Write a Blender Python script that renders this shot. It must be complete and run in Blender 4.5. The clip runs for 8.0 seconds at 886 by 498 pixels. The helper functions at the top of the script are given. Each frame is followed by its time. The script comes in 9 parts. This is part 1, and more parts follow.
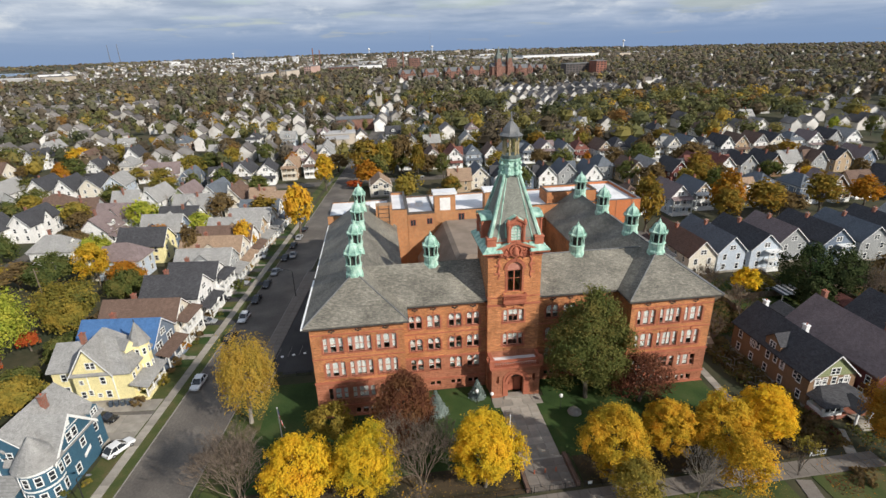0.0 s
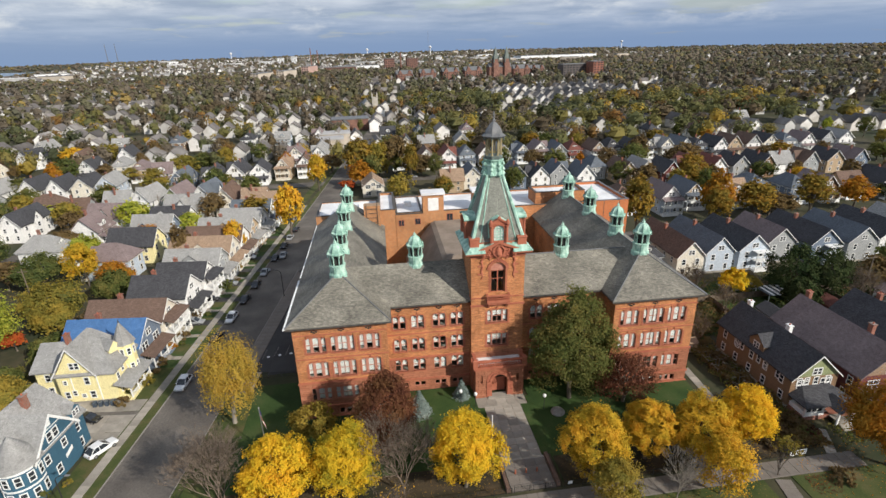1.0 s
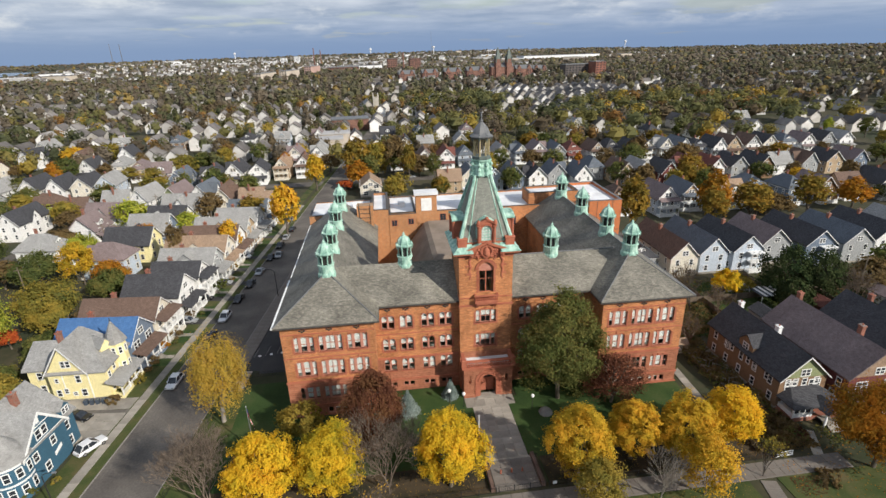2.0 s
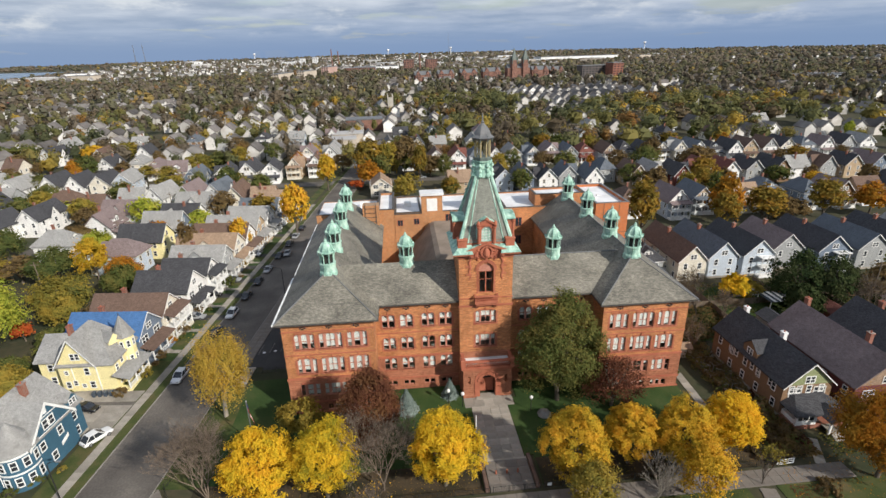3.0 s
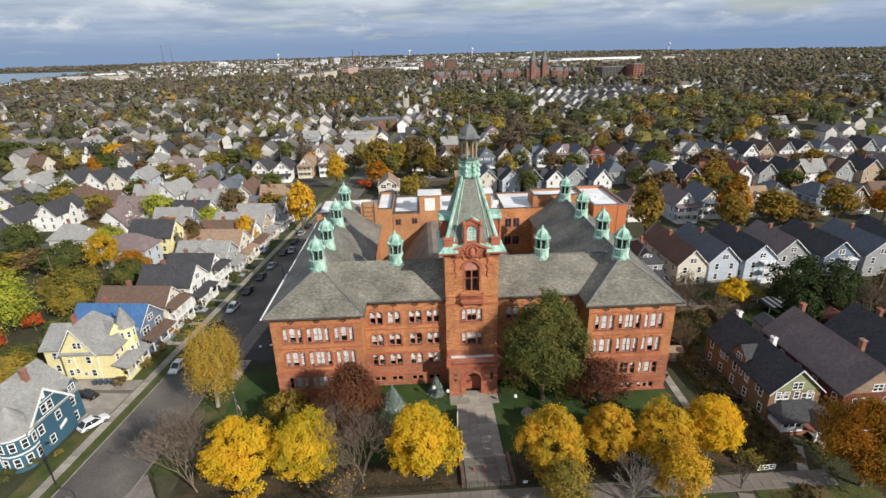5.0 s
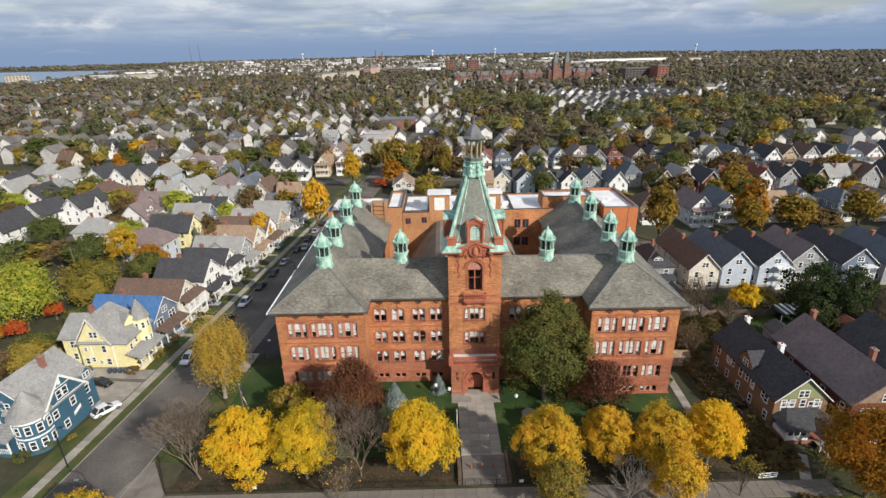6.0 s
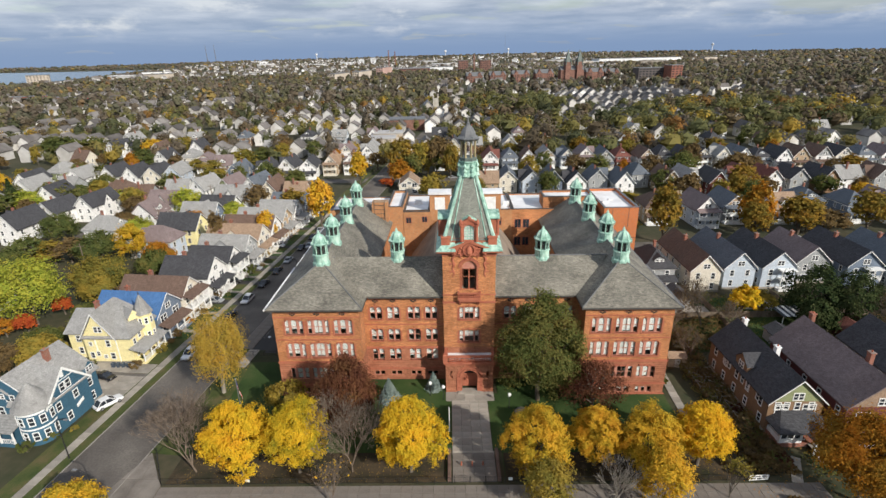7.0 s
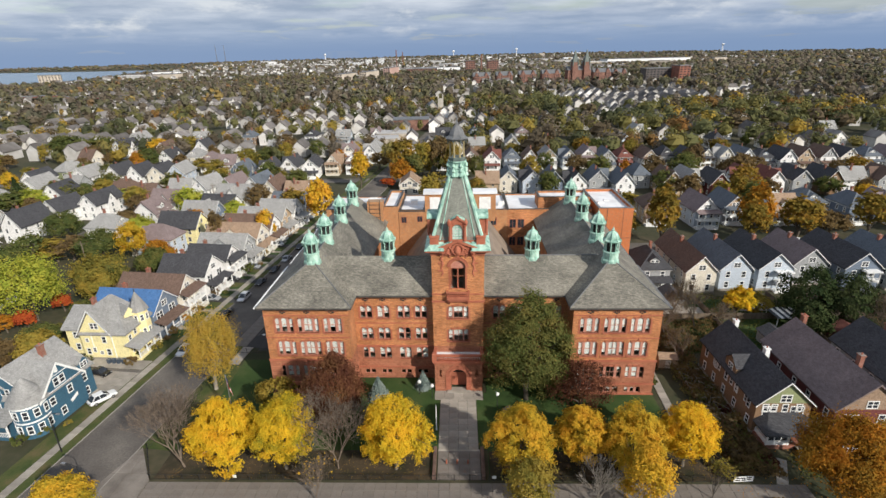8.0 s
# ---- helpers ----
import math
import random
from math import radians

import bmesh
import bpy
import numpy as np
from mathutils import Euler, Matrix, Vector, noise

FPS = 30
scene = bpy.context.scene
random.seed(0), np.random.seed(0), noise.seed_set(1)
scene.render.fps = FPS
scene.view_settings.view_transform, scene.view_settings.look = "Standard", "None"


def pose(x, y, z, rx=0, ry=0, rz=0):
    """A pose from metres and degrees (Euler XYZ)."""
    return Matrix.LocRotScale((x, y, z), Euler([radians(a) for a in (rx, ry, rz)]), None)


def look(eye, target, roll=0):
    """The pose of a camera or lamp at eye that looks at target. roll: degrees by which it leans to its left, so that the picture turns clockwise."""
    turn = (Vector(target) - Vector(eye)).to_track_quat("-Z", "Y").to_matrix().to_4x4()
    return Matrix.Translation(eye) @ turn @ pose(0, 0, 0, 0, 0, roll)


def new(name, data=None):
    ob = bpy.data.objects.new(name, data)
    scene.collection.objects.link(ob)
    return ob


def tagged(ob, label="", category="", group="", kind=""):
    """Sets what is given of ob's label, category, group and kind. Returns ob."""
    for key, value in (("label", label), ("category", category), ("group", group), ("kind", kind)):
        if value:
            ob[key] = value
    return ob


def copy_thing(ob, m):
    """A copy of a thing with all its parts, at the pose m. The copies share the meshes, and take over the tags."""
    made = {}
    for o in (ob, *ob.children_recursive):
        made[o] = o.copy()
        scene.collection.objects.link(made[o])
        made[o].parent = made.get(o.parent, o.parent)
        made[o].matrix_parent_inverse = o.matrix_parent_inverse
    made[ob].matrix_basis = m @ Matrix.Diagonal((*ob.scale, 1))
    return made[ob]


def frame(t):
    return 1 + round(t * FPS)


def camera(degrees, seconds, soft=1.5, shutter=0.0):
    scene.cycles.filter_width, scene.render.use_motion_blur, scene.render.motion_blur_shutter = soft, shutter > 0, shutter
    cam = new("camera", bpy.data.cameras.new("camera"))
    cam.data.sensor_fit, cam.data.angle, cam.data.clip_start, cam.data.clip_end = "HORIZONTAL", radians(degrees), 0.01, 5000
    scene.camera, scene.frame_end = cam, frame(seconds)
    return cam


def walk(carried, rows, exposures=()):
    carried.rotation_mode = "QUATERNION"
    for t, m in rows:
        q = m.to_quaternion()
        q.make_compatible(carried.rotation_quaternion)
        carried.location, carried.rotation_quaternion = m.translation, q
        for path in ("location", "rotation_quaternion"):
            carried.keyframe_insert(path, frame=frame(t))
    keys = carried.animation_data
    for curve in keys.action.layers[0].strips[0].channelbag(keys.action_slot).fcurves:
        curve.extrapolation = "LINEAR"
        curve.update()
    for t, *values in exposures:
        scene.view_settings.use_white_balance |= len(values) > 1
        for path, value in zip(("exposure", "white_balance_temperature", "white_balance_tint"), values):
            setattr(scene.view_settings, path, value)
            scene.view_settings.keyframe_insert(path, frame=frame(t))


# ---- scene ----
cam = camera(82.2, 8.0)
PATH = [
    (0, (0.275, 0.588, 59.148), (0.506, 2.43, 58.404), -1.6),
    (0.5, (1.575, 0.397, 59.135), (1.807, 2.239, 58.391), -1.5),
    (1, (2.785, 0.145, 59.138), (3.022, 1.986, 58.395), -1.5),
    (1.5, (4.052, -0.109, 59.153), (4.293, 1.732, 58.409), -1.5),
    (3, (7.644, -1.092, 59.169), (7.811, 0.76, 58.43), -1.4),
    (3.5, (9.052, -1.466, 59.16), (9.213, 0.385, 58.422), -1.4),
    (4, (10.404, -1.858, 59.205), (10.563, -0.006, 58.468), -1.4),
    (4.5, (11.747, -2.24, 59.198), (11.892, -0.387, 58.46), -1.4),
    (5, (13.018, -2.793, 59.168), (13.111, -0.935, 58.434), -1.3),
    (6.5, (17.169, -4.116, 59.243), (17.161, -2.255, 58.512), -1.1),
    (7, (18.734, -4.483, 59.294), (18.703, -2.622, 58.563), -1.2),
    (7.5, (20.273, -4.73, 59.261), (20.225, -2.869, 58.531), -1.2),
    (8, (21.955, -4.922, 59.289), (21.895, -3.061, 58.559), -1.2),
]
walk(cam, [(t, look(eye, target, roll)) for t, eye, target, roll in PATH])

# ---- light ----
SUN_EL, SUN_AZ = 30.0, 136.0          # azimuth clockwise from +y
SUN_DIR = Vector((math.sin(radians(SUN_AZ)) * math.cos(radians(SUN_EL)),
                  math.cos(radians(SUN_AZ)) * math.cos(radians(SUN_EL)), math.sin(radians(SUN_EL))))
sun = new("sun", bpy.data.lights.new("sun", "SUN"))
sun.data.energy, sun.data.angle, sun.data.color = 5.0, radians(0.6), (1.0, 0.94, 0.85)
sun.matrix_world = look(SUN_DIR * 300, (0, 0, 0))
scene.view_settings.exposure = 0.06


def make_world():
    w = bpy.data.worlds.new("sky")
    scene.world = w
    w.use_nodes = True
    nt = w.node_tree
    nt.nodes.clear()
    N, L = nt.nodes.new, nt.links.new
    out, bg, bgc, mix = N("ShaderNodeOutputWorld"), N("ShaderNodeBackground"), N("ShaderNodeBackground"), N("ShaderNodeMixShader")
    sky = N("ShaderNodeTexSky")
    sky.sky_type, sky.sun_disc = "NISHITA", False
    sky.sun_elevation, sky.sun_rotation = radians(SUN_EL), radians(SUN_AZ)
    sky.air_density, sky.dust_density, sky.ozone_density = 1.2, 0.4, 2.5
    bg.inputs["Strength"].default_value = 0.085
    L(sky.outputs[0], bg.inputs["Color"])
    # broken cloud deck: directions projected on a plane overhead
    tc, sep = N("ShaderNodeTexCoord"), N("ShaderNodeSeparateXYZ")
    L(tc.outputs["Generated"], sep.inputs[0])
    zz = N("ShaderNodeMath"); zz.operation = "MAXIMUM"; zz.inputs[1].default_value = 0.0
    L(sep.outputs["Z"], zz.inputs[0])
    za = N("ShaderNodeMath"); za.operation = "ADD"; za.inputs[1].default_value = 0.075
    L(zz.outputs[0], za.inputs[0])
    dx, dy = N("ShaderNodeMath"), N("ShaderNodeMath")
    for d, ax in ((dx, "X"), (dy, "Y")):
        d.operation = "DIVIDE"
        L(sep.outputs[ax], d.inputs[0])
        L(za.outputs[0], d.inputs[1])
    com = N("ShaderNodeCombineXYZ")
    L(dx.outputs[0], com.inputs[0]); L(dy.outputs[0], com.inputs[1])
    n1, n2 = N("ShaderNodeTexNoise"), N("ShaderNodeTexNoise")
    n1.inputs["Scale"].default_value, n1.inputs["Detail"].default_value, n1.inputs["Roughness"].default_value = 0.55, 8.0, 0.55
    n2.inputs["Scale"].default_value, n2.inputs["Detail"].default_value, n2.inputs["Roughness"].default_value = 0.95, 8.0, 0.58
    L(com.outputs[0], n1.inputs["Vector"])
    off = N("ShaderNodeVectorMath"); off.inputs[1].default_value = (3.7, 1.9, 0.4)
    L(com.outputs[0], off.inputs[0]); L(off.outputs[0], n2.inputs["Vector"])
    cover = N("ShaderNodeValToRGB")
    cover.color_ramp.elements[0].position, cover.color_ramp.elements[1].position = 0.36, 0.56
    L(n1.outputs["Fac"], cover.inputs[0])
    shade = N("ShaderNodeValToRGB")
    shade.color_ramp.elements[0].position, shade.color_ramp.elements[0].color = 0.34, (0.34, 0.41, 0.54, 1)
    shade.color_ramp.elements[1].position, shade.color_ramp.elements[1].color = 0.68, (0.68, 0.73, 0.82, 1)
    L(n2.outputs["Fac"], shade.inputs[0])
    bgc.inputs["Strength"].default_value = 0.97
    # the far deck merges into blue-grey haze towards the horizon
    hz = N("ShaderNodeMapRange")
    hz.interpolation_type = "SMOOTHSTEP"
    hz.inputs["From Min"].default_value, hz.inputs["From Max"].default_value = 0.0, 0.085
    L(zz.outputs[0], hz.inputs["Value"])
    tint = N("ShaderNodeMix"); tint.data_type = "RGBA"
    tint.inputs[6].default_value = (0.21, 0.32, 0.53, 1)
    L(hz.outputs[0], tint.inputs[0]); L(shade.outputs[0], tint.inputs[7])
    # small cumulus heaps low in the sky
    cm, n3, heap, band, fluff, puff = N("ShaderNodeMapping"), N("ShaderNodeTexNoise"), N("ShaderNodeMapRange"), N("ShaderNodeMapRange"), N("ShaderNodeMath"), N("ShaderNodeMix")
    cm.inputs["Scale"].default_value, cm.inputs["Location"].default_value = (7.0, 7.0, 21.0), (2.3, 0.6, 0.2)
    L(tc.outputs["Generated"], cm.inputs[0]); L(cm.outputs[0], n3.inputs["Vector"])
    n3.inputs["Scale"].default_value, n3.inputs["Detail"].default_value, n3.inputs["Roughness"].default_value = 1.0, 7.0, 0.62
    heap.interpolation_type = "SMOOTHSTEP"
    heap.inputs["From Min"].default_value, heap.inputs["From Max"].default_value = 0.52, 0.70
    L(n3.outputs["Fac"], heap.inputs["Value"])
    band.interpolation_type = "SMOOTHSTEP"
    band.inputs["From Min"].default_value, band.inputs["From Max"].default_value = 0.015, 0.05
    L(zz.outputs[0], band.inputs["Value"])
    fluff.operation = "MULTIPLY"
    L(heap.outputs[0], fluff.inputs[0]); L(band.outputs[0], fluff.inputs[1])
    puff.data_type = "RGBA"
    puff.inputs[7].default_value = (0.70, 0.74, 0.80, 1)
    L(fluff.outputs[0], puff.inputs[0]); L(tint.outputs[2], puff.inputs[6]); L(puff.outputs[2], bgc.inputs["Color"])
    thin = N("ShaderNodeMapRange")
    thin.inputs["From Min"].default_value, thin.inputs["From Max"].default_value = 0.0, 0.09
    thin.inputs["To Min"].default_value, thin.inputs["To Max"].default_value = 0.95, 0.25
    L(zz.outputs[0], thin.inputs["Value"])
    lift = N("ShaderNodeMath"); lift.operation = "ADD"; lift.use_clamp = True
    L(cover.outputs[0], lift.inputs[0]); L(thin.outputs[0], lift.inputs[1])
    mul = N("ShaderNodeMath"); mul.operation = "MULTIPLY"
    L(lift.outputs[0], mul.inputs[0]); mul.inputs[1].default_value = 0.93
    L(mul.outputs[0], mix.inputs[0]); L(bg.outputs[0], mix.inputs[1]); L(bgc.outputs[0], mix.inputs[2])
    L(mix.outputs[0], out.inputs[0])


make_world()


# ---- materials ----
def mat(name, cols, rough=0.8, scale=1.0, fine=12.0, bump=0.0, metal=0.0, stretch=(1, 1, 1), vary=0.0, spec=0.3, island=False):
    """Two or three colours mixed by noise at two scales, with a fine relief; vary: brightness spread from object to object."""
    m = bpy.data.materials.new(name)
    m.use_nodes = True
    nt = m.node_tree
    N, L = nt.nodes.new, nt.links.new
    b = nt.nodes["Principled BSDF"]
    b.inputs["Roughness"].default_value, b.inputs["Metallic"].default_value = rough, metal
    b.inputs["Specular IOR Level"].default_value = spec
    tc, mp = N("ShaderNodeTexCoord"), N("ShaderNodeMapping")
    mp.inputs["Scale"].default_value = stretch
    L(tc.outputs["Object"], mp.inputs[0])
    n1, n2 = N("ShaderNodeTexNoise"), N("ShaderNodeTexNoise")
    n1.inputs["Scale"].default_value, n1.inputs["Detail"].default_value = scale, 4
    n2.inputs["Scale"].default_value, n2.inputs["Detail"].default_value = fine, 3
    L(mp.outputs[0], n1.inputs["Vector"]); L(mp.outputs[0], n2.inputs["Vector"])
    add = N("ShaderNodeMath"); add.operation = "MULTIPLY_ADD"; add.inputs[1].default_value = 0.45
    L(n2.outputs["Fac"], add.inputs[0]); L(n1.outputs["Fac"], add.inputs[2])
    sub = N("ShaderNodeMath"); sub.operation = "SUBTRACT"; sub.inputs[1].default_value = 0.225
    L(add.outputs[0], sub.inputs[0])
    ramp = N("ShaderNodeValToRGB")
    cr = ramp.color_ramp
    pos = [0.32, 0.68] if len(cols) == 2 else [0.28, 0.5, 0.72]
    cr.elements[0].position, cr.elements[0].color = pos[0], (*cols[0], 1)
    cr.elements[1].position, cr.elements[1].color = pos[-1], (*cols[-1], 1)
    if len(cols) == 3:
        cr.elements.new(pos[1]).color = (*cols[1], 1)
    L(sub.outputs[0], ramp.inputs[0])
    col = ramp.outputs[0]
    if vary:
        src = N("ShaderNodeNewGeometry").outputs["Random Per Island"] if island else N("ShaderNodeObjectInfo").outputs["Random"]
        mr = N("ShaderNodeMapRange")
        mr.inputs["To Min"].default_value, mr.inputs["To Max"].default_value = 1 - vary, 1 + vary
        L(src, mr.inputs["Value"])
        hs = N("ShaderNodeHueSaturation")
        L(mr.outputs[0], hs.inputs["Value"]); L(col, hs.inputs["Color"])
        col = hs.outputs[0]
    L(col, b.inputs["Base Color"])
    if bump:
        bp = N("ShaderNodeBump")
        bp.inputs["Strength"].default_value, bp.inputs["Distance"].default_value = bump, 0.05
        L(n2.outputs["Fac"], bp.inputs["Height"]); L(bp.outputs[0], b.inputs["Normal"])
    return m


def courses(name, cols, w, h, mortar, mcol, rough=0.85, bump=0.5, vertical=True, stain=0.25, streak=None):
    """Brick, slate or shingle courses at real size. vertical: for walls (x or y along, z up); else laid on slopes by z and the horizontal."""
    m = bpy.data.materials.new(name)
    m.use_nodes = True
    nt = m.node_tree
    N, L = nt.nodes.new, nt.links.new
    b = nt.nodes["Principled BSDF"]
    b.inputs["Roughness"].default_value, b.inputs["Specular IOR Level"].default_value = rough, 0.25
    tc, sep, com, su = N("ShaderNodeTexCoord"), N("ShaderNodeSeparateXYZ"), N("ShaderNodeCombineXYZ"), N("ShaderNodeMath")
    L(tc.outputs["Object"], sep.inputs[0])
    su.operation = "ADD"
    L(sep.outputs["X"], su.inputs[0]); L(sep.outputs["Y"], su.inputs[1])
    L(su.outputs[0], com.inputs[0]); L(sep.outputs["Z"], com.inputs[1])
    bk = N("ShaderNodeTexBrick")
    bk.inputs["Scale"].default_value, bk.inputs["Brick Width"].default_value, bk.inputs["Row Height"].default_value = 1.0, w, h
    bk.inputs["Mortar Size"].default_value, bk.inputs["Bias"].default_value = mortar, 0.0
    bk.inputs["Color1"].default_value, bk.inputs["Color2"].default_value, bk.inputs["Mortar"].default_value = (*cols[0], 1), (*cols[1], 1), (*mcol, 1)
    L(com.outputs[0], bk.inputs["Vector"])
    n1, n2 = N("ShaderNodeTexNoise"), N("ShaderNodeTexNoise")
    n1.inputs["Scale"].default_value, n1.inputs["Detail"].default_value = 0.22, 6
    n2.inputs["Scale"].default_value, n2.inputs["Detail"].default_value = 1.0, 5
    L(tc.outputs["Object"], n1.inputs["Vector"])
    mp = N("ShaderNodeMapping")
    mp.inputs["Scale"].default_value = streak or (1.5, 1.5, 1.5)
    L(tc.outputs["Object"], mp.inputs[0]); L(mp.outputs[0], n2.inputs["Vector"])
    ad = N("ShaderNodeMath"); ad.operation = "ADD"
    L(n1.outputs["Fac"], ad.inputs[0]); L(n2.outputs["Fac"], ad.inputs[1])
    mr = N("ShaderNodeMapRange")
    mr.inputs["From Min"].default_value, mr.inputs["From Max"].default_value = 0.7, 1.3
    mr.inputs["To Min"].default_value, mr.inputs["To Max"].default_value = 1 - stain, 1 + stain
    L(ad.outputs[0], mr.inputs["Value"])
    hs = N("ShaderNodeHueSaturation")
    L(mr.outputs[0], hs.inputs["Value"]); L(bk.outputs["Color"], hs.inputs["Color"]); L(hs.outputs[0], b.inputs["Base Color"])
    bp = N("ShaderNodeBump")
    bp.inputs["Strength"].default_value, bp.inputs["Distance"].default_value, bp.invert = bump, 0.03, True
    L(bk.outputs["Fac"], bp.inputs["Height"]); L(bp.outputs[0], b.inputs["Normal"])
    return m


def foliage(name, cols, through_light=0.35, spread=0.35, patch=0.35):
    """Leaves: colour from leaf to leaf by island, larger patches by noise; some light passes through."""
    m = bpy.data.materials.new(name)
    m.use_nodes = True
    nt = m.node_tree
    N, L = nt.nodes.new, nt.links.new
    nt.nodes.clear()
    out, di, tr, mix = N("ShaderNodeOutputMaterial"), N("ShaderNodeBsdfDiffuse"), N("ShaderNodeBsdfTranslucent"), N("ShaderNodeMixShader")
    ramp = N("ShaderNodeValToRGB")
    cr = ramp.color_ramp
    cr.elements[0].color, cr.elements[1].color = (*cols[0], 1), (*cols[-1], 1)
    for i, c in enumerate(cols[1:-1]):
        cr.elements.new((i + 1) / (len(cols) - 1)).color = (*c, 1)
    geo, info, tc, n = N("ShaderNodeNewGeometry"), N("ShaderNodeObjectInfo"), N("ShaderNodeTexCoord"), N("ShaderNodeTexNoise")
    n.inputs["Scale"].default_value, n.inputs["Detail"].default_value = patch, 3
    L(tc.outputs["Object"], n.inputs["Vector"])
    a = N("ShaderNodeMath"); a.operation = "MULTIPLY_ADD"; a.inputs[1].default_value = spread
    L(geo.outputs["Random Per Island"], a.inputs[0])
    s = N("ShaderNodeMapRange")
    s.inputs["From Min"].default_value, s.inputs["From Max"].default_value = 0.3, 0.7
    s.inputs["To Min"].default_value, s.inputs["To Max"].default_value = -0.15, 0.55
    L(n.outputs["Fac"], s.inputs["Value"])
    ob = N("ShaderNodeMath"); ob.operation = "MULTIPLY_ADD"; ob.inputs[1].default_value = 0.3
    L(info.outputs["Random"], ob.inputs[0]); L(s.outputs[0], ob.inputs[2])
    L(ob.outputs[0], a.inputs[2])
    L(a.outputs[0], ramp.inputs[0])
    L(ramp.outputs[0], di.inputs[0]); L(ramp.outputs[0], tr.inputs[0])
    mix.inputs[0].default_value = through_light
    L(di.outputs[0], mix.inputs[1]); L(tr.outputs[0], mix.inputs[2]); L(mix.outputs[0], out.inputs[0])
    return m


def glass_mat():
    m = bpy.data.materials.new("window_glass")
    m.use_nodes = True
    nt = m.node_tree
    nt.nodes.clear()
    N, L = nt.nodes.new, nt.links.new
    out, gl, tp, mix, lw = N("ShaderNodeOutputMaterial"), N("ShaderNodeBsdfGlossy"), N("ShaderNodeBsdfTransparent"), N("ShaderNodeMixShader"), N("ShaderNodeLayerWeight")
    pw, fr = N("ShaderNodeMath"), N("ShaderNodeMath")
    lw.inputs["Blend"].default_value = 0.5
    pw.operation, pw.inputs[1].default_value = "POWER", 5.0
    fr.operation, fr.inputs[1].default_value, fr.inputs[2].default_value = "MULTIPLY_ADD", 0.96, 0.04
    L(lw.outputs["Facing"], pw.inputs[0]); L(pw.outputs[0], fr.inputs[0])
    gl.inputs["Roughness"].default_value = 0.02
    tp.inputs[0].default_value = (0.86, 0.89, 0.88, 1)
    L(fr.outputs[0], mix.inputs[0]); L(tp.outputs[0], mix.inputs[1]); L(gl.outputs[0], mix.inputs[2]); L(mix.outputs[0], out.inputs[0])
    return m


BRICK = courses("orange_red_brick", ((0.355, 0.136, 0.056), (0.54, 0.236, 0.100)), 0.22, 0.075, 0.006, (0.30, 0.17, 0.10), stain=0.44, streak=(1.3, 1.3, 5.0))
BRICK_NEW = courses("bright_orange_brick", ((0.46, 0.145, 0.055), (0.54, 0.185, 0.07)), 0.22, 0.075, 0.006, (0.35, 0.2, 0.12), stain=0.12)
BRICK_BUFF = courses("tan_orange_brick", ((0.42, 0.19, 0.085), (0.48, 0.24, 0.11)), 0.22, 0.075, 0.006, (0.36, 0.24, 0.15), stain=0.18)
STONE = courses("red_sandstone", ((0.33, 0.125, 0.070), (0.40, 0.165, 0.095)), 1.1, 0.42, 0.02, (0.16, 0.06, 0.035), bump=0.9, stain=0.25)
TERRA = mat("terracotta_trim", ((0.32, 0.098, 0.058), (0.42, 0.146, 0.084)), 0.8, 0.8, 9, 0.35)
PINK = mat("pink_painted_wood", ((0.40, 0.165, 0.115), (0.49, 0.235, 0.175)), 0.65, 2, 14)
SLATE = courses("grey_slate", ((0.148, 0.138, 0.115), (0.23, 0.213, 0.172)), 0.45, 0.14, 0.008, (0.09, 0.086, 0.078), rough=0.62, stain=0.46, streak=(1.8, 1.8, 10.0))
COPPER = mat("green_copper_patina", ((0.13, 0.25, 0.20), (0.30, 0.49, 0.40), (0.52, 0.68, 0.58)), 0.6, 1.3, 7.0, 0.4, stretch=(1, 1, 0.45))
COPPER_DARK = mat("dark_weathered_copper", ((0.07, 0.09, 0.085), (0.14, 0.17, 0.15)), 0.55, 1.0, 8)
LEAD = mat("grey_lead_sheet", ((0.12, 0.125, 0.13), (0.2, 0.2, 0.2)), 0.5, 0.9, 8, metal=0.2)
DARKVOID = mat("dark_louvre_wood", ((0.02, 0.022, 0.02), (0.045, 0.045, 0.04)), 0.9, 3, 20)
GLASS = glass_mat()
BLIND = mat("white_roller_blind", ((0.80, 0.78, 0.75), (0.88, 0.86, 0.84)), 0.9, 1.5, 8, vary=0.06)
WHITEROOF = mat("white_roof_membrane", ((0.62, 0.62, 0.62), (0.80, 0.80, 0.80)), 0.7, 0.25, 2.5)
WHITE = mat("white_paint", ((0.68, 0.68, 0.66), (0.82, 0.82, 0.80)), 0.6, 1.2, 9)
GUTTER = mat("dark_gutter", ((0.05, 0.045, 0.04), (0.10, 0.09, 0.08)), 0.55, 1, 8)
PLASTER = mat("plain_interior_plaster", ((0.35, 0.33, 0.30), (0.42, 0.40, 0.36)), 0.9, 0.8, 6)
ASPHALT = mat("asphalt", ((0.082, 0.072, 0.064), (0.122, 0.108, 0.094), (0.18, 0.16, 0.138)), 0.9, 0.12, 3.0, 0.2)
ASPHALT_DARK = mat("fresh_dark_asphalt", ((0.035, 0.034, 0.035), (0.06, 0.058, 0.056)), 0.9, 0.15, 4, 0.2)
CONCRETE = mat("pale_concrete", ((0.25, 0.225, 0.19), (0.37, 0.335, 0.285)), 0.9, 0.5, 7, 0.25, vary=0.2)
# darker and more even from slab to slab than the pale concrete
PAVING = mat("darker_grey_paving", ((0.15, 0.13, 0.112), (0.225, 0.20, 0.172)), 0.9, 0.4, 6, 0.25, vary=0.07)
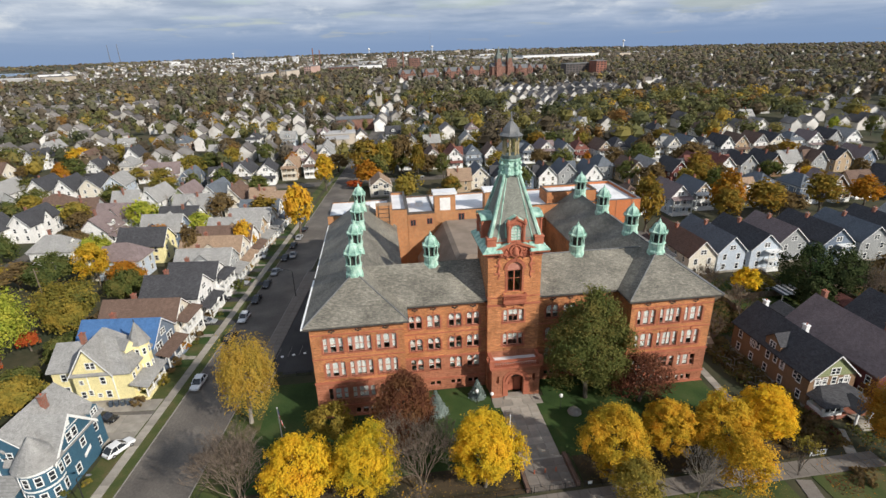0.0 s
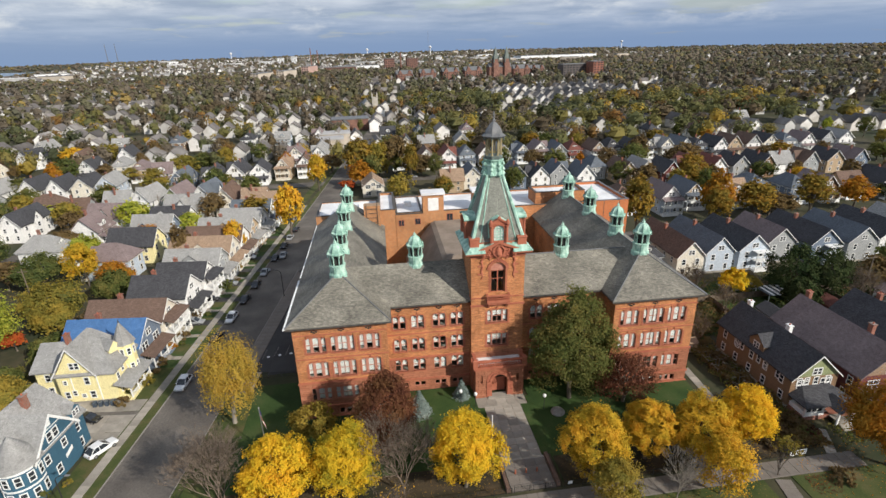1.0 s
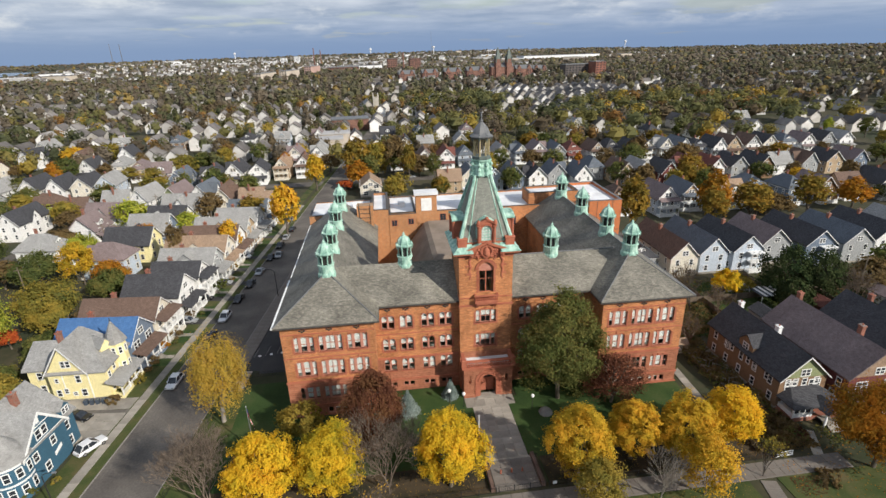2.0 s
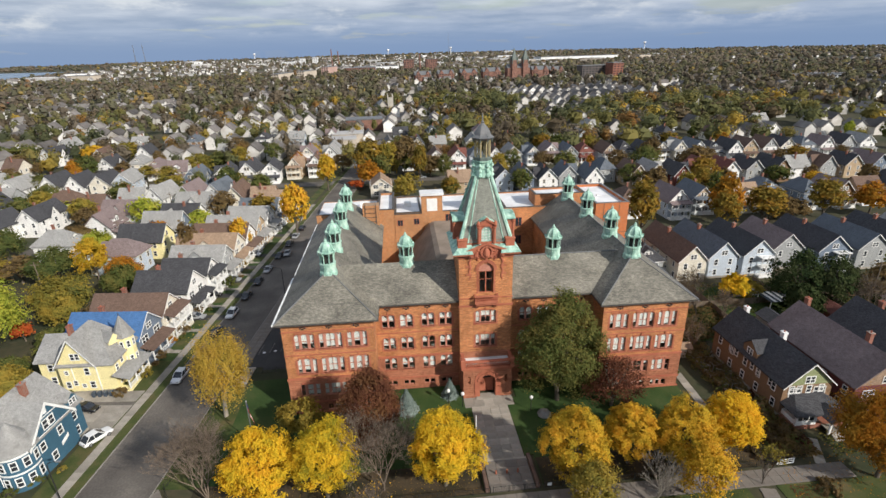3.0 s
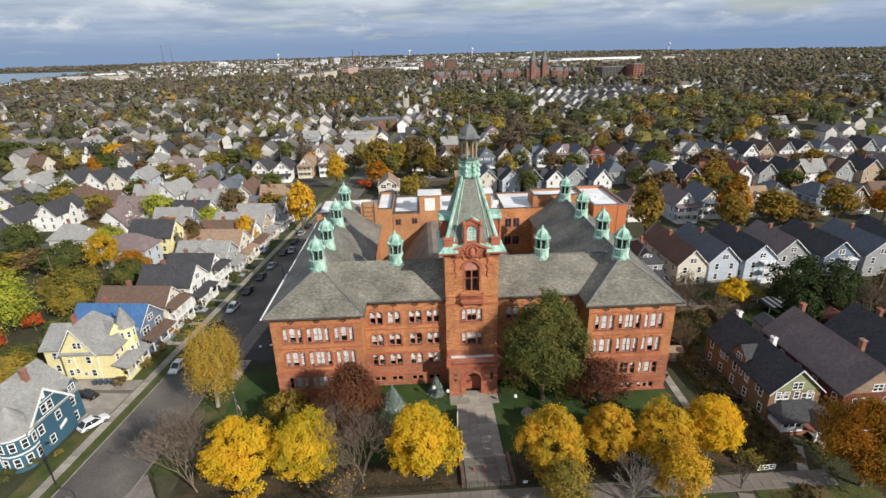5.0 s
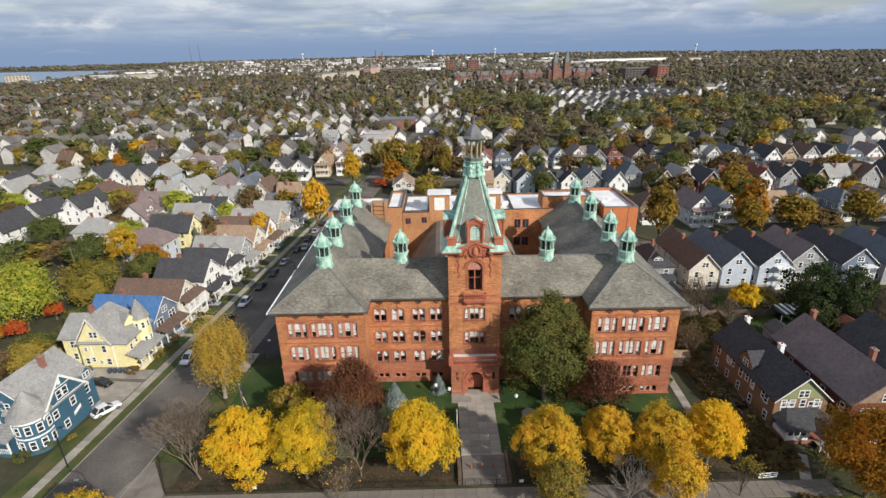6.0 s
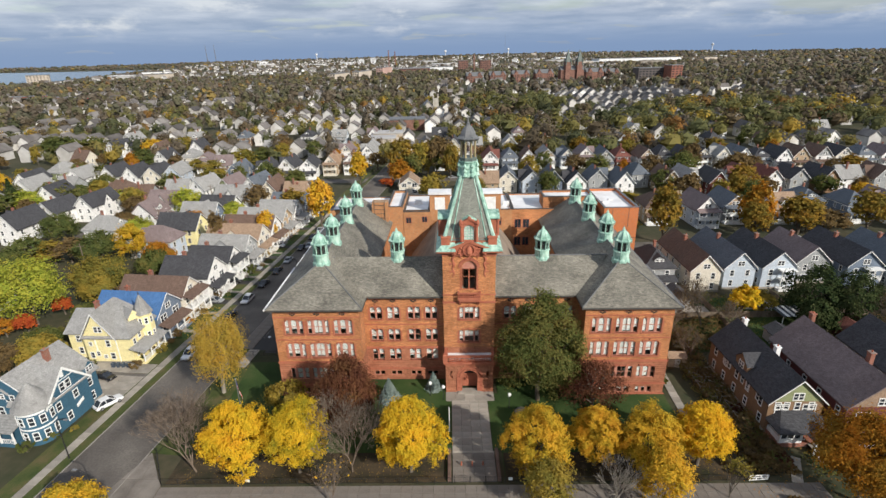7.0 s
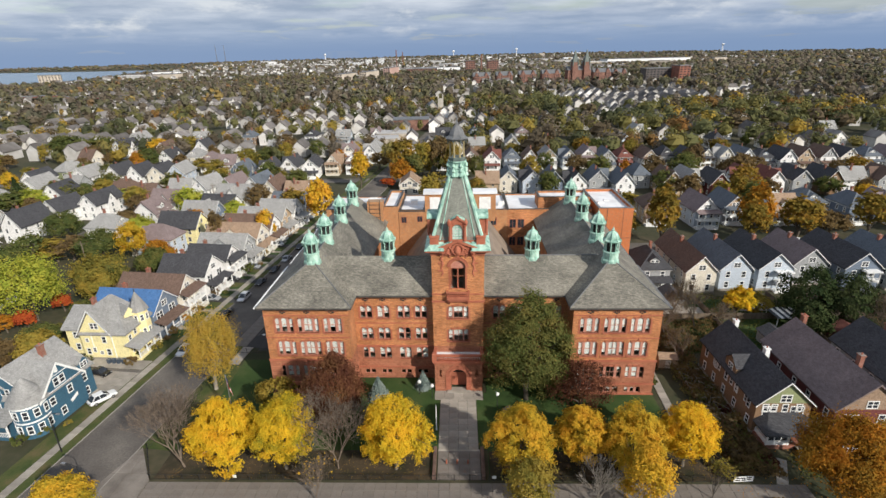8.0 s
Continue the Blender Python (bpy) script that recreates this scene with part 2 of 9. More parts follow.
KERB = mat("kerb_stone", ((0.20, 0.18, 0.16), (0.27, 0.25, 0.22)), 0.9, 0.8, 8, 0.2)
LAWN = mat("lawn", ((0.019, 0.041, 0.009), (0.033, 0.064, 0.014), (0.060, 0.078, 0.024)), 0.95, 0.16, 5.0, 0.6)
# brown mulch, darkened further so its colour takes in some cloud shade
SHADED_MULCH = mat("shaded_leaf_mulch", ((0.022, 0.024, 0.011), (0.045, 0.034, 0.019), (0.085, 0.060, 0.032)), 0.95, 0.35, 6.0, 0.6)
VERGE = mat("worn_grass", ((0.034, 0.054, 0.013), (0.064, 0.076, 0.021), (0.11, 0.088, 0.038)), 0.95, 0.3, 6.0, 0.6)
GROUND = mat("leaf_strewn_ground", ((0.030, 0.040, 0.016), (0.052, 0.050, 0.026), (0.085, 0.070, 0.042)), 0.95, 0.05, 0.6, 0.4)
BARK = mat("grey_brown_bark", ((0.085, 0.068, 0.052), (0.16, 0.135, 0.105)), 0.9, 1.5, 10, 0.5, stretch=(1, 1, 0.3))
BARK_PALE = mat("pale_bark", ((0.19, 0.165, 0.135), (0.30, 0.265, 0.22)), 0.9, 1.2, 9, 0.4, stretch=(1, 1, 0.3))
TAN_PAINT = mat("weathered_tan_paint", ((0.28, 0.235, 0.13), (0.42, 0.35, 0.20)), 0.7, 1.2, 9)
IRON = mat("black_iron", ((0.018, 0.018, 0.018), (0.035, 0.034, 0.032)), 0.5, 3, 20)
PANE_DARK = mat("dark_window_pane", ((0.018, 0.022, 0.028), (0.045, 0.05, 0.058)), 0.08, 0.8, 3, spec=0.6)
RUBBER = mat("tyre_rubber", ((0.015, 0.015, 0.015), (0.03, 0.03, 0.03)), 0.85, 6, 30)
STEEL = mat("galvanised_steel", ((0.28, 0.28, 0.28), (0.40, 0.40, 0.40)), 0.4, 3, 20, metal=0.7)
WOODPOLE = mat("weathered_pole_wood", ((0.12, 0.09, 0.065), (0.20, 0.16, 0.12)), 0.9, 2, 14, 0.4, stretch=(1, 1, 0.2))

SHINGLE = {n: courses(n + "_shingles", c, 0.33, 0.10, 0.006, tuple(x * 0.7 for x in c[0]), rough=0.85, stain=0.18) for n, c in {
    "grey": ((0.26, 0.255, 0.245), (0.34, 0.335, 0.32)), "charcoal": ((0.045, 0.045, 0.05), (0.075, 0.075, 0.08)),
    "brown": ((0.125, 0.080, 0.060), (0.165, 0.110, 0.085)), "tan": ((0.27, 0.185, 0.125), (0.34, 0.24, 0.165)),
    "blue": ((0.055, 0.135, 0.30), (0.075, 0.165, 0.34)), "mauve": ((0.175, 0.135, 0.132), (0.24, 0.185, 0.178)),
    "red": ((0.15, 0.058, 0.046), (0.20, 0.08, 0.062)), "slate_blue": ((0.10, 0.115, 0.135), (0.14, 0.155, 0.175))}.items()}
SIDING = {n: courses(n + "_clapboard", (c, tuple(x * 0.92 for x in c)), 4.0, 0.13, 0.008, tuple(x * 0.6 for x in c), rough=0.7, stain=0.10) for n, c in {
    "white": (0.80, 0.79, 0.77), "yellow": (0.86, 0.76, 0.40), "teal": (0.048, 0.122, 0.182), "cream": (0.68, 0.63, 0.53), "olive": (0.26, 0.29, 0.15),
    "sky": (0.50, 0.56, 0.63), "tan": (0.46, 0.34, 0.22), "maroon": (0.16, 0.05, 0.045), "brown": (0.25, 0.155, 0.09), "grey": (0.34, 0.35, 0.35),
    "steel": (0.16, 0.20, 0.26)}.items()}
CARPAINT = {n: mat(n + "_car_paint", (c, tuple(x * 0.9 for x in c)), 0.25, 0.5, 4, spec=0.6) for n, c in {
    "white": (0.75, 0.75, 0.75), "black": (0.015, 0.015, 0.017), "silver": (0.34, 0.35, 0.36), "dark_red": (0.10, 0.018, 0.016), "blue_grey": (0.06, 0.08, 0.11)}.items()}
LEAF = {
    "yellow": foliage("yellow_maple_leaves", ((0.25, 0.24, 0.03), (0.56, 0.40, 0.03), (0.76, 0.49, 0.035), (0.68, 0.36, 0.03)), 0.28),
    "gold": foliage("golden_leaves", ((0.24, 0.21, 0.03), (0.50, 0.34, 0.035), (0.66, 0.39, 0.04), (0.56, 0.28, 0.035)), 0.28),
    "orange": foliage("orange_leaves", ((0.24, 0.15, 0.03), (0.38, 0.20, 0.03), (0.46, 0.19, 0.025), (0.34, 0.13, 0.025))),
    "olive": foliage("olive_autumn_leaves", ((0.13, 0.13, 0.035), (0.23, 0.20, 0.045), (0.34, 0.25, 0.05), (0.40, 0.29, 0.06))),
    "straw": foliage("straw_gold_leaves", ((0.21, 0.19, 0.04), (0.36, 0.275, 0.055), (0.49, 0.335, 0.06), (0.52, 0.33, 0.065))),
    "green": foliage("dark_green_leaves", ((0.058, 0.078, 0.027), (0.102, 0.124, 0.038), (0.165, 0.160, 0.050), (0.24, 0.195, 0.058))),
    "lime": foliage("bright_green_leaves", ((0.17, 0.22, 0.03), (0.29, 0.34, 0.05), (0.42, 0.42, 0.065), (0.50, 0.43, 0.065))),
    "mid": foliage("mid_green_leaves", ((0.065, 0.090, 0.035), (0.105, 0.130, 0.042), (0.155, 0.160, 0.052), (0.21, 0.175, 0.055))),
    # gold at about half brightness, the shade on the eastern trees kept in colour
    "amber": foliage("shaded_gold_leaves", ((0.14, 0.125, 0.035), (0.24, 0.18, 0.04), (0.34, 0.21, 0.04), (0.27, 0.14, 0.035))),
    "maroon": foliage("maroon_leaves", ((0.060, 0.026, 0.020), (0.105, 0.044, 0.030), (0.16, 0.068, 0.038), (0.22, 0.115, 0.052))),
    "red": foliage("scarlet_leaves", ((0.22, 0.035, 0.02), (0.42, 0.08, 0.03), (0.48, 0.13, 0.035), (0.30, 0.09, 0.03))),
    "brown": foliage("brown_autumn_leaves", ((0.09, 0.068, 0.04), (0.15, 0.108, 0.055), (0.21, 0.14, 0.06), (0.18, 0.145, 0.065))),
    "spruce": foliage("blue_green_needles", ((0.10, 0.135, 0.12), (0.17, 0.215, 0.195), (0.26, 0.31, 0.285), (0.33, 0.38, 0.35)), 0.1),
    "pine": foliage("dark_green_needles", ((0.022, 0.036, 0.018), (0.035, 0.055, 0.022), (0.055, 0.070, 0.028), (0.065, 0.075, 0.032)), 0.1),
}
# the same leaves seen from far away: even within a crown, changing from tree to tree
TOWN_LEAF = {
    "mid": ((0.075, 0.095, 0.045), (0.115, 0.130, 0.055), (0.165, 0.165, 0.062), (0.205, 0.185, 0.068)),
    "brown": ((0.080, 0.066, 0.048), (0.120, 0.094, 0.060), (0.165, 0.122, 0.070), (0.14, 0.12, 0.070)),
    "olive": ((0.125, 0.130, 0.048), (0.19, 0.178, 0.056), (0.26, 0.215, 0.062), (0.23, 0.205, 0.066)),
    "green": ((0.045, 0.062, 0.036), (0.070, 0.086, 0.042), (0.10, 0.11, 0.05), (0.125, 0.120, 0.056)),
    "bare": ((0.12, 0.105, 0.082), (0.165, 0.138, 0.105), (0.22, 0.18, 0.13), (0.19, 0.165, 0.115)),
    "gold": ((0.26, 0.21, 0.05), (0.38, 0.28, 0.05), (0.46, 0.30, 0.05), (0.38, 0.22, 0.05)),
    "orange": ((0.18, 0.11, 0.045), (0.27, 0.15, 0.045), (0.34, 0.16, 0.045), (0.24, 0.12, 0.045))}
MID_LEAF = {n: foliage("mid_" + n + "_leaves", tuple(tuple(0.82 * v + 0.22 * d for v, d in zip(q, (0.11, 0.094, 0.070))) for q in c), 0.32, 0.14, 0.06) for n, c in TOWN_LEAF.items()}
# far leaves half mixed with pale grey-brown: distance haze put into the colour
FAR_HAZE_LEAF = {n: foliage("far_" + n + "_leaves", tuple(tuple(0.55 * v + 0.55 * d for v, d in zip(q, (0.155, 0.132, 0.105))) for q in c), 0.3, 0.12, 0.03) for n, c in TOWN_LEAF.items()}


# ---- geometry helpers ----
class Geo:
    """Collects vertices and faces of one mesh."""

    def __init__(self):
        self.v, self.f = [], []

    def add(self, vs, fs):
        k = len(self.v)
        self.v += [tuple(p) for p in vs]
        self.f += [tuple(i + k for i in f) for f in fs]
        return self

    def box(self, x0, y0, z0, x1, y1, z1):
        return self.add([(x0, y0, z0), (x1, y0, z0), (x1, y1, z0), (x0, y1, z0), (x0, y0, z1), (x1, y0, z1), (x1, y1, z1), (x0, y1, z1)],
                        [(0, 3, 2, 1), (4, 5, 6, 7), (0, 1, 5, 4), (1, 2, 6, 5), (2, 3, 7, 6), (3, 0, 4, 7)])

    def chamfer(self, x0, y0, z0, x1, y1, z1, c=0.03):
        """A box with its upper edges bevelled."""
        a = [(x0, y0), (x1, y0), (x1, y1), (x0, y1)]
        b = [(x0 + c, y0 + c), (x1 - c, y0 + c), (x1 - c, y1 - c), (x0 + c, y1 - c)]
        vs = [(*p, z0) for p in a] + [(*p, z1 - c) for p in a] + [(*p, z1) for p in b]
        fs = [(0, 3, 2, 1), (8, 9, 10, 11)]
        for r in (0, 4):
            fs += [(r + i, r + (i + 1) % 4, r + 4 + (i + 1) % 4, r + 4 + i) for i in range(4)]
        return self.add(vs, fs)

    def prism(self, pts, d):
        """A flat polygon of 3D points pushed out by the vector d."""
        n = len(pts)
        vs = [Vector(p) for p in pts] + [Vector(p) + Vector(d) for p in pts]
        fs = [tuple(range(n))[::-1], tuple(range(n, 2 * n))] + [(i, (i + 1) % n, n + (i + 1) % n, n + i) for i in range(n)]
        return self.add(vs, fs)

    def lathe(self, prof, n=8, c=(0, 0), phase=0.0, cap=True):
        """Rings of (radius, z) round a vertical axis."""
        vs, fs = [], []
        for r, z in prof:
            vs += [(c[0] + r * math.cos(phase + 2 * math.pi * i / n), c[1] + r * math.sin(phase + 2 * math.pi * i / n), z) for i in range(n)]
        for k in range(len(prof) - 1):
            fs += [(k * n + i, k * n + (i + 1) % n, (k + 1) * n + (i + 1) % n, (k + 1) * n + i) for i in range(n)]
        if cap:
            fs += [tuple(range(n))[::-1], tuple(range((len(prof) - 1) * n, len(prof) * n))]
        return self.add(vs, fs)

    def tube(self, p, q, r0, r1, n=6):
        p, q = Vector(p), Vector(q)
        d = (q - p).normalized()
        a = d.orthogonal().normalized()
        b = d.cross(a)
        vs = [p + r0 * (a * math.cos(2 * math.pi * i / n) + b * math.sin(2 * math.pi * i / n)) for i in range(n)]
        vs += [q + r1 * (a * math.cos(2 * math.pi * i / n) + b * math.sin(2 * math.pi * i / n)) for i in range(n)]
        return self.add(vs, [(i, (i + 1) % n, n + (i + 1) % n, n + i) for i in range(n)] + [tuple(range(n))[::-1], tuple(range(n, 2 * n))])

    def lattice(self, xs, zs, gaps, y0, y1):
        """One connected frame in the x-z plane: the cells between the cut lines, less the gaps (i, k), from y0 to y1."""
        nx, nz = len(xs), len(zs)
        base = len(self.v)
        self.v += [(x, y, z) for y in (y0, y1) for z in zs for x in xs]
        at = lambda s, i, k: base + s * nx * nz + k * nx + i
        solid = lambda i, k: 0 <= i < nx - 1 and 0 <= k < nz - 1 and (i, k) not in gaps
        for i in range(nx - 1):
            for k in range(nz - 1):
                if not solid(i, k):
                    continue
                c = [(i, k), (i + 1, k), (i + 1, k + 1), (i, k + 1)]
                self.f.append(tuple(at(0, *q) for q in c))
                self.f.append(tuple(at(1, *q) for q in c[::-1]))
                for (di, dk), a, b in (((0, -1), 0, 1), ((1, 0), 1, 2), ((0, 1), 2, 3), ((-1, 0), 3, 0)):
                    if not solid(i + di, k + dk):
                        self.f.append((at(0, *c[b]), at(0, *c[a]), at(1, *c[a]), at(1, *c[b])))
        return self

    def mesh(self, name):
        me = bpy.data.meshes.new(name)
        me.from_pydata(self.v, [], self.f)
        me.update()
        return me


def part(name, geo, material, parent=None, label="", smooth=False):
    """Links a mesh (a Geo, or mesh data to share) as one object under a thing or a part."""
    me = geo
    if isinstance(geo, Geo):
        me = geo.mesh(name)
        me.materials.append(material)
        if smooth:
            me.shade_smooth()
    ob = new(name, me)
    ob.parent = parent
    if label:
        tagged(ob, label)
    return ob


def thing(name, label, category, m=None, group="", kind=""):
    e = new(name)
    e.empty_display_size = 0.5
    if m is not None:
        e.matrix_basis = m
    return tagged(e, label, category, group, kind)

# ---- the school ----
school = thing("school", "orange-red brick school with slate roofs, copper cupolas and spired tower", "school", pose(22.1, 72.2, 0, 0, 0, -0.6))
UNITS = {}


def arch_fill(g, s0, s1, zs, zt, n0, n1, n=6):
    """Two corner pieces that turn a square head (from zs up to zt) between s0 and s1 into an arch."""
    c, r, h = (s0 + s1) / 2, (s1 - s0) / 2, zt - zs
    for sgn in (-1, 1):
        arc = [(c + sgn * r * math.cos(a), zs + h * math.sin(a)) for a in [math.pi / 2 * i / n for i in range(n + 1)]]
        pts = [(c + sgn * r, zt)] + arc[::1]
        pts = [(s, n0, z) for s, z in pts]
        for i in range(1, len(pts) - 1):
            tri = [pts[0], pts[i], pts[i + 1]]
            g.prism(tri if sgn < 0 else tri[::-1], (0, n1 - n0, 0))


def wall_panel(g, s0, s1, z0, z1, n0, n1, holes):
    """A wall from s0 to s1, z0 to z1, between the faces n0 and n1, with real openings (a, b, bottom, top, arch rise)."""
    xs = sorted({s0, s1, *[h[0] for h in holes], *[h[1] for h in holes]})
    zs = sorted({z0, z1, *[h[2] for h in holes], *[h[3] for h in holes]})
    inside = lambda x, z: any(h[0] < x < h[1] and h[2] < z < h[3] for h in holes)
    for i in range(len(xs) - 1):
        k = 0
        while k < len(zs) - 1:
            if inside((xs[i] + xs[i + 1]) / 2, (zs[k] + zs[k + 1]) / 2):
                k += 1
                continue
            j = k
            while j + 1 < len(zs) - 1 and not inside((xs[i] + xs[i + 1]) / 2, (zs[j + 1] + zs[j + 2]) / 2):
                j += 1
            g.box(xs[i], n0, zs[k], xs[i + 1], n1, zs[j + 1])
            k = j + 1
    for a, b, c, d, rise in holes:
        if rise:
            arch_fill(g, a, b, d - rise, d, n0, n1)


def window_unit(lights, h, arch, parent, place, frame_mat, blinds, rail=0.5, gap=0.26):
    """One window: a frame with its mullions, and for each light a pane and a blind. lights: widths."""
    key = (tuple(lights), h, arch, frame_mat.name, rail, gap)
    total = sum(lights) + gap * (len(lights) - 1) + 0.16
    if key not in UNITS:
        g = Geo()
        s, spans = -total / 2 + 0.08, []
        cuts, gaps = [-total / 2], set()
        zs = [0, 0.09] + ([h * rail - 0.035, h * rail + 0.035] if rail else []) + [h - 0.09, h]
        for w in lights:
            spans.append((s, s + w))
            parts = [(s, s + w / 2 - 0.03), (s + w / 2 + 0.03, s + w)] if w > 1.4 and rail else [(s, s + w)]
            for p, q in parts:
                cuts += [p, q]
                gaps |= {(len(cuts) - 2, k) for k in range(1, len(zs) - 2) if not (rail and k == 2)}
            s += w + gap
        cuts.append(total / 2)
        g.lattice(cuts, zs, gaps, 0, 0.14)
        if arch:
            for a, b in spans:
                arch_fill(g, a, b, h - 0.09 - min(arch, (b - a) / 2), h - 0.09, 0.01, 0.13, 5)
        me = g.mesh("window_frame")
        me.materials.append(frame_mat)
        panes = []
        for a, b in spans:
            p = Geo().box(a, 0.06, 0.09, b, 0.075, h - 0.09).mesh("pane")
            p.materials.append(GLASS)
            panes.append(p)
        UNITS[key] = (me, spans, panes)
    me, spans, panes = UNITS[key]
    win = new("window", me)
    win.parent = parent
    win.matrix_basis = place
    for (a, b), p, frac in zip(spans, panes, blinds):
        ob = part("pane", p, GLASS, win)
        ob.visible_shadow = False
        if frac > 0:
            kb = ("blind", a, b, h, frac)
            if kb not in UNITS:
                UNITS[kb] = Geo().box(a, 0.13, h - 0.05 - (h - 0.14) * frac, b, 0.145, h - 0.05).mesh("blind")
                UNITS[kb].materials.append(BLIND)
            part("blind", UNITS[kb], BLIND, win)
    return win


rng = random.Random(5)


def shades(n, down=0.8, chance=0.85):
    return [rng.choice((down + 0.08, down + 0.08, down - 0.05, 0.95, 0.66)) if rng.random() < chance + 0.05 else rng.choice((0, 0, 0.3)) for _ in range(n)]


def hood(g, u, z, w, v):
    """A small ornamental label above a window, with a pinnacle."""
    g.box(u - w / 2, v - 0.12, z, u + w / 2, v + 0.02, z + 0.12)
    g.box(u - w / 2 - 0.05, v - 0.14, z - 0.35, u - w / 2 + 0.10, v + 0.02, z + 0.02)
    g.box(u + w / 2 - 0.10, v - 0.14, z - 0.35, u + w / 2 + 0.05, v + 0.02, z + 0.02)
    g.prism([(u - 0.16, v - 0.18, z + 0.12), (u + 0.16, v - 0.18, z + 0.12), (u, v - 0.18, z + 0.5)], (0, 0.2, 0))


def quoins(g, u, z0, z1, v, side):
    """Alternating toothed blocks up the side of an opening."""
    z, k = z0, 0
    while z < z1 - 0.2:
        w = 0.22 if k % 2 else 0.36
        g.box(min(u, u + side * w), v - 0.05, z, max(u, u + side * w), v + 0.02, z + 0.27)
        z += 0.3
        k += 1


def eave_vent(u, z, v):
    g = Geo()
    for du, dz in ((-0.36, 0), (0.36, 0), (0, 0.26), (0, -0.2)):
        g.add([(u + du + 0.2 * math.cos(a), v - 0.06, z + dz + 0.17 * math.sin(a)) for a in [i * math.pi / 4 for i in range(8)]] +
              [(u + du + 0.2 * math.cos(a), v + 0.01, z + dz + 0.17 * math.sin(a)) for a in [i * math.pi / 4 for i in range(8)]],
              [tuple(range(8))] + [(i, 8 + i, 8 + (i + 1) % 8, (i + 1) % 8) for i in range(8)])
    tagged(part("eave_vent", g, DARKVOID, school, "dark quatrefoil vent"), kind="stuff")
    h = Geo()
    h.prism([(u - 0.75, v - 0.1, z + 0.05), (u - 0.3, v - 0.1, z + 0.42), (u + 0.3, v - 0.1, z + 0.42), (u + 0.75, v - 0.1, z + 0.05), (u + 0.62, v - 0.1, z + 0.05), (u + 0.24, v - 0.1, z + 0.32), (u - 0.24, v - 0.1, z + 0.32), (u - 0.62, v - 0.1, z + 0.05)], (0, 0.12, 0))
    part("vent_hood", h, TERRA, school)


ROWS = [(12.85, 15.75), (8.15, 11.05), (3.55, 5.95)]
EAVE = 18.2


def wing(side):
    """One of the two front pavilions with its long rear range; side -1 or 1."""
    a, b = sorted((side * 19.6, side * 34.7))
    f = 0.8
    centres = [side * 22.5, side * 26.9, side * 31.2]
    holes_up, holes_lo, units = [], [], []
    for i, c in enumerate(centres):
        lights = [0.62, 1.45, 0.62] if i == 1 else [0.62, 0.92, 0.62]
        tot = sum(lights) + 0.96 + 0.16
        for r, (z0, z1) in enumerate(ROWS):
            (holes_lo if r == 2 else holes_up).append((c - tot / 2, c + tot / 2, z0, z1, 0))
            units.append((c, z0, z1 - z0, lights, 0.36 if r < 2 else 0.12, r))
        holes_lo.append((c - tot / 2 + 0.2, c + tot / 2 - 0.2, 0.35, 1.6, 0))
        units.append((c, 0.35, 1.25, [(tot - 0.4 - 0.16 - 0.96) / 3] * 3, 0, 3))
    g = Geo()
    wall_panel(g, a, b, 7.2, 17.75, f, f + 0.5, holes_up)
    part("wall", g, BRICK, school)
    for x0, y0, x1, y1 in ((a, f + 0.5, a + 0.5, 50), (b - 0.5, f + 0.5, b, 50), (a, 50, b, 50.5)):
        part("wall", Geo().box(x0, y0, 7.2 if y0 < 50 else 0, x1, y1, 17.75), BRICK, school)
    g = Geo()
    wall_panel(g, a - 0.06, b + 0.06, 0, 7.2, f - 0.08, f + 0.5, holes_lo)
    for x0, x1 in ((a - 0.06, a + 0.5), (b - 0.5, b + 0.06)):
        part("stone_base", Geo().box(x0, f + 0.5, 0, x1, 50, 7.2), STONE, school)
    tagged(part("stone_base", g, STONE, school, "rusticated red sandstone lower storey"), kind="stuff")
    for c, z0, h, lights, arch, r in units:
        off = f + (0.16 if r < 2 else 0.12)
        window_unit(lights, h, arch, school, pose(c, off, z0), PINK, shades(3, 0.84, 0.95 if r < 2 else 0.6) if r < 3 else shades(3, 0.5, 0.4), 0.5 if r < 3 else 0, 0.48)
        if r < 2:
            g = Geo()
            tot = sum(lights) + 1.12
            hood(g, c, z0 + h + 0.18, tot * 0.8, f)
            quoins(g, c - tot / 2, z0, z0 + h, f, -1)
            quoins(g, c + tot / 2, z0, z0 + h, f, 1)
            g.box(c - tot / 2 - 0.15, f - 0.16, z0 - 0.2, c + tot / 2 + 0.15, f + 0.16, z0)
            tagged(part("window_surround", g, TERRA, school), kind="stuff")
        elif r == 2:
            g = Geo()
            for k in (-1, 0, 1):
                g.prism([(c + k - 0.45, f - 0.2, z0 + h + 0.12), (c + k + 0.45, f - 0.2, z0 + h + 0.12), (c + k + 0.3, f - 0.2, z0 + h + 0.5), (c + k - 0.3, f - 0.2, z0 + h + 0.5)], (0, 0.16, 0))
            tagged(part("lintel", g, TERRA, school), kind="stuff")
    for z, t, pr in ((7.0, 0.32, 0.16), (11.75, 0.16, 0.06), (16.25, 0.14, 0.06), (2.2, 0.28, 0.2), (0.0, 0.3, 0.26)):
        part("string_course", Geo().box(a - pr, f - pr - 0.06, z, b + pr, f + 0.02 - 0.09 * (z < 7), z + t), TERRA, school)
    for c in centres:
        eave_vent(c, 16.95, f)
    # storeys behind the glass
    for z in (2.7, 7.5, 12.2, 16.9):
        part("floor_slab", Geo().box(a + 0.5, f + 0.5, z - 0.3, b - 0.5, 10, z), PLASTER, school)
